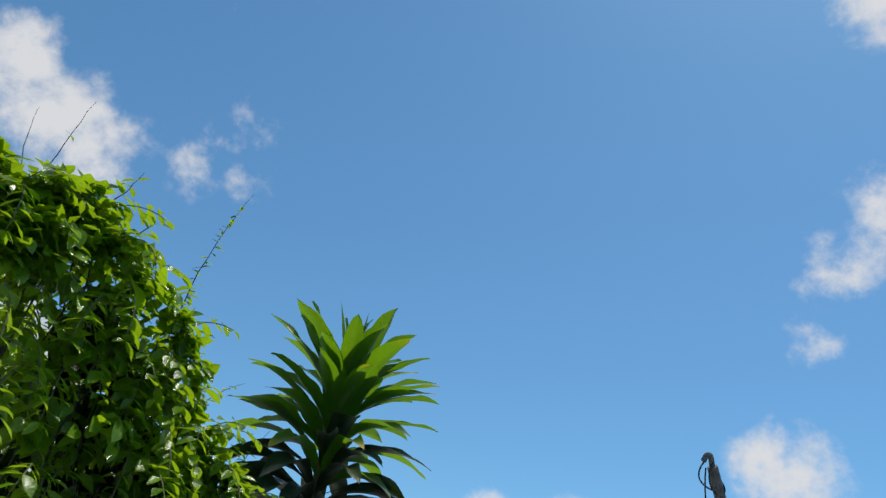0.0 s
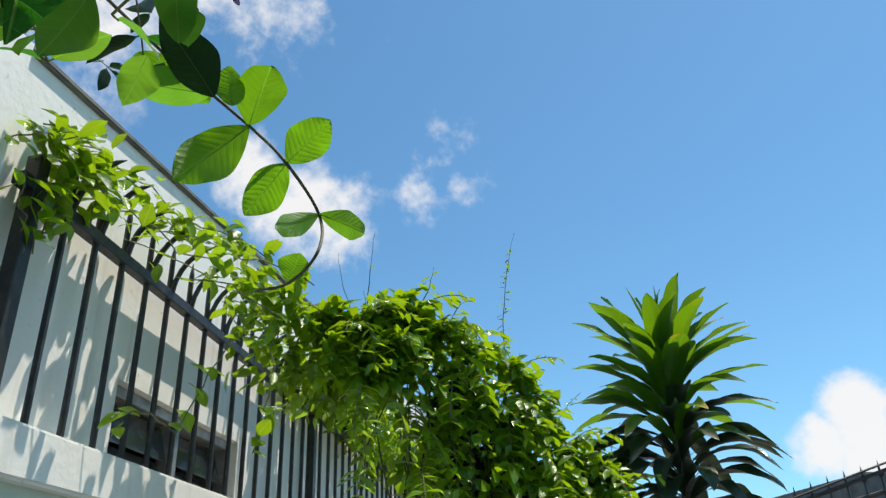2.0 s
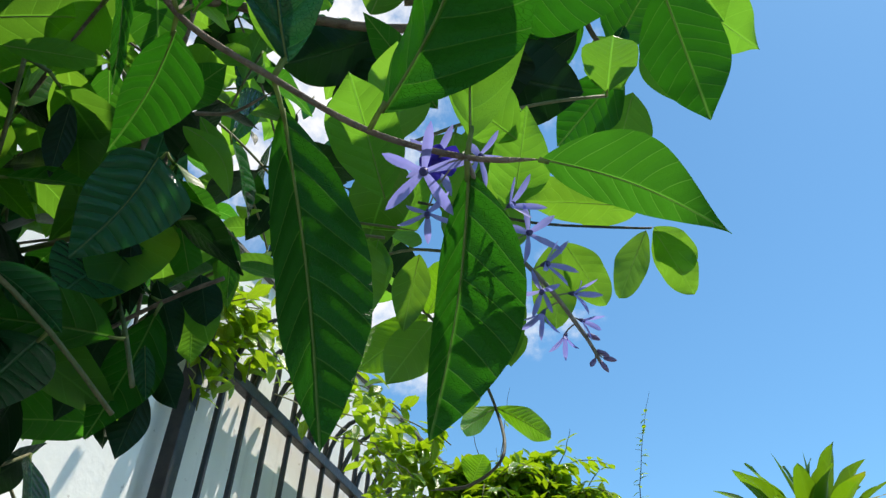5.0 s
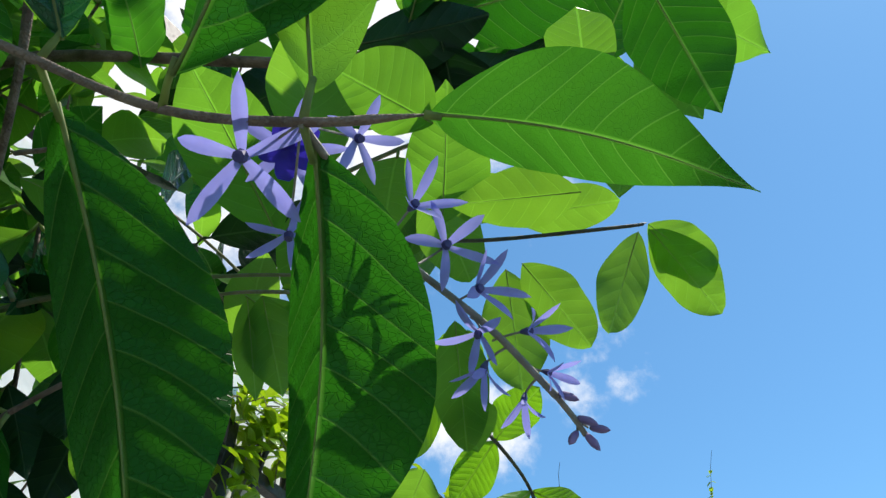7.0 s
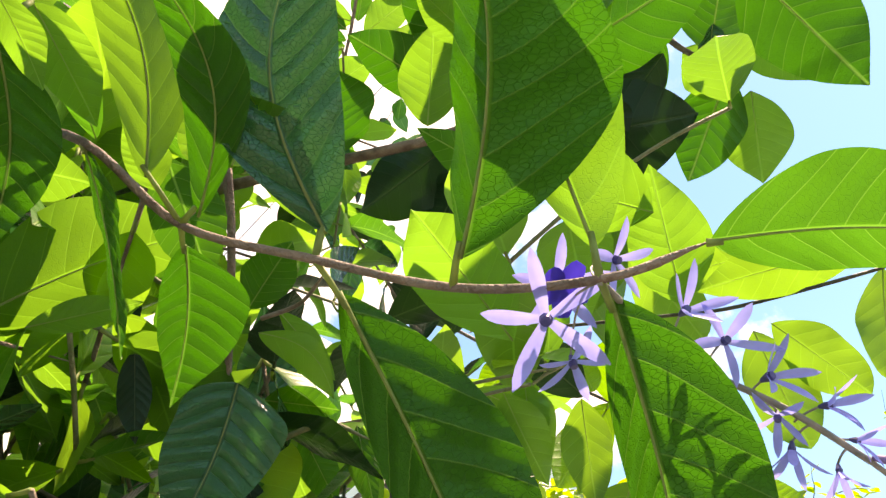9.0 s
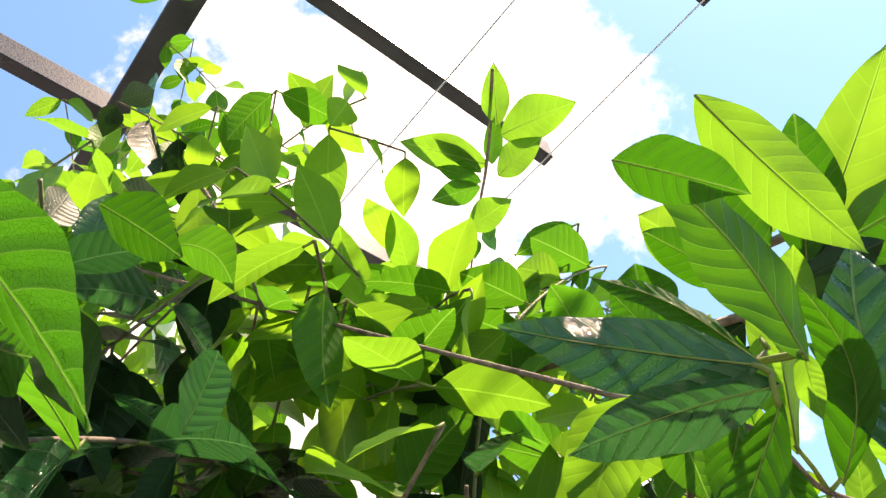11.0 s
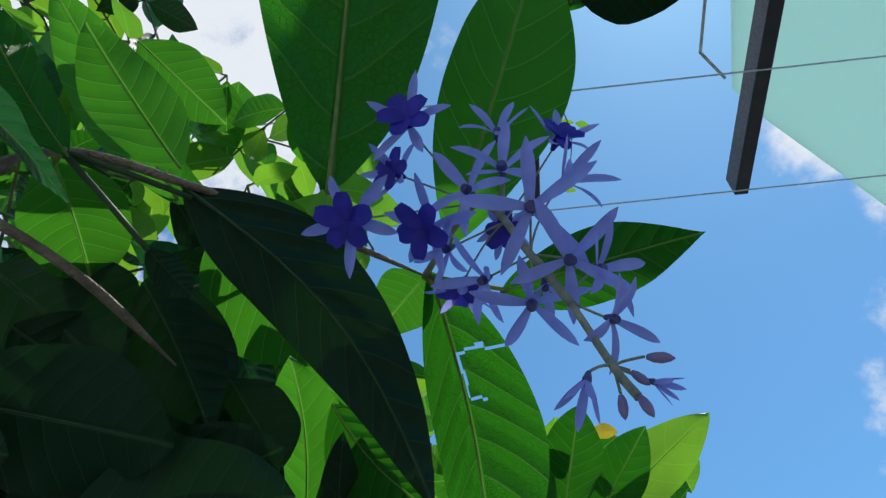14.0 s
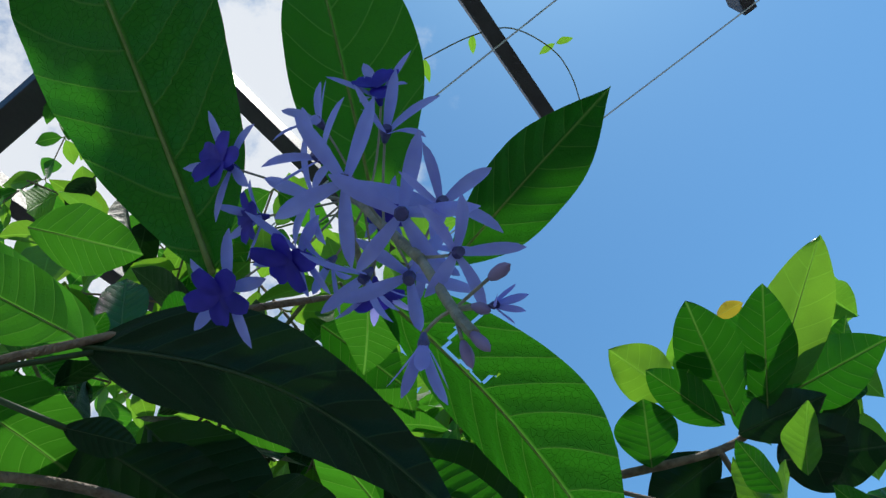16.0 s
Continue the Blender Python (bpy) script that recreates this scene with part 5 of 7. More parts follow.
leaf(vine, (-0.400, 0.842, 2.271), (-0.341, 0.875, 2.207), 0.0495, (0.05, 0.87, 0.49), LEAF_RIB, bend=0.2, fold=0.25, fat=0.5, point=0.75, ruffle=0.012, wave=0.05)
leaf(vine, (-0.351, 0.256, 1.759), (-0.339, 0.259, 1.710), 0.0172, (-0.58, 0.70, 0.72), LEAF_SHADE, bend=0.16, fold=0.2, wave=0.05, skew=-0.14, sway=0.000, detail=(36, 6))
leaf(vine, (-0.327, 0.260, 1.743), (-0.333, 0.263, 1.706), 0.0206, (-0.55, 0.74, 0.69), LEAF_SHADE, bend=0.16, fold=0.2, wave=0.05, skew=-0.06, sway=0.000, detail=(36, 6))
leaf(vine, (-0.328, 0.254, 1.766), (-0.306, 0.260, 1.732), 0.0198, (-0.54, 0.71, 0.75), LEAF_SHADE, bend=0.16, fold=0.2, wave=0.05, skew=-0.02, sway=0.000, detail=(36, 6))
leaf(vine, (-0.333, 0.247, 1.806), (-0.314, 0.257, 1.765), 0.0195, (-0.53, 0.67, 0.82), LEAF_SHADE, bend=0.16, fold=0.2, wave=0.05, skew=-0.05, sway=0.000, detail=(36, 6))
leaf(vine, (-0.346, 0.228, 1.826), (-0.344, 0.250, 1.784), 0.0152, (-0.55, 0.61, 0.86), LEAF_SHADE, bend=0.16, fold=0.2, wave=0.05, skew=0.00, sway=0.000, detail=(36, 6))
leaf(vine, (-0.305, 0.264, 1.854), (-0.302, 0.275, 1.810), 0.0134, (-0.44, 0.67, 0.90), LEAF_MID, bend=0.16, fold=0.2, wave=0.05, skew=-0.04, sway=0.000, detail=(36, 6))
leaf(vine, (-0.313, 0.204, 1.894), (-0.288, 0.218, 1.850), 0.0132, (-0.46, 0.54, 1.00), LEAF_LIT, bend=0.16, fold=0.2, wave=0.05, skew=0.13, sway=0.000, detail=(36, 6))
leaf(vine, (-0.308, 0.248, 1.810), (-0.297, 0.251, 1.777), 0.0229, (-0.48, 0.69, 0.84), LEAF_SHADE, bend=0.16, fold=0.2, wave=0.05, skew=-0.05, sway=0.000, detail=(36, 6))
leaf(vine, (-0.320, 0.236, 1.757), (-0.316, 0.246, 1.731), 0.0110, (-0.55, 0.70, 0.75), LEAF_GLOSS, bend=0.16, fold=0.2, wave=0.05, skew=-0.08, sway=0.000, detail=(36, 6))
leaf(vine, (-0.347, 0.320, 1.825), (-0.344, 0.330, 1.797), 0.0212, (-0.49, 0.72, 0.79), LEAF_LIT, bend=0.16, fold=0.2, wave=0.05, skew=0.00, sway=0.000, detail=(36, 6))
leaf(vine, (-0.312, 0.120, 1.633), (-0.260, 0.121, 1.583), 0.0195, (-0.59, 0.74, 0.61), LEAF_SHADE, bend=0.16, fold=0.2, wave=0.05, skew=0.04, sway=0.096, detail=(36, 6))
leaf(vine, (-0.518, 0.611, 2.978), (-0.658, 0.494, 3.039), 0.0806, (-0.24, 0.46, 1.16), LEAF_LIT, bend=0.16, fold=0.2, wave=0.05, skew=0.00, sway=0.000, detail=(36, 6))
leaf(vine, (-0.467, 0.588, 3.019), (-0.302, 0.639, 3.077), 0.1000, (-0.21, 0.44, 1.18), LEAF_LIT, bend=0.16, fold=0.2, wave=0.05, skew=0.02, sway=0.000, detail=(36, 6))
leaf(vine, (-0.465, 0.572, 3.033), (-0.415, 0.495, 3.144), 0.0611, (-0.20, 0.43, 1.18), LEAF_LIT, bend=0.16, fold=0.2, wave=0.05, skew=0.00, sway=0.000, detail=(36, 6))
leaf(vine, (-0.510, 0.615, 2.979), (-0.455, 0.564, 3.072), 0.0419, (-0.24, 0.46, 1.16), LEAF_MID, bend=0.16, fold=0.2, wave=0.05, skew=0.03, sway=0.000, detail=(36, 6))
leaf(vine, (-0.509, 0.636, 2.962), (-0.398, 0.646, 3.030), 0.0710, (-0.24, 0.47, 1.15), LEAF_LIT, bend=0.16, fold=0.2, wave=0.05, skew=0.02, sway=0.000, detail=(36, 6))
leaf(vine, (-0.535, 0.614, 2.968), (-0.590, 0.528, 3.041), 0.0361, (-0.25, 0.46, 1.15), LEAF, bend=0.16, fold=0.2, wave=0.05, skew=0.00, sway=0.000, detail=(36, 6))
leaf(vine, (-0.544, 0.626, 2.955), (-0.615, 0.567, 2.998), 0.0383, (-0.26, 0.47, 1.15), LEAF, bend=0.16, fold=0.2, wave=0.05, skew=0.06, sway=0.000, detail=(36, 6))
leaf(vine, (-0.550, 0.631, 2.948), (-0.655, 0.605, 2.951), 0.0563, (-0.26, 0.47, 1.14), LEAF_MID, bend=0.16, fold=0.2, wave=0.05, skew=0.04, sway=0.000, detail=(36, 6))
leaf(vine, (-0.597, 0.643, 2.850), (-0.499, 0.650, 2.887), 0.0674, (-0.31, 0.50, 1.11), LEAF_LIT, bend=0.16, fold=0.2, wave=0.05, skew=0.03, sway=0.000, detail=(36, 6))
leaf(vine, (-0.224, 0.216, 1.999), (-0.197, 0.181, 2.040), 0.0380, (-0.16, 0.66, 1.03), LEAF_LIT, bend=0.16, fold=0.2, wave=0.05, skew=0.02, sway=0.000, detail=(36, 6))
leaf(vine, (-0.159, 0.123, 1.899), (-0.154, 0.087, 1.944), 0.0285, (-0.03, 0.67, 1.04), LEAF_LIT, bend=0.16, fold=0.2, wave=0.05, skew=-0.26, sway=0.000, detail=(36, 6))
leaf(vine, (-0.160, 0.121, 1.900), (-0.172, 0.096, 1.916), 0.0162, (-0.04, 0.66, 1.05), LEAF_LIT, bend=0.16, fold=0.2, wave=0.05, skew=0.08, sway=0.000, detail=(36, 6))
leaf(vine, (-0.180, 0.255, 1.946), (-0.222, 0.197, 1.975), 0.0279, (-0.07, 0.77, 0.93), LEAF_MID, bend=0.16, fold=0.2, wave=0.05, skew=0.05, sway=0.000, detail=(36, 6))
leaf(vine, (-0.295, 0.103, 1.937), (-0.309, 0.074, 1.968), 0.0242, (-0.40, 0.53, 1.05), LEAF, bend=0.16, fold=0.2, wave=0.05, skew=0.14, sway=0.000, detail=(36, 6))
leaf(vine, (-0.274, 0.086, 1.851), (-0.272, 0.065, 1.869), 0.0163, (-0.44, 0.61, 0.96), LEAF_LIT, bend=0.16, fold=0.2, wave=0.05, skew=-0.08, sway=0.000, detail=(36, 6))
leaf(vine, (-0.272, 0.058, 1.848), (-0.262, 0.024, 1.866), 0.0129, (-0.47, 0.55, 0.99), LEAF_MID, bend=0.16, fold=0.2, wave=0.05, skew=-0.06, sway=0.000, detail=(36, 6))
leaf(vine, (-0.349, 0.102, 1.834), (-0.307, 0.118, 1.838), 0.0130, (-0.62, 0.59, 0.82), LEAF_LIT, bend=0.16, fold=0.2, wave=0.05, skew=0.03, sway=0.000, detail=(36, 6))
leaf(vine, (-0.308, 0.185, 1.866), (-0.284, 0.212, 1.835), 0.0167, (-0.55, 0.52, 0.95), LEAF_ROUND, bend=0.16, fold=0.2, wave=0.05, skew=-0.26, sway=0.174, detail=(36, 6))
leaf(vine, (-0.346, 0.218, 1.920), (-0.309, 0.207, 1.944), 0.0296, (-0.54, 0.51, 0.97), LEAF_MID, bend=0.16, fold=0.2, wave=0.05, skew=-0.02, sway=0.000, detail=(36, 6))
leaf(vine, (-0.411, 0.110, 1.868), (-0.312, 0.153, 1.911), 0.0504, (-0.74, 0.36, 0.86), LEAF_LIT, bend=0.16, fold=0.2, wave=0.05, skew=0.23, sway=0.029, detail=(36, 6))
leaf(vine, (-0.357, 0.225, 1.825), (-0.345, 0.248, 1.793), 0.0193, (-0.64, 0.59, 0.80), LEAF_MID, bend=0.16, fold=0.2, wave=0.05, skew=0.05, sway=0.140, detail=(36, 6))
leaf(vine, (-0.315, 0.270, 1.855), (-0.311, 0.296, 1.817), 0.0169, (-0.50, 0.67, 0.85), LEAF_LIT, bend=0.16, fold=0.2, wave=0.05, skew=-0.03, sway=0.035, detail=(36, 6))
leaf(vine, (-0.347, 0.274, 1.868), (-0.340, 0.299, 1.833), 0.0221, (-0.54, 0.64, 0.84), LEAF_MID, bend=0.16, fold=0.2, wave=0.05, skew=-0.08, sway=0.000, detail=(36, 6))
leaf(vine, (-0.325, 0.273, 1.819), (-0.315, 0.293, 1.790), 0.0238, (-0.54, 0.70, 0.77), LEAF_LIT, bend=0.16, fold=0.2, wave=0.05, skew=-0.02, sway=0.000, detail=(36, 6))
leaf(vine, (-0.347, 0.239, 1.872), (-0.313, 0.260, 1.864), 0.0217, (-0.57, 0.58, 0.88), LEAF_MID, bend=0.16, fold=0.2, wave=0.05, skew=-0.05, sway=0.000, detail=(36, 6))
leaf(vine, (-0.387, 0.197, 1.954), (-0.430, 0.164, 1.971), 0.0351, (-0.59, 0.42, 0.99), LEAF_MID, bend=0.16, fold=0.2, wave=0.05, skew=-0.27, sway=0.000, detail=(36, 6))
leaf(vine, (-0.363, 0.164, 1.867), (-0.373, 0.184, 1.830), 0.0157, (-0.66, 0.43, 0.91), LEAF_SHADE, bend=0.16, fold=0.2, wave=0.05, skew=-0.06, sway=0.000, detail=(36, 6))
leaf(vine, (-0.235, 0.258, 1.846), (-0.217, 0.289, 1.805), 0.0238, (-0.41, 0.70, 0.89), LEAF_ROUND, bend=0.16, fold=0.2, wave=0.05, skew=0.25, sway=0.189, detail=(36, 6))
leaf(vine, (-0.338, 0.222, 1.908), (-0.325, 0.242, 1.892), 0.0121, (-0.59, 0.50, 0.94), LEAF_LIT, bend=0.16, fold=0.2, wave=0.05, skew=-0.09, sway=0.000, detail=(36, 6))
leaf(vine, (-0.794, -0.069, 2.111), (-0.746, -0.038, 2.085), 0.0280, (-0.49, 0.51, 1.01), LEAF_LIT, bend=0.16, fold=0.2, wave=0.05, skew=-0.03, sway=0.075, detail=(36, 6))
leaf(vine, (-0.784, -0.052, 2.162), (-0.762, -0.019, 2.135), 0.0268, (-0.44, 0.51, 1.04), LEAF_ROUND, bend=0.16, fold=0.2, wave=0.05, skew=-0.06, sway=0.000, detail=(36, 6))
leaf(vine, (-0.782, -0.082, 2.058), (-0.738, -0.058, 2.037), 0.0274, (-0.51, 0.53, 0.98), LEAF_LIT, bend=0.16, fold=0.2, wave=0.05, skew=0.05, sway=0.000, detail=(36, 6))
leaf(vine, (-0.687, -0.167, 1.918), (-0.662, -0.154, 1.895), 0.0212, (-0.51, 0.57, 0.94), LEAF_SHADE, bend=0.16, fold=0.2, wave=0.05, skew=-0.04, sway=0.000, detail=(36, 6))
leaf(vine, (-0.673, -0.024, 2.137), (-0.638, 0.005, 2.113), 0.0284, (-0.30, 0.59, 1.05), LEAF_ROUND, bend=0.16, fold=0.2, wave=0.05, skew=0.06, sway=0.000, detail=(36, 6))
leaf(vine, (-0.753, -0.164, 2.123), (-0.730, -0.130, 2.095), 0.0298, (-0.46, 0.40, 1.09), LEAF_MID, bend=0.16, fold=0.2, wave=0.05, skew=-0.05, sway=0.000, detail=(36, 6))
leaf(vine, (-0.527, -0.055, 2.031), (-0.500, -0.021, 2.003), 0.0322, (-0.09, 0.67, 1.03), LEAF_MID, bend=0.16, fold=0.2, wave=0.05, skew=0.07, sway=0.200, detail=(36, 6))
leaf(vine, (-0.528, -0.103, 2.018), (-0.497, -0.065, 1.988), 0.0373, (-0.10, 0.63, 1.07), LEAF, bend=0.16, fold=0.2, wave=0.05, skew=0.07, sway=0.000, detail=(36, 6))
leaf(vine, (-0.293, 0.760, 2.125), (-0.339, 0.666, 2.178), 0.0641, (-0.27, 0.75, 0.90), LEAF_SHADE, bend=0.16, fold=0.2, wave=0.05, skew=-0.07, sway=0.000, detail=(36, 6))
leaf(vine, (-0.310, 0.790, 2.154), (-0.426, 0.764, 2.163), 0.0566, (-0.28, 0.75, 0.91), LEAF_LIT, bend=0.16, fold=0.2, wave=0.05, skew=-0.08, sway=0.000, detail=(36, 6))
part("twig", woody([(-0.486, 0.060, 1.888), (-0.463, 0.079, 1.883), (-0.432, 0.103, 1.877), (-0.411, 0.125, 1.869), (-0.386, 0.149, 1.861)], 0.0011), BARK, vine, "", True)
part("twig", woody([(-0.415, 0.080, 1.890), (-0.421, 0.090, 1.882), (-0.432, 0.103, 1.877)], 0.0011), BARK, vine, "", True)
part("twig", woody([(-0.270, 0.100, 1.870), (-0.274, 0.106, 1.863), (-0.266, 0.093, 1.836)], 0.0009), BARK, vine, "", True)
part("twig", woody([(-0.288, 0.163, 1.851), (-0.267, 0.161, 1.848), (-0.231, 0.128, 1.823)], 0.0010), BARK, vine, "", True)
part("twig", woody([(-0.425, 0.504, 3.133), (-0.477, 0.570, 3.056), (-0.526, 0.616, 2.971), (-0.577, 0.661, 2.912), (-0.678, 0.769, 2.807)], 0.0035), BARK, vine, "", True)
raceme = part("raceme", tube(smooth_line([(-0.1403, 0.1117, 1.7625), (-0.1308, 0.1568, 1.7621), (-0.1111, 0.1784, 1.7495), (-0.0963, 0.1961, 1.7364)]), 0.0010, 6), STALK, vine, "pale stalk with open lilac flowers and buds", True)
part("raceme_tip", tube(smooth_line([(-0.0963, 0.1961, 1.7364), (-0.0928, 0.2010, 1.7325), (-0.0903, 0.2052, 1.7291)]), 0.0009, 6), STALK, raceme, "", True)
flower(raceme, (-0.1565, 0.1171, 1.7617), (0.10, -0.65, -0.75), 0.0195, 90, 1, 0, (-0.1403, 0.1117, 1.7625))
flower(raceme, (-0.1607, 0.1527, 1.7713), (0.07, -0.06, -1.00), 0.0150, 60, 0.85, 0, (-0.1403, 0.1117, 1.7625))
flower(raceme, (-0.1563, 0.1363, 1.7862), (0.37, -0.55, -0.75), 0.0165, 20, 0.95, 1, (-0.1403, 0.1117, 1.7625))
flower(raceme, (-0.1387, 0.1402, 1.7908), (0.67, -0.27, -0.69), 0.0150, 40, 0.7, 0, (-0.1403, 0.1117, 1.7625))
flower(raceme, (-0.1264, 0.1542, 1.7749), (0.66, -0.72, -0.21), 0.0150, 10, 0.5, 0, (-0.1332, 0.1555, 1.7655))
flower(raceme, (-0.1195, 0.1637, 1.7674), (0.54, -0.76, -0.36), 0.0150, 50, 0.65, 0, (-0.1264, 0.1621, 1.7611))
flower(raceme, (-0.1129, 0.1710, 1.7564), (0.76, -0.62, -0.20), 0.0150, 80, 0.5, 0, (-0.1185, 0.1716, 1.7540))
flower(raceme, (-0.1017, 0.1820, 1.7489), (0.83, -0.43, -0.36), 0.0125, 30, 0.35, 0, (-0.1106, 0.1812, 1.7468))
flower(raceme, (-0.1140, 0.1802, 1.7496), (-0.26, -0.29, -0.92), 0.0125, 0, 0.7, 0, (-0.1153, 0.1753, 1.7512))
flower(raceme, (-0.1138, 0.1860, 1.7424), (-0.33, -0.19, -0.92), 0.0125, 15, 0.3, 0, (-0.1069, 0.1835, 1.7457))
flower(raceme, (-0.0981, 0.1908, 1.7412), (0.79, -0.29, -0.53), 0.0100, 15, 0.3, 0, (-0.1027, 0.1887, 1.7418))
flower(raceme, (-0.1047, 0.1937, 1.7361), (-0.21, -0.15, -0.97), 0.0105, 15, 0.25, 0, (-0.1007, 0.1914, 1.7397))
flower(raceme, (-0.0954, 0.1957, 1.7371), (0.77, -0.25, -0.58), 0.0064, 0, 0.08, 2, (-0.0927, 0.2005, 1.7331))
flower(raceme, (-0.0915, 0.2015, 1.7325), (0.77, -0.25, -0.58), 0.0064, 0, 0.08, 2, (-0.0927, 0.2005, 1.7331))
flower(raceme, (-0.0902, 0.2051, 1.7293), (0.49, -0.08, -0.87), 0.0064, 0, 0.08, 2, (-0.0927, 0.2005, 1.7331))
flower(raceme, (-0.0925, 0.2041, 1.7296), (-0.36, -0.51, -0.78), 0.0064, 0, 0.08, 2, (-0.0927, 0.2005, 1.7331))
flower(raceme, (-0.0887, 0.2043, 1.7305), (0.79, -0.43, -0.44), 0.0064, 0, 0.08, 2, (-0.0927, 0.2005, 1.7331))
# ---- second flowering branch of the same climber, under the pergola ----
# Leaves here get darker copies than the vine's, imitating the pergola's shade.
branch = thing("flowering_vine", "branch of the lilac-flowered climber with broad shade-toned leaves under the pergola", "climbing plant", at=(-0.7, -0.3, 0))
part("stem", woody([(-0.686, -0.221, 1.855), (-0.641, -0.240, 1.866), (-0.617, -0.238, 1.896), (-0.578, -0.233, 1.897), (-0.538, -0.219, 1.904), (-0.491, -0.207, 1.902)], 0.0016), BARK, branch, "", True)
part("stem", woody([(-0.910, 0.020, 1.750), (-0.860, -0.080, 1.800), (-0.780, -0.200, 1.820), (-0.686, -0.221, 1.855), (-0.667, -0.230, 1.861)], 0.005), BARK, branch, "", True)
part("stem", woody([(-0.685, -0.223, 1.896), (-0.646, -0.214, 1.890), (-0.608, -0.200, 1.880), (-0.573, -0.180, 1.865)], 0.0019), BARK, branch, "", True)
leaf(branch, (-0.580, -0.232, 1.897), (-0.487, -0.195, 1.812), 0.0359, (0.17, 0.83, 0.53), LEAF_SHADE, stem=(-0.617, -0.238, 1.896), bend=0.16, wave=0.04, ruffle=0.012, fat=0.27, point=0.8, fold=(0.25, 0.15), skew=0.08, sway=0.093, detail=HERO)
leaf(branch, (-0.533, -0.240, 1.897), (-0.546, -0.350, 2.039), 0.0732, (0.12, 0.81, 0.57), LEAF, bend=0.1, fold=0.08, ruffle=0.012, wave=0.05, fat=0.6, skew=-0.03, sway=0.0, detail=HERO)
leaf(branch, (-0.481, -0.208, 1.922), (-0.463, -0.308, 2.018), 0.0526, (0.26, 0.70, 0.66), LEAF_MID, stem=(-0.491, -0.207, 1.902), bend=0.1, fold=0.1, ruffle=0.012, wave=0.05, fat=0.55, skew=-0.11, sway=0.0, detail=HERO)
leaf(branch, (-0.461, -0.206, 1.901), (-0.392, -0.247, 1.908), 0.0305, (0.29, 0.61, 0.74), LEAF, stem=(-0.491, -0.207, 1.902), bend=0.12, fold=0.15, ruffle=0.012, wave=0.05, fat=0.46, point=1.15, skew=-0.09, sway=0.007, detail=HERO)
leaf(branch, (-0.490, -0.209, 1.903), (-0.444, -0.118, 1.817), 0.0433, (0.19, 0.63, 0.76), LEAF, stem=(-0.491, -0.207, 1.902), bend=0.14, fold=0.12, ruffle=0.012, wave=0.05, detail=(110, 40), torn=[(0.508, 0.528, 0.25, 0.31), (0.520, 0.540, 0.30, 0.385), (0.532, 0.62, 0.380, 0.390), (0.62, 0.66, 0.388, 0.398), (0.515, 0.58, 0.243, 0.253), (0.58, 0.66, 0.235, 0.245), (0.66, 0.72, 0.225, 0.245), (0.72, 0.98, 0.242, 0.252)], fat=0.5, skew=0.29, sway=0.038)
leaf(branch, (-0.491, -0.207, 1.902), (-0.504, -0.173, 1.900), 0.0263, (0.38, 0.21, 0.90), LEAF_MID, stem=(-0.491, -0.207, 1.902), bend=0.2, ruffle=0.012, wave=0.05)
leaf(branch, (-0.620, -0.236, 1.895), (-0.608, -0.176, 1.894), 0.0364, (-0.32, 0.15, 0.93), LEAF_MID, stem=(-0.617, -0.238, 1.896), bend=0.14, fold=0.15, ruffle=0.012, fat=0.5, wave=0.06, skew=0.02, sway=0.01, detail=HERO)
leaf(branch, (-0.585, -0.212, 1.915), (-0.654, -0.243, 1.998), 0.0307, (0.23, 0.85, 0.48), LEAF_MID, bend=0.16, fold=0.15, point=0.7, ruffle=0.012, fat=0.5, wave=0.06, skew=0.04, sway=0.009, detail=HERO)
leaf(branch, (-0.581, -0.238, 1.898), (-0.620, -0.265, 1.931), 0.0288, (-0.15, 0.85, 0.51), LEAF_MID, bend=0.16, fold=0.15, fat=0.45, point=0.7, ruffle=0.012, wave=0.05)
leaf(branch, (-0.627, -0.216, 2.021), (-0.581, -0.198, 1.994), 0.0319, (0.19, 0.65, 0.74), LEAF_MID, bend=0.16, fold=0.15, ruffle=0.012, wave=0.05)
leaf(branch, (-0.608, -0.251, 1.876), (-0.642, -0.291, 1.901), 0.0256, (-0.67, 0.71, 0.22), LEAF, stem=(-0.617, -0.238, 1.896), bend=0.2, fold=0.2, ruffle=0.012, wave=0.05)
leaf(branch, (-0.644, -0.276, 1.875), (-0.599, -0.257, 1.848), 0.0165, (0.51, 0.02, 0.86), LEAF_GLOSS, bend=0.2, fold=0.2, ruffle=0.012, wave=0.05)
leaf(branch, (-0.583, -0.138, 1.974), (-0.516, -0.104, 1.941), 0.0520, (-0.00, 0.70, 0.72), LEAF_MID, bend=0.1, fold=0.12, ruffle=0.012, wave=0.05)
leaf(branch, (-0.515, -0.075, 1.866), (-0.535, -0.143, 1.910), 0.0320, (-0.04, 0.56, 0.83), LEAF_MID, bend=0.14, fold=0.2, ruffle=0.012, wave=0.05, fat=0.6, skew=-0.12, sway=-0.049, detail=HERO)
leaf(branch, (-0.503, -0.102, 1.845), (-0.510, -0.149, 1.870), 0.0177, (-0.27, 0.49, 0.83), LEAF_SHADE, bend=0.14, fold=0.2, ruffle=0.012, wave=0.05)
leaf(branch, (-0.477, -0.100, 1.849), (-0.495, -0.135, 1.894), 0.0402, (0.15, 0.75, 0.64), LEAF_SHADE, bend=0.14, fold=0.2, fat=0.55, ruffle=0.012, wave=0.05)
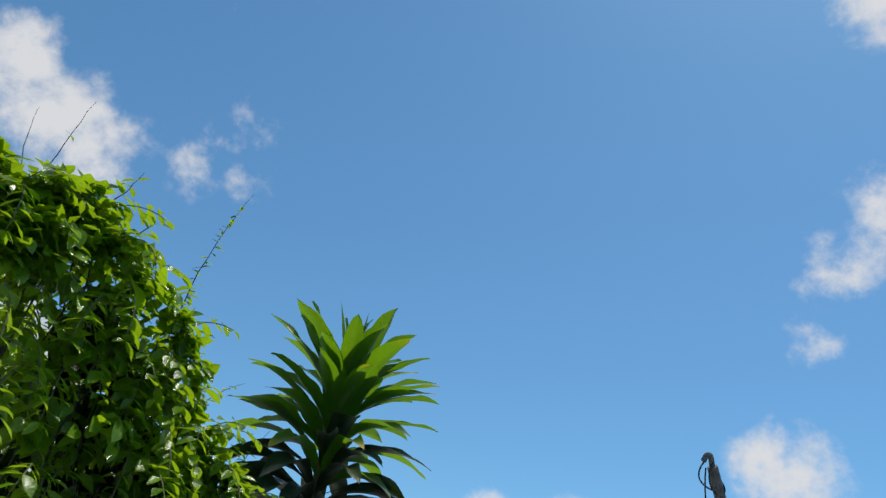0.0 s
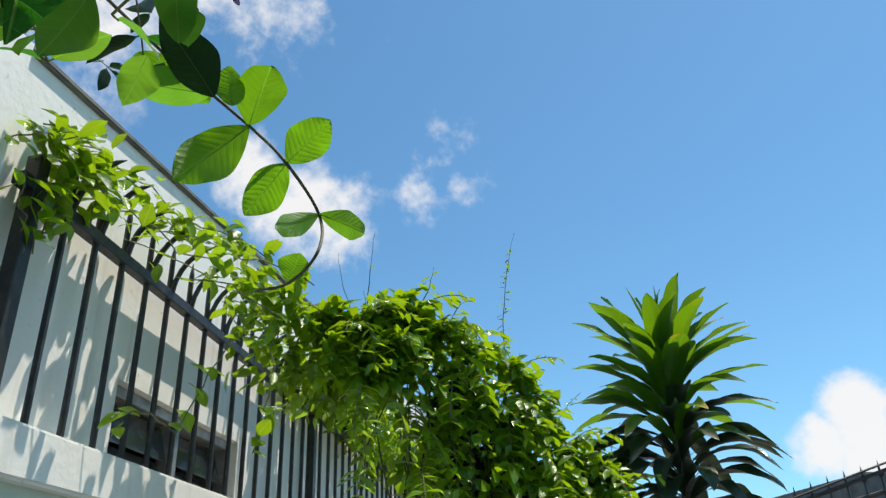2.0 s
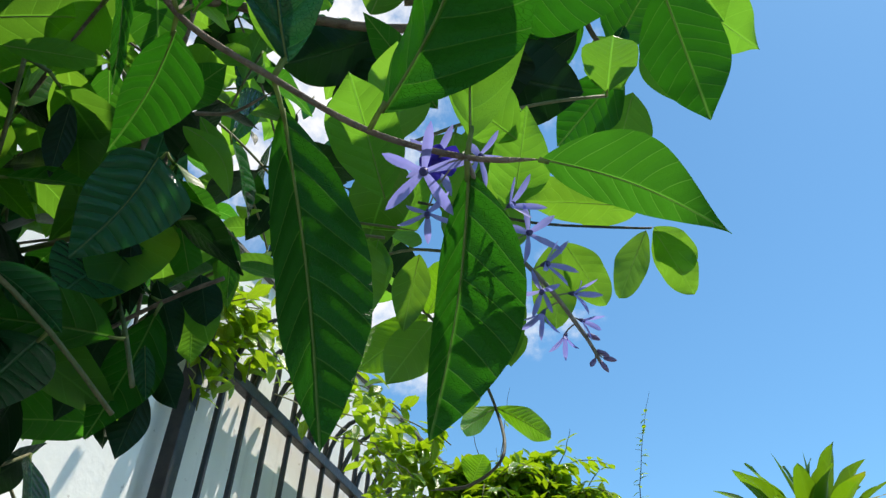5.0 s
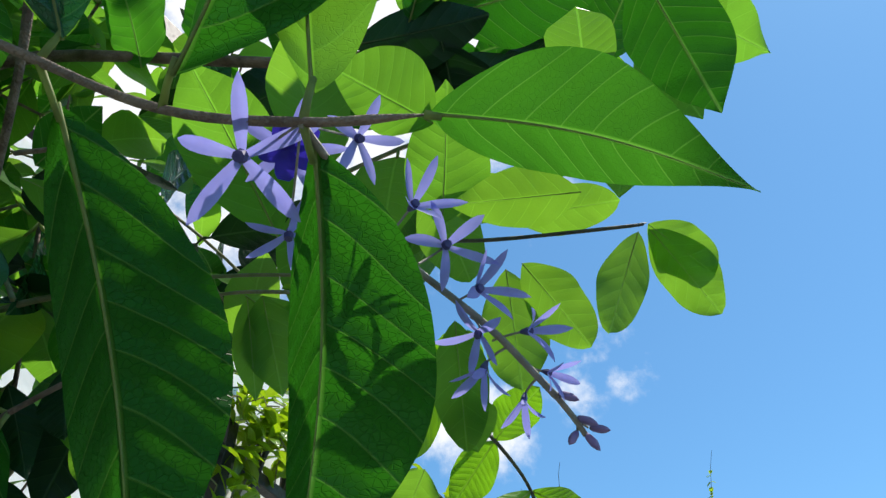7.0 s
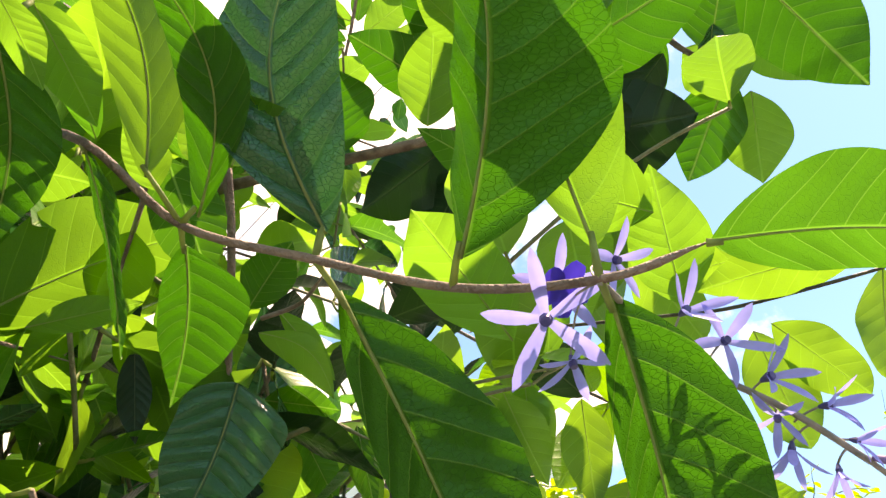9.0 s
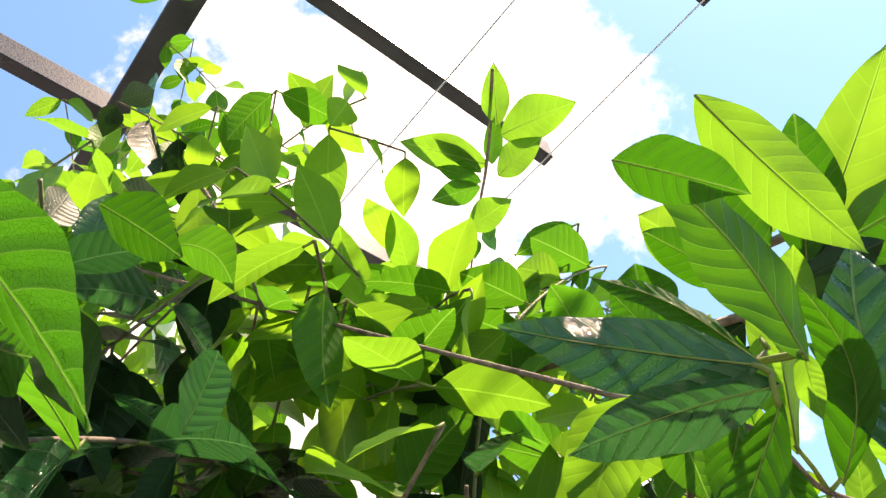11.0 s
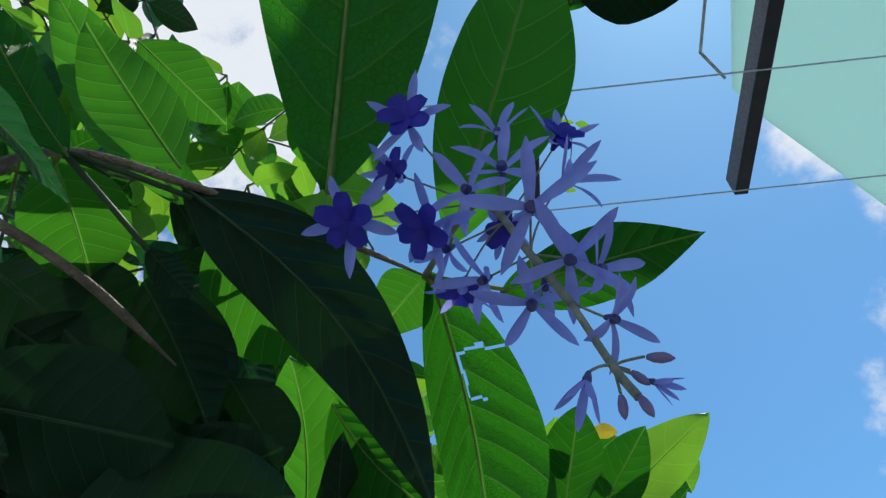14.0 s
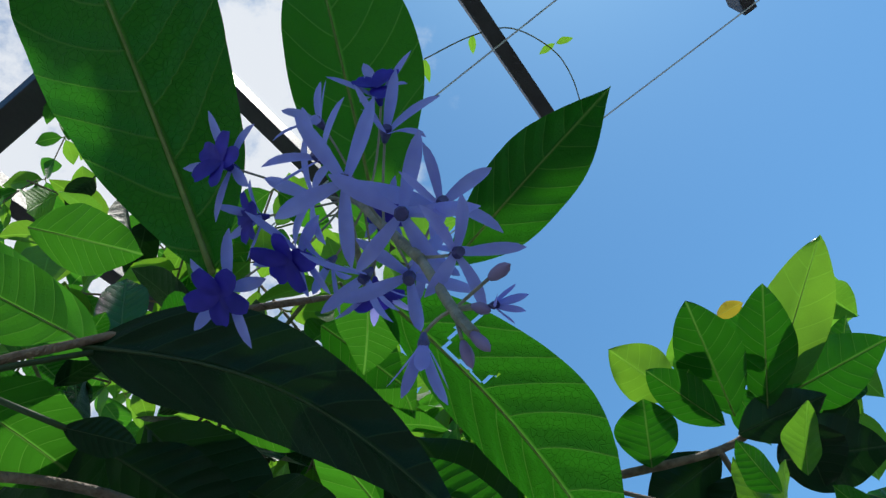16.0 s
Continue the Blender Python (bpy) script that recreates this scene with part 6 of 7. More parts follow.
leaf(branch, (-0.589, -0.197, 1.885), (-0.559, -0.162, 1.855), 0.0326, (-0.23, 0.68, 0.69), LEAF_SHADE, bend=0.14, fold=0.15, point=0.7, ruffle=0.012, wave=0.05, fat=0.5, skew=-0.02, sway=0.024, detail=HERO)
leaf(branch, (-0.596, -0.161, 1.930), (-0.562, -0.119, 1.876), 0.0458, (-0.05, 0.81, 0.58), LEAF_SHADE, stem=(-0.599, -0.147, 1.907), bend=0.14, fold=0.1, point=0.7, ruffle=0.012, wave=0.05)
leaf(branch, (-0.584, -0.228, 1.868), (-0.569, -0.214, 1.865), 0.0114, (-0.17, 0.73, 0.66), LEAF_SHADE, stem=(-0.617, -0.238, 1.896), bend=0.14, fold=0.15, point=0.7, ruffle=0.012, wave=0.05, fat=0.5, skew=-0.06, sway=0.0, detail=HERO)
leaf(branch, (-0.644, -0.182, 1.896), (-0.591, -0.174, 1.861), 0.0574, (0.22, 0.82, 0.52), LEAF_SHADE, bend=0.14, fold=0.12, fat=0.5, point=0.7, ruffle=0.012, wave=0.05)
leaf(branch, (-0.634, -0.168, 1.856), (-0.574, -0.163, 1.835), 0.0522, (0.14, 0.81, 0.57), LEAF_SHADE, bend=0.14, fold=0.12, fat=0.5, point=0.7, ruffle=0.012, wave=0.05)
leaf(branch, (-0.590, -0.140, 1.822), (-0.532, -0.164, 1.849), 0.0431, (-0.00, 0.75, 0.66), LEAF_SHADE, bend=0.14, fold=0.12, fat=0.5, point=0.7, ruffle=0.012, wave=0.05)
leaf(branch, (-0.619, -0.145, 1.821), (-0.568, -0.156, 1.828), 0.0388, (0.08, 0.77, 0.64), LEAF_SHADE, bend=0.14, fold=0.12, fat=0.5, point=0.7, ruffle=0.012, wave=0.05)
leaf(branch, (-0.633, -0.199, 1.827), (-0.566, -0.185, 1.830), 0.0457, (-0.18, 0.70, 0.69), LEAF_SHADE, bend=0.14, fold=0.12, fat=0.5, point=0.7, ruffle=0.012, wave=0.05)
leaf(branch, (-0.593, -0.171, 1.805), (-0.526, -0.166, 1.829), 0.0466, (-0.27, 0.73, 0.63), LEAF_SHADE, bend=0.14, fold=0.12, fat=0.5, point=0.7, ruffle=0.012, wave=0.05)
leaf(branch, (-0.674, -0.202, 1.853), (-0.636, -0.199, 1.865), 0.0385, (-0.28, 0.56, 0.78), LEAF_SHADE, bend=0.14, fold=0.12, fat=0.5, point=0.7, ruffle=0.012, wave=0.05)
leaf(branch, (-0.629, -0.178, 1.874), (-0.594, -0.162, 1.862), 0.0395, (-0.12, 0.75, 0.65), LEAF_SHADE, bend=0.14, fold=0.12, fat=0.5, point=0.7, ruffle=0.012, wave=0.05)
leaf(branch, (-0.664, -0.197, 1.811), (-0.605, -0.196, 1.813), 0.0338, (-0.02, 0.72, 0.69), LEAF_SHADE, bend=0.14, fold=0.12, fat=0.5, point=0.7, ruffle=0.012, wave=0.05)
leaf(branch, (-0.552, -0.151, 1.884), (-0.529, -0.126, 1.834), 0.0199, (-0.03, 0.90, 0.44), LEAF_SHADE, bend=0.14, fold=0.12, point=0.7, ruffle=0.012, wave=0.05, fat=0.5, skew=-0.02, sway=0.0, detail=HERO)
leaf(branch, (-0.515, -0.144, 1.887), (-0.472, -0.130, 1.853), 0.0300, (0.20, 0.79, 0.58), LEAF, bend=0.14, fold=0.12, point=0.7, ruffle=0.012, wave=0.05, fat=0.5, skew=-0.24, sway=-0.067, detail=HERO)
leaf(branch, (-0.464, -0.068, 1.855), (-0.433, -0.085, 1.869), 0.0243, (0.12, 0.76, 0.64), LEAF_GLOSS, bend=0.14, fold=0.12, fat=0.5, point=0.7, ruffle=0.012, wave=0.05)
leaf(branch, (-0.556, -0.160, 1.879), (-0.531, -0.149, 1.851), 0.0309, (0.22, 0.83, 0.51), LEAF_SHADE, bend=0.14, fold=0.12, fat=0.5, point=0.7, ruffle=0.012, wave=0.05)
leaf(branch, (-0.578, -0.158, 1.845), (-0.539, -0.149, 1.827), 0.0450, (0.09, 0.81, 0.57), LEAF_SHADE, bend=0.14, fold=0.12, fat=0.5, point=0.7, ruffle=0.012, wave=0.05)
leaf(branch, (-0.637, -0.157, 1.883), (-0.654, -0.164, 1.888), 0.0149, (-0.13, 0.80, 0.59), LEAF_YELLOW, bend=0.1, ruffle=0.012, wave=0.05)
part("stem", woody([(-0.545, 0.259, 2.091), (-0.441, 0.251, 2.100), (-0.242, 0.304, 2.102), (-0.172, 0.307, 2.127)], 0.0045), BARK, branch, "", True)
part("stem", woody([(-0.242, 0.304, 2.102), (-0.232, 0.342, 2.071)], 0.003), BARK, branch, "", True)
leaf(branch, (-0.172, 0.307, 2.127), (-0.029, 0.225, 2.248), 0.0769, (0.19, 0.90, 0.39), LEAF_ROUND, bend=0.14, fold=0.25, fat=0.48, point=0.8, ruffle=0.012, wave=0.05)
leaf(branch, (-0.176, 0.298, 2.121), (-0.129, 0.213, 2.203), 0.0626, (0.37, 0.74, 0.56), LEAF, bend=0.14, fold=0.25, fat=0.48, point=0.8, ruffle=0.012, wave=0.05)
leaf(branch, (-0.215, 0.284, 2.118), (-0.216, 0.194, 2.203), 0.0707, (0.32, 0.65, 0.69), LEAF, bend=0.14, fold=0.25, fat=0.48, point=0.8, ruffle=0.012, wave=0.05)
leaf(branch, (-0.231, 0.278, 2.109), (-0.283, 0.224, 2.164), 0.0465, (0.13, 0.64, 0.76), LEAF, bend=0.14, fold=0.25, fat=0.48, point=0.8, ruffle=0.012, wave=0.05)
leaf(branch, (-0.159, 0.304, 2.130), (-0.023, 0.294, 2.141), 0.0720, (0.02, 0.85, 0.53), LEAF, bend=0.14, fold=0.25, fat=0.48, point=0.8, ruffle=0.012, wave=0.05)
leaf(branch, (-0.239, 0.321, 2.190), (-0.283, 0.291, 2.264), 0.0660, (0.31, 0.80, 0.51), LEAF_ROUND, bend=0.14, fold=0.25, fat=0.48, point=0.8, ruffle=0.012, wave=0.05)
leaf(branch, (-0.319, 0.268, 2.090), (-0.301, 0.227, 2.136), 0.0623, (0.23, 0.77, 0.59), LEAF, bend=0.14, fold=0.25, fat=0.48, point=0.8, ruffle=0.012, wave=0.05)
leaf(branch, (-0.218, 0.298, 2.107), (-0.117, 0.298, 2.110), 0.0527, (-0.02, 0.84, 0.54), LEAF_SHADE, bend=0.14, fold=0.25, fat=0.48, point=0.8, ruffle=0.012, wave=0.05)
leaf(branch, (-0.188, 0.330, 2.082), (-0.075, 0.354, 2.066), 0.0819, (-0.09, 0.80, 0.60), LEAF_SHADE, bend=0.14, fold=0.25, fat=0.48, point=0.8, ruffle=0.012, wave=0.05)
leaf(branch, (-0.243, 0.308, 2.098), (-0.332, 0.315, 2.077), 0.0639, (-0.04, 0.89, 0.46), LEAF_SHADE, bend=0.14, fold=0.25, fat=0.48, point=0.8, ruffle=0.012, wave=0.05)
leaf(branch, (-0.365, 0.270, 2.087), (-0.373, 0.215, 2.144), 0.0566, (0.14, 0.70, 0.70), LEAF_MID, bend=0.14, fold=0.25, fat=0.48, point=0.8, ruffle=0.012, wave=0.05)
leaf(branch, (-0.156, 0.286, 2.246), (-0.122, 0.284, 2.249), 0.0198, (-0.00, 0.77, 0.63), LEAF_YELLOW, bend=0.14, fold=0.25, fat=0.48, point=0.8, ruffle=0.012, wave=0.05)
leaf(branch, (-0.249, 0.263, 2.160), (-0.213, 0.239, 2.180), 0.0360, (0.22, 0.80, 0.56), LEAF_MID, bend=0.14, fold=0.25, fat=0.48, point=0.8, ruffle=0.012, wave=0.05)
leaf(branch, (-0.154, 0.307, 2.102), (-0.154, 0.367, 2.054), 0.0702, (0.39, 0.58, 0.72), LEAF_SHADE, bend=0.14, fold=0.25, fat=0.48, point=0.8, ruffle=0.012, wave=0.05)
leaf(branch, (-0.440, 0.260, 2.106), (-0.425, 0.237, 2.150), 0.0462, (0.02, 0.89, 0.45), LEAF_MID, bend=0.14, fold=0.25, fat=0.48, point=0.8, ruffle=0.012, wave=0.05)
leaf(branch, (-0.236, 0.310, 2.071), (-0.289, 0.343, 2.043), 0.0513, (0.27, 0.84, 0.47), LEAF_SHADE, bend=0.14, fold=0.25, fat=0.48, point=0.8, ruffle=0.012, wave=0.05)
leaf(branch, (-0.079, 0.329, 2.112), (-0.132, 0.350, 2.093), 0.0360, (0.21, 0.89, 0.42), LEAF_SHADE, bend=0.14, fold=0.25, fat=0.48, point=0.8, ruffle=0.012, wave=0.05)
raceme = part("raceme", tube(smooth_line([(-0.4913, -0.2070, 1.9023), (-0.4857, -0.2547, 1.8864), (-0.4786, -0.2712, 1.8430), (-0.4742, -0.2785, 1.8172)]), 0.0012, 6), STALK, branch, "pale drooping stalk crowded with lilac flowers", True)
part("raceme_tip", tube(smooth_line([(-0.4742, -0.2785, 1.8172), (-0.4731, -0.2867, 1.7908), (-0.4721, -0.2909, 1.7795)]), 0.001, 6), STALK, raceme, "", True)
flower(raceme, (-0.5247, -0.2493, 1.8729), (-0.47, -0.42, -0.78), 0.0177, 100, 0.9, 1, (-0.4857, -0.2547, 1.8864))
flower(raceme, (-0.5124, -0.2727, 1.8951), (-0.51, -0.80, -0.31), 0.0171, 70, 0.9, 1, (-0.4857, -0.2547, 1.8864))
flower(raceme, (-0.5020, -0.2567, 1.8668), (-0.70, -0.20, -0.69), 0.0177, 40, 0.85, 1, (-0.4857, -0.2547, 1.8864))
flower(raceme, (-0.5108, -0.2536, 1.8955), (-0.83, -0.41, -0.38), 0.0150, 10, 0.6, 1, (-0.4857, -0.2547, 1.8864))
flower(raceme, (-0.4863, -0.2376, 1.8669), (-0.19, 0.25, -0.95), 0.0155, 30, 0.5, 1, (-0.4816, -0.2636, 1.8662))
flower(raceme, (-0.4847, -0.2764, 1.8938), (-0.34, -0.94, 0.04), 0.0155, 55, 0.5, 0, (-0.4816, -0.2636, 1.8662))
flower(raceme, (-0.4670, -0.2790, 1.8907), (0.08, -1.00, -0.03), 0.0150, 20, 0.5, 1, (-0.4816, -0.2636, 1.8662))
flower(raceme, (-0.4760, -0.2485, 1.8853), (0.05, -0.24, -0.97), 0.0139, 0, 0.6, 1, (-0.4816, -0.2636, 1.8662))
flower(raceme, (-0.4929, -0.2678, 1.8727), (-0.79, -0.54, -0.29), 0.0177, 35, 0.75, 0, (-0.4816, -0.2636, 1.8662))
flower(raceme, (-0.4832, -0.2853, 1.8445), (-0.29, -0.65, -0.70), 0.0198, 92, 1, 0, (-0.4786, -0.2712, 1.8430))
flower(raceme, (-0.4744, -0.2824, 1.8293), (-0.02, -0.56, -0.83), 0.0177, 60, 0.95, 0, (-0.4786, -0.2712, 1.8430))
flower(raceme, (-0.4771, -0.2636, 1.8324), (-0.23, -0.25, -0.94), 0.0177, 75, 0.95, 0, (-0.4786, -0.2712, 1.8430))
flower(raceme, (-0.4682, -0.2835, 1.8089), (0.44, -0.58, -0.69), 0.0134, 15, 0.7, 0, (-0.4746, -0.2774, 1.8203))
flower(raceme, (-0.4660, -0.2806, 1.8294), (0.40, -0.82, -0.41), 0.0150, 30, 0.55, 0, (-0.4746, -0.2774, 1.8203))
flower(raceme, (-0.4870, -0.2802, 1.8676), (-0.42, -0.91, -0.09), 0.0177, 10, 0.6, 0, (-0.4816, -0.2636, 1.8662))
flower(raceme, (-0.4865, -0.2570, 1.8470), (-0.72, -0.03, -0.69), 0.0166, 50, 0.6, 0, (-0.4786, -0.2712, 1.8430))
flower(raceme, (-0.4702, -0.2821, 1.8642), (0.36, -0.91, -0.20), 0.0161, 80, 0.45, 0, (-0.4786, -0.2712, 1.8430))
flower(raceme, (-0.4709, -0.2612, 1.8443), (0.04, 0.14, -0.99), 0.0139, 20, 0.5, 0, (-0.4746, -0.2774, 1.8203))
flower(raceme, (-0.4949, -0.2517, 1.8648), (-0.76, 0.06, -0.65), 0.0150, 64, 0.55, 0, (-0.4816, -0.2636, 1.8662))
flower(raceme, (-0.4796, -0.2870, 1.7864), (-0.32, 0.14, -0.94), 0.0112, 30, 0.3, 0, (-0.4731, -0.2867, 1.7908))
flower(raceme, (-0.4652, -0.2882, 1.7935), (0.46, -0.68, -0.57), 0.0066, 0, 0.15, 2, (-0.4731, -0.2867, 1.7908))
flower(raceme, (-0.4740, -0.2881, 1.7817), (-0.05, 0.06, -1.00), 0.0056, 0, 0.1, 2, (-0.4731, -0.2867, 1.7908))
flower(raceme, (-0.4724, -0.2918, 1.7789), (0.22, -0.14, -0.97), 0.0055, 0, 0.1, 2, (-0.4731, -0.2867, 1.7908))
flower(raceme, (-0.4674, -0.2899, 1.7851), (0.49, -0.51, -0.70), 0.0075, 40, 0.25, 0, (-0.4731, -0.2867, 1.7908))
flower(raceme, (-0.4700, -0.2882, 1.7884), (0.34, -0.37, -0.86), 0.0054, 0, 0.1, 2, (-0.4731, -0.2867, 1.7908))
# ---- tendril on the pergola wires ----
tendril = thing("vine_tendril", "thin green tendril with small leaves looped over the pergola wires", "climbing plant", at=(-0.25, 0.35, 3.285))
part("shoot", tube(smooth_line([(-0.246, 0.345, 3.3), (-0.129, 0.331, 3.3), (-0.032, 0.346, 3.3), (0.055, 0.430, 3.3), (0.092, 0.514, 3.298), (0.105, 0.610, 3.29)]), 0.0016, 6), GREENBARK, tendril, "", True)
leaf(tendril, (-0.125, 0.329, 3.300), (-0.135, 0.370, 3.290), 0.018, (0.1, 0.1, 1), LEAF_ROUND, bend=0.2)
leaf(tendril, (0.068, 0.420, 3.300), (0.110, 0.420, 3.295), 0.018, (0.1, 0.1, 1), LEAF_ROUND, bend=0.2)
leaf(tendril, (0.065, 0.420, 3.300), (0.020, 0.430, 3.295), 0.018, (0.1, 0.1, 1), LEAF_ROUND, bend=0.2)
leaf(tendril, (0.105, 0.610, 3.290), (0.140, 0.600, 3.285), 0.018, (0.1, 0.1, 1), LEAF_ROUND, bend=0.2)
leaf(tendril, (-0.246, 0.345, 3.300), (-0.250, 0.400, 3.290), 0.018, (0.1, 0.1, 1), LEAF_ROUND, bend=0.2)
leaf(tendril, (0.105, 0.610, 3.290), (0.070, 0.620, 3.285), 0.018, (0.1, 0.1, 1), LEAF_ROUND, bend=0.2)
# ---- leafy side shoots ----
spray(vine, (-0.916, 0.129, 3.173), (-0.77, 0.62, -0.13), 0.207, 5, 3100, LIGHTER, (0, 3))
spray(vine, (-0.949, 0.099, 3.134), (0.32, 0.91, -0.27), 0.159, 4, 3137, LIGHTER, ())
spray(vine, (-1.112, 0.047, 2.986), (-0.52, 0.81, -0.29), 0.209, 5, 3174, LIGHTER, (2, 5))
spray(vine, (-1.140, 0.191, 3.128), (-0.80, 0.47, -0.37), 0.142, 4, 3211, LIGHTER, (1,))
spray(vine, (-1.056, 0.092, 2.692), (0.67, 0.57, -0.47), 0.101, 4, 3248, LIGHTER, (0,))
spray(vine, (-0.933, 0.242, 2.698), (-0.97, 0.18, -0.13), 0.110, 4, 3285, LIGHTER, ())
spray(vine, (-0.739, 0.198, 2.473), (-0.92, 0.31, -0.23), 0.089, 4, 3322, LIGHTER, (1,))
spray(vine, (-0.912, 0.150, 2.387), (-0.98, 0.15, -0.10), 0.081, 5, 3359, LIGHTER, ())
spray(vine, (-0.484, 0.177, 1.952), (-0.97, -0.06, -0.25), 0.186, 6, 2383, LIGHTER, ())
spray(vine, (-0.481, 0.334, 2.256), (-0.26, -0.39, -0.88), 0.177, 5, 4265, LIGHTER, ())
spray(vine, (-0.362, 0.040, 1.804), (-0.85, 0.17, -0.50), 0.199, 6, 1250, LIGHTER, (1,))
spray(vine, (-0.303, 0.105, 1.917), (-0.81, 0.54, -0.22), 0.115, 4, 7286, LIGHTER, (1, 2))
spray(vine, (-0.614, 0.394, 2.045), (0.90, -0.32, -0.29), 0.185, 6, 4060, LIGHTER, ())
spray(vine, (-0.532, 0.193, 1.843), (-0.68, -0.34, -0.66), 0.218, 6, 5782, LIGHTER, ())
spray(vine, (-0.468, 0.138, 1.831), (0.64, -0.61, -0.48), 0.208, 4, 1408, LIGHTER, (6, 7))
spray(vine, (-0.716, 0.236, 2.303), (-0.78, 0.00, -0.62), 0.237, 7, 9848, LIGHTER, ())
spray(vine, (-0.446, 0.193, 1.944), (-0.81, 0.25, -0.54), 0.139, 5, 7434, LIGHTER, ())
spray(vine, (-0.476, 0.315, 2.250), (-0.61, -0.21, -0.76), 0.197, 6, 6590, LIGHTER, ())
spray(vine, (-0.453, 0.229, 1.898), (-0.42, 0.84, -0.34), 0.199, 6, 5065, LIGHTER, ())
spray(vine, (-0.415, 0.131, 1.956), (0.75, 0.34, -0.56), 0.215, 4, 9191, LIGHTER, (1, 3, 4, 6, 7))
spray(vine, (-0.592, 0.556, 1.938), (-0.67, 0.34, -0.66), 0.211, 6, 5620, LIGHTER, (4,))
spray(vine, (-0.489, 0.397, 1.850), (0.97, 0.11, 0.21), 0.16, 3, 1795, LIGHTER, (2, 5))
spray(vine, (-0.624, 0.276, 2.248), (0.48, -0.84, -0.27), 0.136, 5, 2858, LIGHTER, ())
spray(vine, (-0.776, 0.430, 2.074), (-0.27, 0.52, -0.81), 0.167, 5, 8871, LIGHTER, ())
spray(vine, (-0.420, 0.117, 1.883), (-0.69, 0.71, 0.12), 0.222, 6, 3205, LIGHTER, ())
spray(vine, (-0.505, 0.300, 2.061), (-0.60, 0.73, 0.33), 0.148, 5, 2384, LIGHTER, ())
spray(vine, (-0.355, 0.128, 1.781), (-0.49, 0.83, -0.28), 0.195, 6, 4572, LIGHTER, (0, 8))
spray(vine, (-0.406, 0.044, 1.903), (-0.77, 0.20, -0.61), 0.197, 6, 1674, LIGHTER, (0,))
spray(vine, (-0.352, 0.241, 1.902), (-0.14, 0.50, -0.86), 0.183, 5, 4656, LIGHTER, (4, 7, 8))
spray(vine, (-0.403, 0.179, 1.829), (0.43, -0.63, 0.65), 0.152, 3, 4355, LIGHTER, (2, 4, 5))
spray(vine, (-0.492, 0.197, 2.062), (0.75, -0.61, -0.26), 0.141, 4, 5853, LIGHTER, (5, 7))
spray(vine, (-0.413, 0.447, 1.985), (-0.90, -0.43, -0.04), 0.166, 5, 1652, LIGHTER, ())
spray(vine, (-0.063, 0.303, 2.003), (-0.90, -0.29, -0.32), 0.157, 5, 1259, LIGHTER, (0, 2, 3, 7))
spray(vine, (-0.438, 0.432, 2.161), (0.62, -0.78, -0.06), 0.181, 4, 2701, LIGHTER, (7,))
spray(vine, (-0.264, 0.429, 1.946), (0.70, -0.70, -0.17), 0.112, 4, 3089, LIGHTER, (0, 2, 5, 6))
spray(vine, (-0.526, 0.368, 2.122), (-0.82, 0.15, -0.55), 0.154, 5, 6722, LIGHTER, ())
spray(vine, (-0.810, 0.185, 2.210), (-0.56, -0.71, 0.42), 0.151, 5, 5155, LIGHTER, ())
spray(vine, (-0.725, 0.529, 2.233), (0.86, -0.36, -0.36), 0.2, 6, 4048, LIGHTER, ())
spray(vine, (-0.997, 0.574, 2.278), (0.85, -0.07, -0.52), 0.125, 4, 6552, LIGHTER, ())
spray(vine, (-0.458, -0.003, 2.040), (-0.44, 0.88, 0.17), 0.113, 4, 7676, LIGHTER, (0,))
spray(vine, (-0.745, 0.059, 2.493), (0.14, 0.99, 0.05), 0.22, 6, 3053, LIGHTER, (7,))
spray(vine, (-0.901, 0.358, 2.428), (0.10, 0.42, -0.90), 0.193, 6, 423, LIGHTER, ())
spray(vine, (-0.602, 0.415, 2.354), (-0.28, -0.49, -0.83), 0.103, 4, 3425, LIGHTER, ())
spray(vine, (-0.506, 0.315, 2.220), (0.75, -0.52, -0.41), 0.198, 5, 1094, LIGHTER, (3, 9))
spray(vine, (-1.084, 0.332, 2.399), (-0.71, 0.52, -0.47), 0.108, 4, 1591, LIGHTER, ())
spray(vine, (-0.554, 0.283, 1.990), (-0.82, 0.33, -0.48), 0.112, 4, 3322, LIGHTER, ())
spray(vine, (-0.642, 0.741, 2.191), (-0.87, 0.48, 0.05), 0.153, 5, 5080, LIGHTER, (0,))
spray(vine, (-0.440, 0.632, 2.082), (0.16, -0.97, 0.19), 0.168, 5, 7069, LIGHTER, ())
spray(vine, (-0.450, 0.288, 2.185), (0.58, -0.34, -0.74), 0.177, 3, 5787, LIGHTER, (3, 5))
spray(vine, (-0.479, 0.262, 2.276), (-0.74, 0.13, -0.66), 0.138, 5, 963, LIGHTER, ())
spray(vine, (-0.419, 0.346, 2.288), (0.81, 0.06, -0.59), 0.11, 3, 7851, DARKER, (4, 5))
spray(vine, (-0.842, 0.218, 2.338), (0.69, -0.18, -0.70), 0.191, 6, 2362, LIGHTER, ())
spray(vine, (-0.802, 0.038, 2.398), (-0.76, 0.52, -0.39), 0.144, 5, 8615, LIGHTER, ())
spray(vine, (-0.523, 0.111, 1.939), (0.95, 0.20, -0.23), 0.209, 5, 563, LIGHTER, (1, 2, 4, 7, 8))
spray(vine, (-0.661, 0.284, 2.670), (-0.92, -0.39, -0.08), 0.106, 4, 18, LIGHTER, (0,))
spray(vine, (-0.589, -0.003, 2.217), (0.38, 0.33, -0.86), 0.137, 5, 8016, LIGHTER, ())
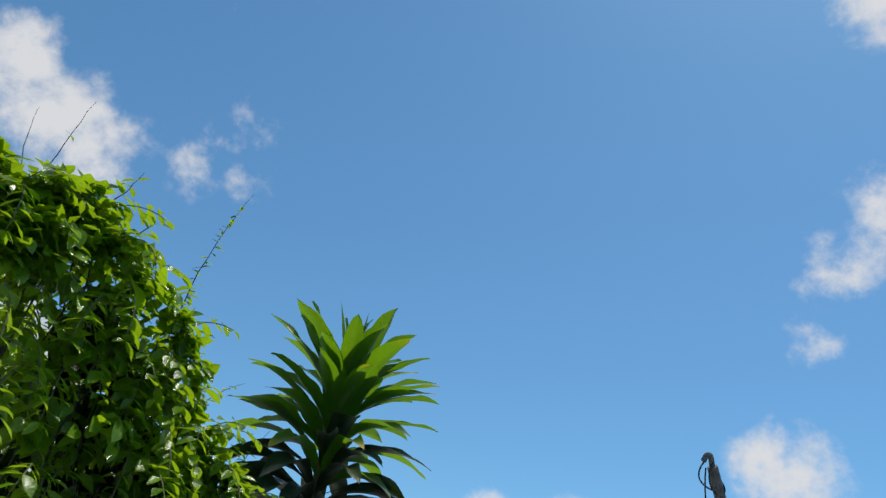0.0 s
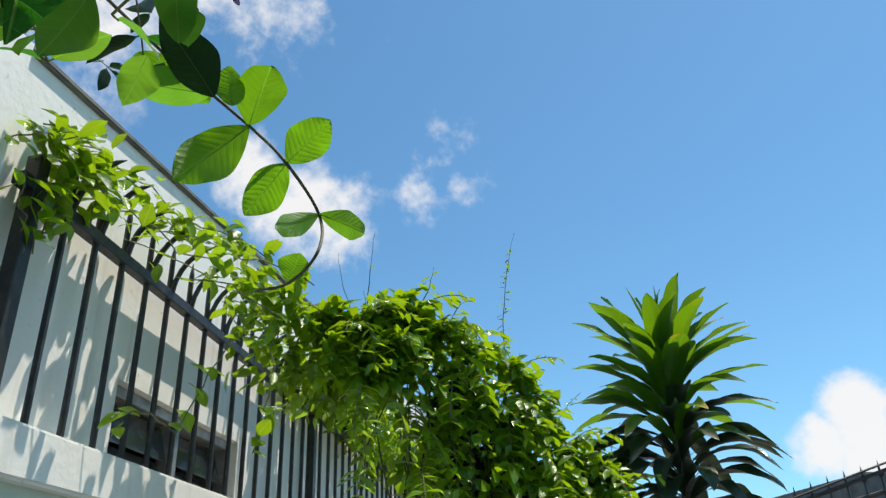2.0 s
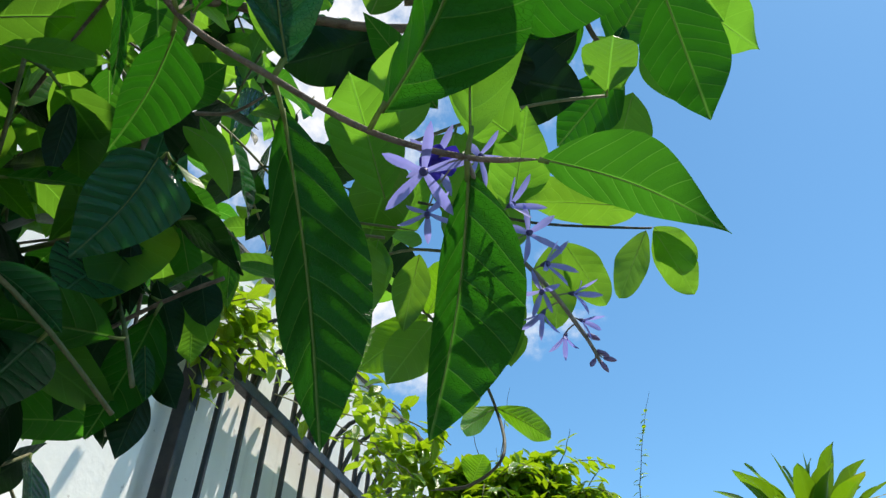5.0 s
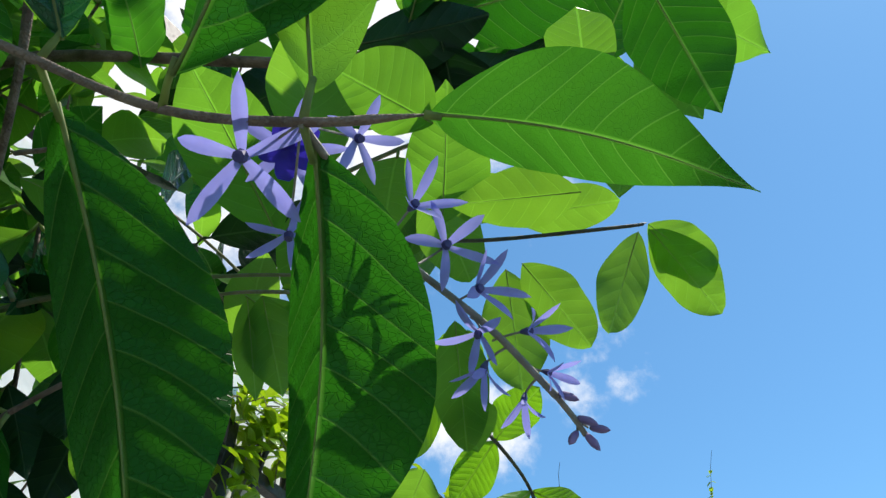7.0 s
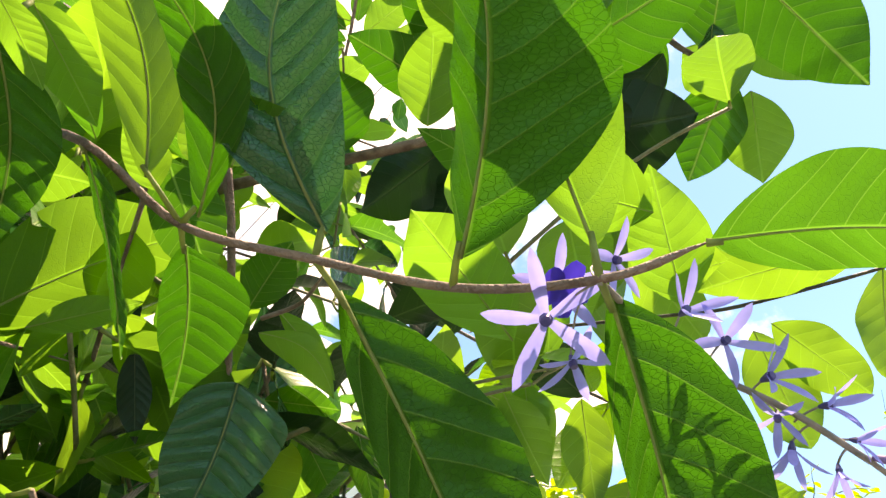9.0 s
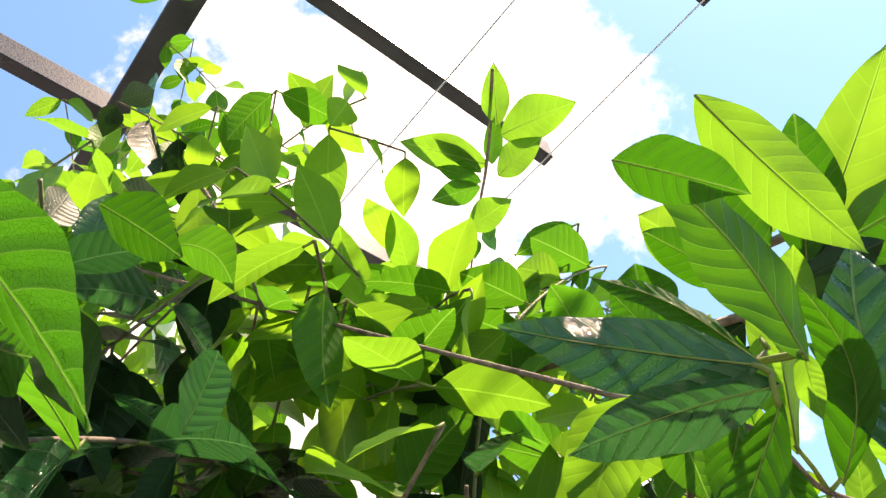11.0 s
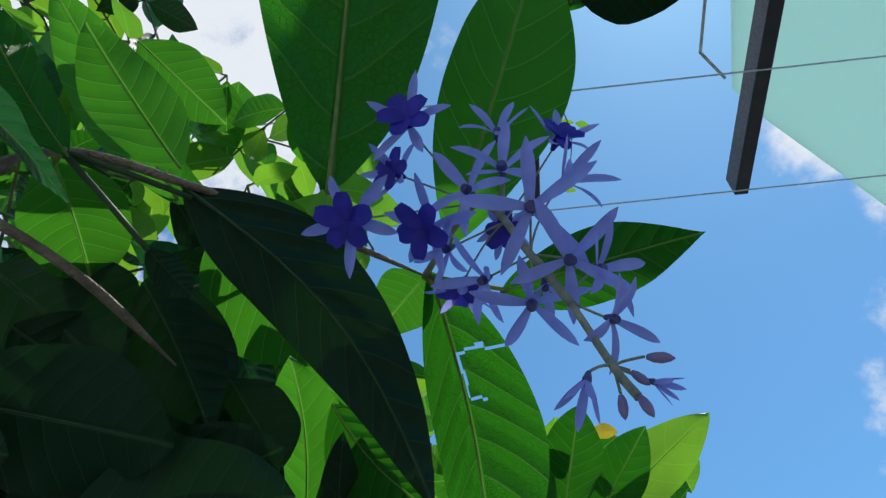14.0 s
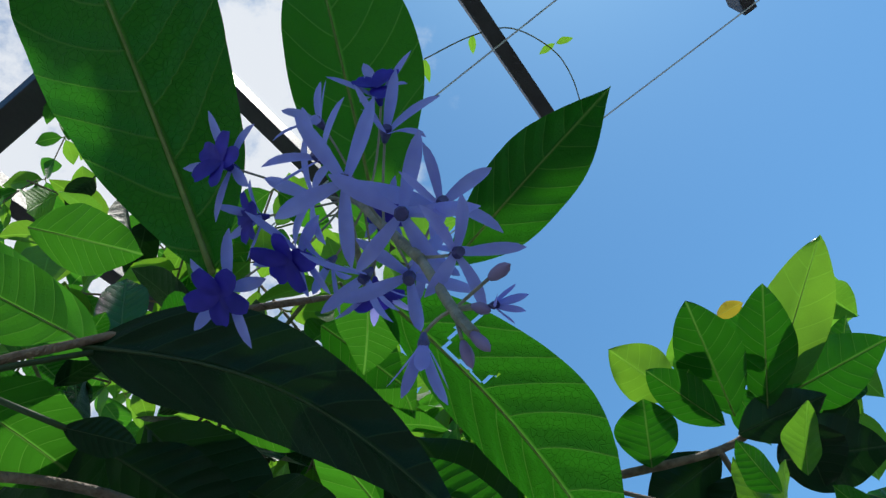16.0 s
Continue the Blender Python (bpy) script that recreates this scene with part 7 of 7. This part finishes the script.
spray(vine, (-0.352, 0.468, 1.972), (0.41, -0.71, -0.57), 0.109, 3, 7554, LIGHTER, (2, 5))
spray(vine, (-0.677, 0.167, 2.262), (0.14, 0.87, 0.48), 0.175, 5, 8976, LIGHTER, (3,))
spray(vine, (-0.593, 0.568, 2.269), (0.49, 0.25, -0.83), 0.139, 5, 7379, LIGHTER, ())
spray(vine, (-0.548, 0.553, 2.312), (0.49, -0.86, -0.13), 0.173, 5, 3813, LIGHTER, ())
spray(vine, (-0.595, 0.323, 1.981), (0.91, -0.11, 0.41), 0.154, 5, 2691, LIGHTER, ())
spray(vine, (-0.966, 0.271, 2.371), (-0.21, 0.41, 0.89), 0.141, 5, 4232, LIGHTER, ())
spray(vine, (-0.519, 0.207, 2.150), (-0.59, -0.81, 0.04), 0.16, 5, 619, DARKER, ())
spray(vine, (-0.629, 0.439, 1.970), (-0.91, 0.10, -0.41), 0.126, 4, 9942, LIGHTER, ())
spray(vine, (-1.034, 0.166, 2.437), (0.88, -0.41, -0.25), 0.115, 4, 5322, LIGHTER, ())
spray(vine, (-0.507, 0.119, 2.153), (-0.10, -0.96, 0.25), 0.147, 5, 3711, LIGHTER, (1, 5, 9))
spray(vine, (-0.649, 0.038, 2.472), (-0.54, 0.41, -0.73), 0.123, 4, 1465, LIGHTER, (4,))
spray(vine, (-0.454, 0.146, 1.881), (-0.48, -0.75, -0.46), 0.131, 4, 8510, LIGHTER, (1,))
spray(vine, (-0.391, 0.391, 2.294), (0.58, 0.81, -0.00), 0.127, 3, 4122, LIGHTER, (4,))
spray(vine, (-0.431, 0.537, 2.297), (-0.96, -0.14, 0.23), 0.101, 4, 3189, LIGHTER, ())
spray(vine, (-0.653, 0.359, 2.025), (0.26, 0.69, -0.68), 0.171, 5, 8872, LIGHTER, ())
spray(vine, (-0.784, 0.316, 2.496), (-0.11, 0.24, -0.97), 0.117, 4, 9412, LIGHTER, ())
spray(vine, (-0.514, 0.076, 2.348), (0.70, 0.70, -0.16), 0.199, 3, 9548, LIGHTER, (3, 4))
spray(vine, (-0.338, 0.352, 2.279), (-0.27, -0.75, -0.60), 0.235, 7, 4547, LIGHTER, (1, 2, 4, 5, 6, 8, 9, 10, 13))
spray(vine, (-0.575, 0.465, 2.227), (-0.37, -0.91, -0.20), 0.161, 5, 49, LIGHTER, ())
spray(vine, (-0.575, 0.054, 2.459), (-0.66, 0.63, -0.39), 0.104, 4, 6066, LIGHTER, (6, 7))
spray(vine, (-0.496, 0.110, 2.008), (0.82, -0.39, -0.42), 0.184, 3, 5387, LIGHTER, ())
spray(vine, (-0.344, 0.310, 2.316), (-0.52, 0.85, -0.03), 0.141, 5, 7607, LIGHTER, (0, 3, 4))
# Shoots in the shade-toned set, for the vine's dark inside.
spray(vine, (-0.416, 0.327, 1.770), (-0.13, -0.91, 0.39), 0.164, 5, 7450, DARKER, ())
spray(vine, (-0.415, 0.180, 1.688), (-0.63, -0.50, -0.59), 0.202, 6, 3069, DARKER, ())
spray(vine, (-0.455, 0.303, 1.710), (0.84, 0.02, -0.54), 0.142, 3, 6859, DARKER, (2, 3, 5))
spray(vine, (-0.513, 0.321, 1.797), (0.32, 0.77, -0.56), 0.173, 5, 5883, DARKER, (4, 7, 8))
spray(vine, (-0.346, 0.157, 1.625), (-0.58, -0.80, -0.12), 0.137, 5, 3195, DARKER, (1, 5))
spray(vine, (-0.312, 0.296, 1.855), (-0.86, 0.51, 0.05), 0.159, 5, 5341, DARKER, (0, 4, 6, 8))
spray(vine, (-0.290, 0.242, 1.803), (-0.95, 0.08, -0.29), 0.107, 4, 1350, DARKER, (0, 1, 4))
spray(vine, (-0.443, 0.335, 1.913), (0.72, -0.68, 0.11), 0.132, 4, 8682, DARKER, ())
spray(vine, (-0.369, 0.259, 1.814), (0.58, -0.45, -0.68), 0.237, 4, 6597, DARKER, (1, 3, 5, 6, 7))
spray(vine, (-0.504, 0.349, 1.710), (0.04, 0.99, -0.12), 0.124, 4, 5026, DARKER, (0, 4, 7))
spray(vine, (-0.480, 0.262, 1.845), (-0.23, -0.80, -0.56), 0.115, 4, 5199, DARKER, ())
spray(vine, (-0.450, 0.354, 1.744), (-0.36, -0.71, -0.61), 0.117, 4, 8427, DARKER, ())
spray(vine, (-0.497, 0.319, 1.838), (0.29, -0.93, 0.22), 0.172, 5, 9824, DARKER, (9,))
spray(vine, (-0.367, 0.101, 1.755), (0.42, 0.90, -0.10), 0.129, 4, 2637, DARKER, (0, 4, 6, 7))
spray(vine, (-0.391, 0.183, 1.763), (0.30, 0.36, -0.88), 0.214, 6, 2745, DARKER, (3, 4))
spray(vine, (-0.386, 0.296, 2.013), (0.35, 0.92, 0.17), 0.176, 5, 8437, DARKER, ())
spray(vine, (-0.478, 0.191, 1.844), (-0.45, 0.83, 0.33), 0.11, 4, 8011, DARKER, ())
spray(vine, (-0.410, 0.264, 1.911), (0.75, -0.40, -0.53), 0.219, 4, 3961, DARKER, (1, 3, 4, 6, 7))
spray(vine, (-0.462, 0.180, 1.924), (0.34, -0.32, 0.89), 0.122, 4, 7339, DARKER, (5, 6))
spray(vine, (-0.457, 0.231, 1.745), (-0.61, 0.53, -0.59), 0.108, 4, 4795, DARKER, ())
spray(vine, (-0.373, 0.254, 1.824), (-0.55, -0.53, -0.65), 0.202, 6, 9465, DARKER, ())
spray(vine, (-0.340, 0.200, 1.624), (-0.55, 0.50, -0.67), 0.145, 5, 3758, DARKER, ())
spray(branch, (-0.524, 0.084, 2.156), (-0.56, 0.35, -0.75), 0.2, 6, 1469, LIGHTER, ())
spray(branch, (-0.891, -0.003, 2.181), (-0.28, -0.94, -0.18), 0.132, 4, 1610, LIGHTER, ())
spray(branch, (-0.927, 0.377, 2.603), (0.96, 0.10, 0.26), 0.115, 4, 8449, LIGHTER, ())
spray(branch, (-0.776, 0.234, 2.519), (-0.88, 0.37, 0.31), 0.165, 5, 4020, LIGHTER, ())
spray(branch, (-0.640, 0.141, 2.518), (0.90, -0.25, -0.35), 0.176, 5, 5927, LIGHTER, (9,))
spray(branch, (-0.472, 0.052, 2.043), (-0.70, 0.70, 0.10), 0.146, 5, 4163, LIGHTER, ())
spray(branch, (-0.774, 0.152, 2.628), (0.42, 0.73, -0.54), 0.179, 4, 7228, LIGHTER, (4, 7))
spray(branch, (-0.896, 0.310, 2.630), (-0.68, -0.69, 0.24), 0.119, 4, 9523, LIGHTER, ())
spray(branch, (-0.829, 0.036, 2.393), (0.78, 0.57, 0.26), 0.163, 5, 1562, LIGHTER, ())
spray(branch, (-1.035, 0.205, 3.065), (-0.67, -0.13, -0.73), 0.136, 5, 5306, LIGHTER, (1, 5, 7, 9))
spray(branch, (-0.946, 0.409, 2.770), (-0.21, 0.80, -0.56), 0.19, 6, 3077, LIGHTER, ())
spray(branch, (-0.981, 0.499, 2.754), (0.77, -0.34, -0.54), 0.118, 4, 9563, LIGHTER, ())
spray(branch, (-1.047, 0.041, 2.593), (-0.45, 0.85, 0.29), 0.239, 7, 5512, LIGHTER, ())
spray(branch, (-0.834, 0.165, 2.494), (-0.98, -0.08, 0.19), 0.153, 5, 9528, LIGHTER, ())
spray(branch, (-1.018, 0.135, 2.846), (-0.25, -0.31, -0.92), 0.166, 5, 3980, LIGHTER, (3,))
spray(branch, (-0.424, 0.442, 2.334), (-0.88, -0.38, 0.28), 0.208, 6, 145, LIGHTER, (1,))
spray(branch, (-0.985, 0.155, 2.656), (-0.37, -0.87, 0.33), 0.178, 3, 3113, LIGHTER, (5,))
spray(branch, (-0.804, 0.142, 2.346), (-0.62, -0.78, 0.02), 0.217, 6, 4394, LIGHTER, ())
spray(branch, (-1.013, 0.073, 2.658), (0.71, 0.69, -0.11), 0.228, 7, 8, LIGHTER, ())
spray(branch, (-0.515, 0.267, 2.225), (-0.22, -0.10, 0.97), 0.163, 5, 8097, LIGHTER, (7,))
spray(branch, (-0.710, -0.040, 2.727), (0.65, -0.61, 0.45), 0.141, 5, 6357, LIGHTER, ())
spray(branch, (-0.619, 0.309, 2.167), (0.76, -0.65, 0.03), 0.148, 5, 155, LIGHTER, ())
spray(branch, (-1.209, 0.165, 2.607), (-0.43, 0.64, -0.63), 0.23, 7, 2162, LIGHTER, ())
spray(branch, (-1.232, 0.471, 2.825), (0.79, -0.27, -0.55), 0.184, 6, 8570, LIGHTER, ())
spray(branch, (-1.025, 0.148, 2.532), (-0.82, 0.37, -0.43), 0.119, 4, 7103, LIGHTER, ())
spray(branch, (-1.194, 0.052, 2.687), (-0.87, 0.13, 0.48), 0.191, 6, 1273, LIGHTER, ())
spray(branch, (-0.559, 0.158, 2.070), (0.96, -0.22, -0.15), 0.104, 4, 8531, LIGHTER, ())
spray(branch, (-0.632, 0.159, 2.173), (0.66, 0.74, 0.14), 0.157, 5, 7086, LIGHTER, ())
spray(branch, (-0.562, 0.061, 2.104), (-0.72, 0.68, -0.13), 0.197, 6, 3186, LIGHTER, ())
spray(branch, (-0.721, -0.040, 2.352), (-0.89, -0.13, -0.44), 0.231, 7, 451, LIGHTER, ())
spray(branch, (-0.469, 0.182, 2.146), (0.55, -0.62, -0.56), 0.194, 4, 5320, LIGHTER, (5, 7))
spray(branch, (-0.559, 0.209, 2.102), (0.56, 0.78, 0.29), 0.215, 6, 6254, LIGHTER, ())
spray(branch, (-0.914, 0.097, 2.560), (-0.98, 0.08, 0.18), 0.203, 6, 4946, LIGHTER, ())
spray(branch, (-0.786, 0.148, 2.626), (-0.43, -0.90, 0.01), 0.201, 5, 4784, LIGHTER, (7, 8, 9))
# Shade-toned shoots behind the flowering branch.
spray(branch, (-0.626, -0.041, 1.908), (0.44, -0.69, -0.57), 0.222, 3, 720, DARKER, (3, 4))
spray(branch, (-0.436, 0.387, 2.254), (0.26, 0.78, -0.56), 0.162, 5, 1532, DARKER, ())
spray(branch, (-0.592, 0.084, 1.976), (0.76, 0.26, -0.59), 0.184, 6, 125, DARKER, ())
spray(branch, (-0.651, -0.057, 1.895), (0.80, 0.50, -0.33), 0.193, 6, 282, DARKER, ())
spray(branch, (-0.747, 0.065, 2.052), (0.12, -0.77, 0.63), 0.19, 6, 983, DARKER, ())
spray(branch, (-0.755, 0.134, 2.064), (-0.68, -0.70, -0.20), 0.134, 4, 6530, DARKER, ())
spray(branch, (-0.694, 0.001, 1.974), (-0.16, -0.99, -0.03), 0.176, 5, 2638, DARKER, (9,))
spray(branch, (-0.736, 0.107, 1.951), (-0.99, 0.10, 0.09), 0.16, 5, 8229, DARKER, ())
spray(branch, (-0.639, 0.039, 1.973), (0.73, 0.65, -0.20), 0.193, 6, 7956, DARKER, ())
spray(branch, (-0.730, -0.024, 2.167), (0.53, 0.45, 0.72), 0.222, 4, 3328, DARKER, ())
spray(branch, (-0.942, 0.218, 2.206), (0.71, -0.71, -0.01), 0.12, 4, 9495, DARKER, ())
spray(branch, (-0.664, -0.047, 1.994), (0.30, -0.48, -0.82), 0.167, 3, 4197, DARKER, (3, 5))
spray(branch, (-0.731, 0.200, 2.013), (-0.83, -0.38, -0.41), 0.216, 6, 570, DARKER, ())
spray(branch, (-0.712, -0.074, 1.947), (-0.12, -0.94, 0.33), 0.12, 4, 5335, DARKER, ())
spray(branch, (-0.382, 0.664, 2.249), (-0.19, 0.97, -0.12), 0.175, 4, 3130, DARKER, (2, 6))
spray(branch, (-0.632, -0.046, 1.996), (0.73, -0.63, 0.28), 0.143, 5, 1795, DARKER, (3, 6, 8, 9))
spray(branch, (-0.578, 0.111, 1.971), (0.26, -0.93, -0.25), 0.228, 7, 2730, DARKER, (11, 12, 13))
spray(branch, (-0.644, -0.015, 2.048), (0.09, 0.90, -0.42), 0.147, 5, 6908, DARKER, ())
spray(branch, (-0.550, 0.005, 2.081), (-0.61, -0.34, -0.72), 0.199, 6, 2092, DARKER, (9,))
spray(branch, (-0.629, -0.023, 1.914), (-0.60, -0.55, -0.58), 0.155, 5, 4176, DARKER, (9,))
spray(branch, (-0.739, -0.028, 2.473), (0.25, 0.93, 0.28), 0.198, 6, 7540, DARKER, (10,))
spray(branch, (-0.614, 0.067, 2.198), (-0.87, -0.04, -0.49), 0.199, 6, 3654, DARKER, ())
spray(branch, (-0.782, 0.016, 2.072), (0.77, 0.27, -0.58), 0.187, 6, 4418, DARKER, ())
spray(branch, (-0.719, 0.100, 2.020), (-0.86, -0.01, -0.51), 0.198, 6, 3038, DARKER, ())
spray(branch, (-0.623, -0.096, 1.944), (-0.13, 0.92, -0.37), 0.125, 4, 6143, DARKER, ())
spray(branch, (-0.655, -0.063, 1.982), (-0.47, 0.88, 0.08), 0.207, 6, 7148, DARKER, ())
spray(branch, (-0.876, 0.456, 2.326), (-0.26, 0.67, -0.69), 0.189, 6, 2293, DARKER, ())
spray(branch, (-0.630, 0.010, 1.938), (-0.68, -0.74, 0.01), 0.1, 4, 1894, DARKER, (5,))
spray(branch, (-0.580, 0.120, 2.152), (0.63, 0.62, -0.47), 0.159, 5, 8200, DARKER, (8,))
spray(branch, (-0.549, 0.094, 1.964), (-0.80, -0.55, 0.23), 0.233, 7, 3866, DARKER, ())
# Added shoots, mostly out of view, that keep sun off the flowering branch.
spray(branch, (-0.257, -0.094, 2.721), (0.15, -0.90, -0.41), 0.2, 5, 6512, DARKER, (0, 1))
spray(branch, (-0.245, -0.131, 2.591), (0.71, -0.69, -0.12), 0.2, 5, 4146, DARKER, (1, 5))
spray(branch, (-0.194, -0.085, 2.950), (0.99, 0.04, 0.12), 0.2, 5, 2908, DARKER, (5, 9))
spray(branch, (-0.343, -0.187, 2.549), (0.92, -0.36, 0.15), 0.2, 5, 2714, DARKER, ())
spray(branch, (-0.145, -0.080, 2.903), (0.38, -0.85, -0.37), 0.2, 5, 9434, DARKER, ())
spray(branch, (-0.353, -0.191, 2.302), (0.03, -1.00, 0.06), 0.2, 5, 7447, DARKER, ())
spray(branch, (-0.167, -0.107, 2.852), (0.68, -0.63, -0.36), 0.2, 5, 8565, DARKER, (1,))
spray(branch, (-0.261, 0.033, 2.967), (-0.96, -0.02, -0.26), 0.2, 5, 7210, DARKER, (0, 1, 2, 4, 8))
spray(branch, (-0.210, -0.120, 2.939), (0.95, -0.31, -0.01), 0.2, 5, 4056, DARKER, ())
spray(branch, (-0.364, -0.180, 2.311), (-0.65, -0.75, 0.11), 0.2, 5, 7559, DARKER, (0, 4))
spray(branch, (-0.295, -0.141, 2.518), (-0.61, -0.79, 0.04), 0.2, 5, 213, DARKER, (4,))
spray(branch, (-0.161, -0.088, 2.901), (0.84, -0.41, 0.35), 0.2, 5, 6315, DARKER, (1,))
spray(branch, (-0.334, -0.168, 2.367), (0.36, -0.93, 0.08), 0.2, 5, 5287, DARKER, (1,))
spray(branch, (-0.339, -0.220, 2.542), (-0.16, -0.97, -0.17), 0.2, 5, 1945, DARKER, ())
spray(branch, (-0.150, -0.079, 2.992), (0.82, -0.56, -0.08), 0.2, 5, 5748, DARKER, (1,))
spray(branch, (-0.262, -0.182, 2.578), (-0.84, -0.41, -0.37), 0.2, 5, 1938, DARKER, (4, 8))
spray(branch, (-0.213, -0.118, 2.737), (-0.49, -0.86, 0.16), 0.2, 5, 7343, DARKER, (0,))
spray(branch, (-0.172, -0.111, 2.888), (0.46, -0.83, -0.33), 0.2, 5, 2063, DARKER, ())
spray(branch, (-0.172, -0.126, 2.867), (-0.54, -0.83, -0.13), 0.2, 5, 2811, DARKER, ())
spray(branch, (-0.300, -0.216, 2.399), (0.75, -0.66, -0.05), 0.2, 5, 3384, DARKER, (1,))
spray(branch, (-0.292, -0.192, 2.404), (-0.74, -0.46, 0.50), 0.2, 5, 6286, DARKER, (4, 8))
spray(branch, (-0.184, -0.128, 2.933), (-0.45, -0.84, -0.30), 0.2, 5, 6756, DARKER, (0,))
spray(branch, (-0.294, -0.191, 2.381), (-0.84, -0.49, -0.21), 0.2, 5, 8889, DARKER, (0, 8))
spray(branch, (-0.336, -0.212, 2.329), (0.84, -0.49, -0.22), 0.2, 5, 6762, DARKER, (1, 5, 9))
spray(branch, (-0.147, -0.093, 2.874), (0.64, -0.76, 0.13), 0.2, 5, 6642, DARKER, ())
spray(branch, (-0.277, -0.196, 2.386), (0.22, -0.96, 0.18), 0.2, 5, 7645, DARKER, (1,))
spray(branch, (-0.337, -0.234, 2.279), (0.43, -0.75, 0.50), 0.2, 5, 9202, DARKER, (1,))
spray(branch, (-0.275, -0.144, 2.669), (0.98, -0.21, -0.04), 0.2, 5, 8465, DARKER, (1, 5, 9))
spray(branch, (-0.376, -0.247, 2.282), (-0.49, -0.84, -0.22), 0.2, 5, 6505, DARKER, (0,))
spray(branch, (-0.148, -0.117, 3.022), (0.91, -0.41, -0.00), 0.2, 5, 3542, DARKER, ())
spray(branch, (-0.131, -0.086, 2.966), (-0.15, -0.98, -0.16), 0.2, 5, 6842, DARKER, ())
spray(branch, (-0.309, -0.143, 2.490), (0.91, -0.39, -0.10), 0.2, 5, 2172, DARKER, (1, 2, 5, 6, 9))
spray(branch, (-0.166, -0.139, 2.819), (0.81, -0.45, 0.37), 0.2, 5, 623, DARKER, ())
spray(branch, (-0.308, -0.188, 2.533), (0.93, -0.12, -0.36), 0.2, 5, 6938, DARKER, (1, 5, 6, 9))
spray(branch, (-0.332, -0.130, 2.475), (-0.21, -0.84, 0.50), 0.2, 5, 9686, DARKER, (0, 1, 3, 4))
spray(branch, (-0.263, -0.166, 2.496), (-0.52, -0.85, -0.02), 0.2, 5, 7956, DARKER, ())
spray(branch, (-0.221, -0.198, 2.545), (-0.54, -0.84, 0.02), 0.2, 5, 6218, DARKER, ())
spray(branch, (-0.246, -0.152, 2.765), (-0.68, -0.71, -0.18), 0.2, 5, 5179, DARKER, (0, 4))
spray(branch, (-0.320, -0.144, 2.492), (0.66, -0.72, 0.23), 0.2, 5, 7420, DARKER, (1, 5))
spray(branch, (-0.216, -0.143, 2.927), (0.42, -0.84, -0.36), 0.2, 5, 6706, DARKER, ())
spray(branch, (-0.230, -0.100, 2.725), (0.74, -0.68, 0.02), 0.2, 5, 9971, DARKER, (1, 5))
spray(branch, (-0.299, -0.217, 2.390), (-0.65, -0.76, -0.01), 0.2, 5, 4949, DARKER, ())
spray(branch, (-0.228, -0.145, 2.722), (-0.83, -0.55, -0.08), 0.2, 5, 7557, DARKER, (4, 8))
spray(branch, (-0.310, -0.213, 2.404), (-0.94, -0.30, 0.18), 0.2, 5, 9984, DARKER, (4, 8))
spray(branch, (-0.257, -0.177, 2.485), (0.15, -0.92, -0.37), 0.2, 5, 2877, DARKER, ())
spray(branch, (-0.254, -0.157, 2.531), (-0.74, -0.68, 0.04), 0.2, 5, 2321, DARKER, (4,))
# Shoots added above the pier just to cast leaf shadows on the wall.
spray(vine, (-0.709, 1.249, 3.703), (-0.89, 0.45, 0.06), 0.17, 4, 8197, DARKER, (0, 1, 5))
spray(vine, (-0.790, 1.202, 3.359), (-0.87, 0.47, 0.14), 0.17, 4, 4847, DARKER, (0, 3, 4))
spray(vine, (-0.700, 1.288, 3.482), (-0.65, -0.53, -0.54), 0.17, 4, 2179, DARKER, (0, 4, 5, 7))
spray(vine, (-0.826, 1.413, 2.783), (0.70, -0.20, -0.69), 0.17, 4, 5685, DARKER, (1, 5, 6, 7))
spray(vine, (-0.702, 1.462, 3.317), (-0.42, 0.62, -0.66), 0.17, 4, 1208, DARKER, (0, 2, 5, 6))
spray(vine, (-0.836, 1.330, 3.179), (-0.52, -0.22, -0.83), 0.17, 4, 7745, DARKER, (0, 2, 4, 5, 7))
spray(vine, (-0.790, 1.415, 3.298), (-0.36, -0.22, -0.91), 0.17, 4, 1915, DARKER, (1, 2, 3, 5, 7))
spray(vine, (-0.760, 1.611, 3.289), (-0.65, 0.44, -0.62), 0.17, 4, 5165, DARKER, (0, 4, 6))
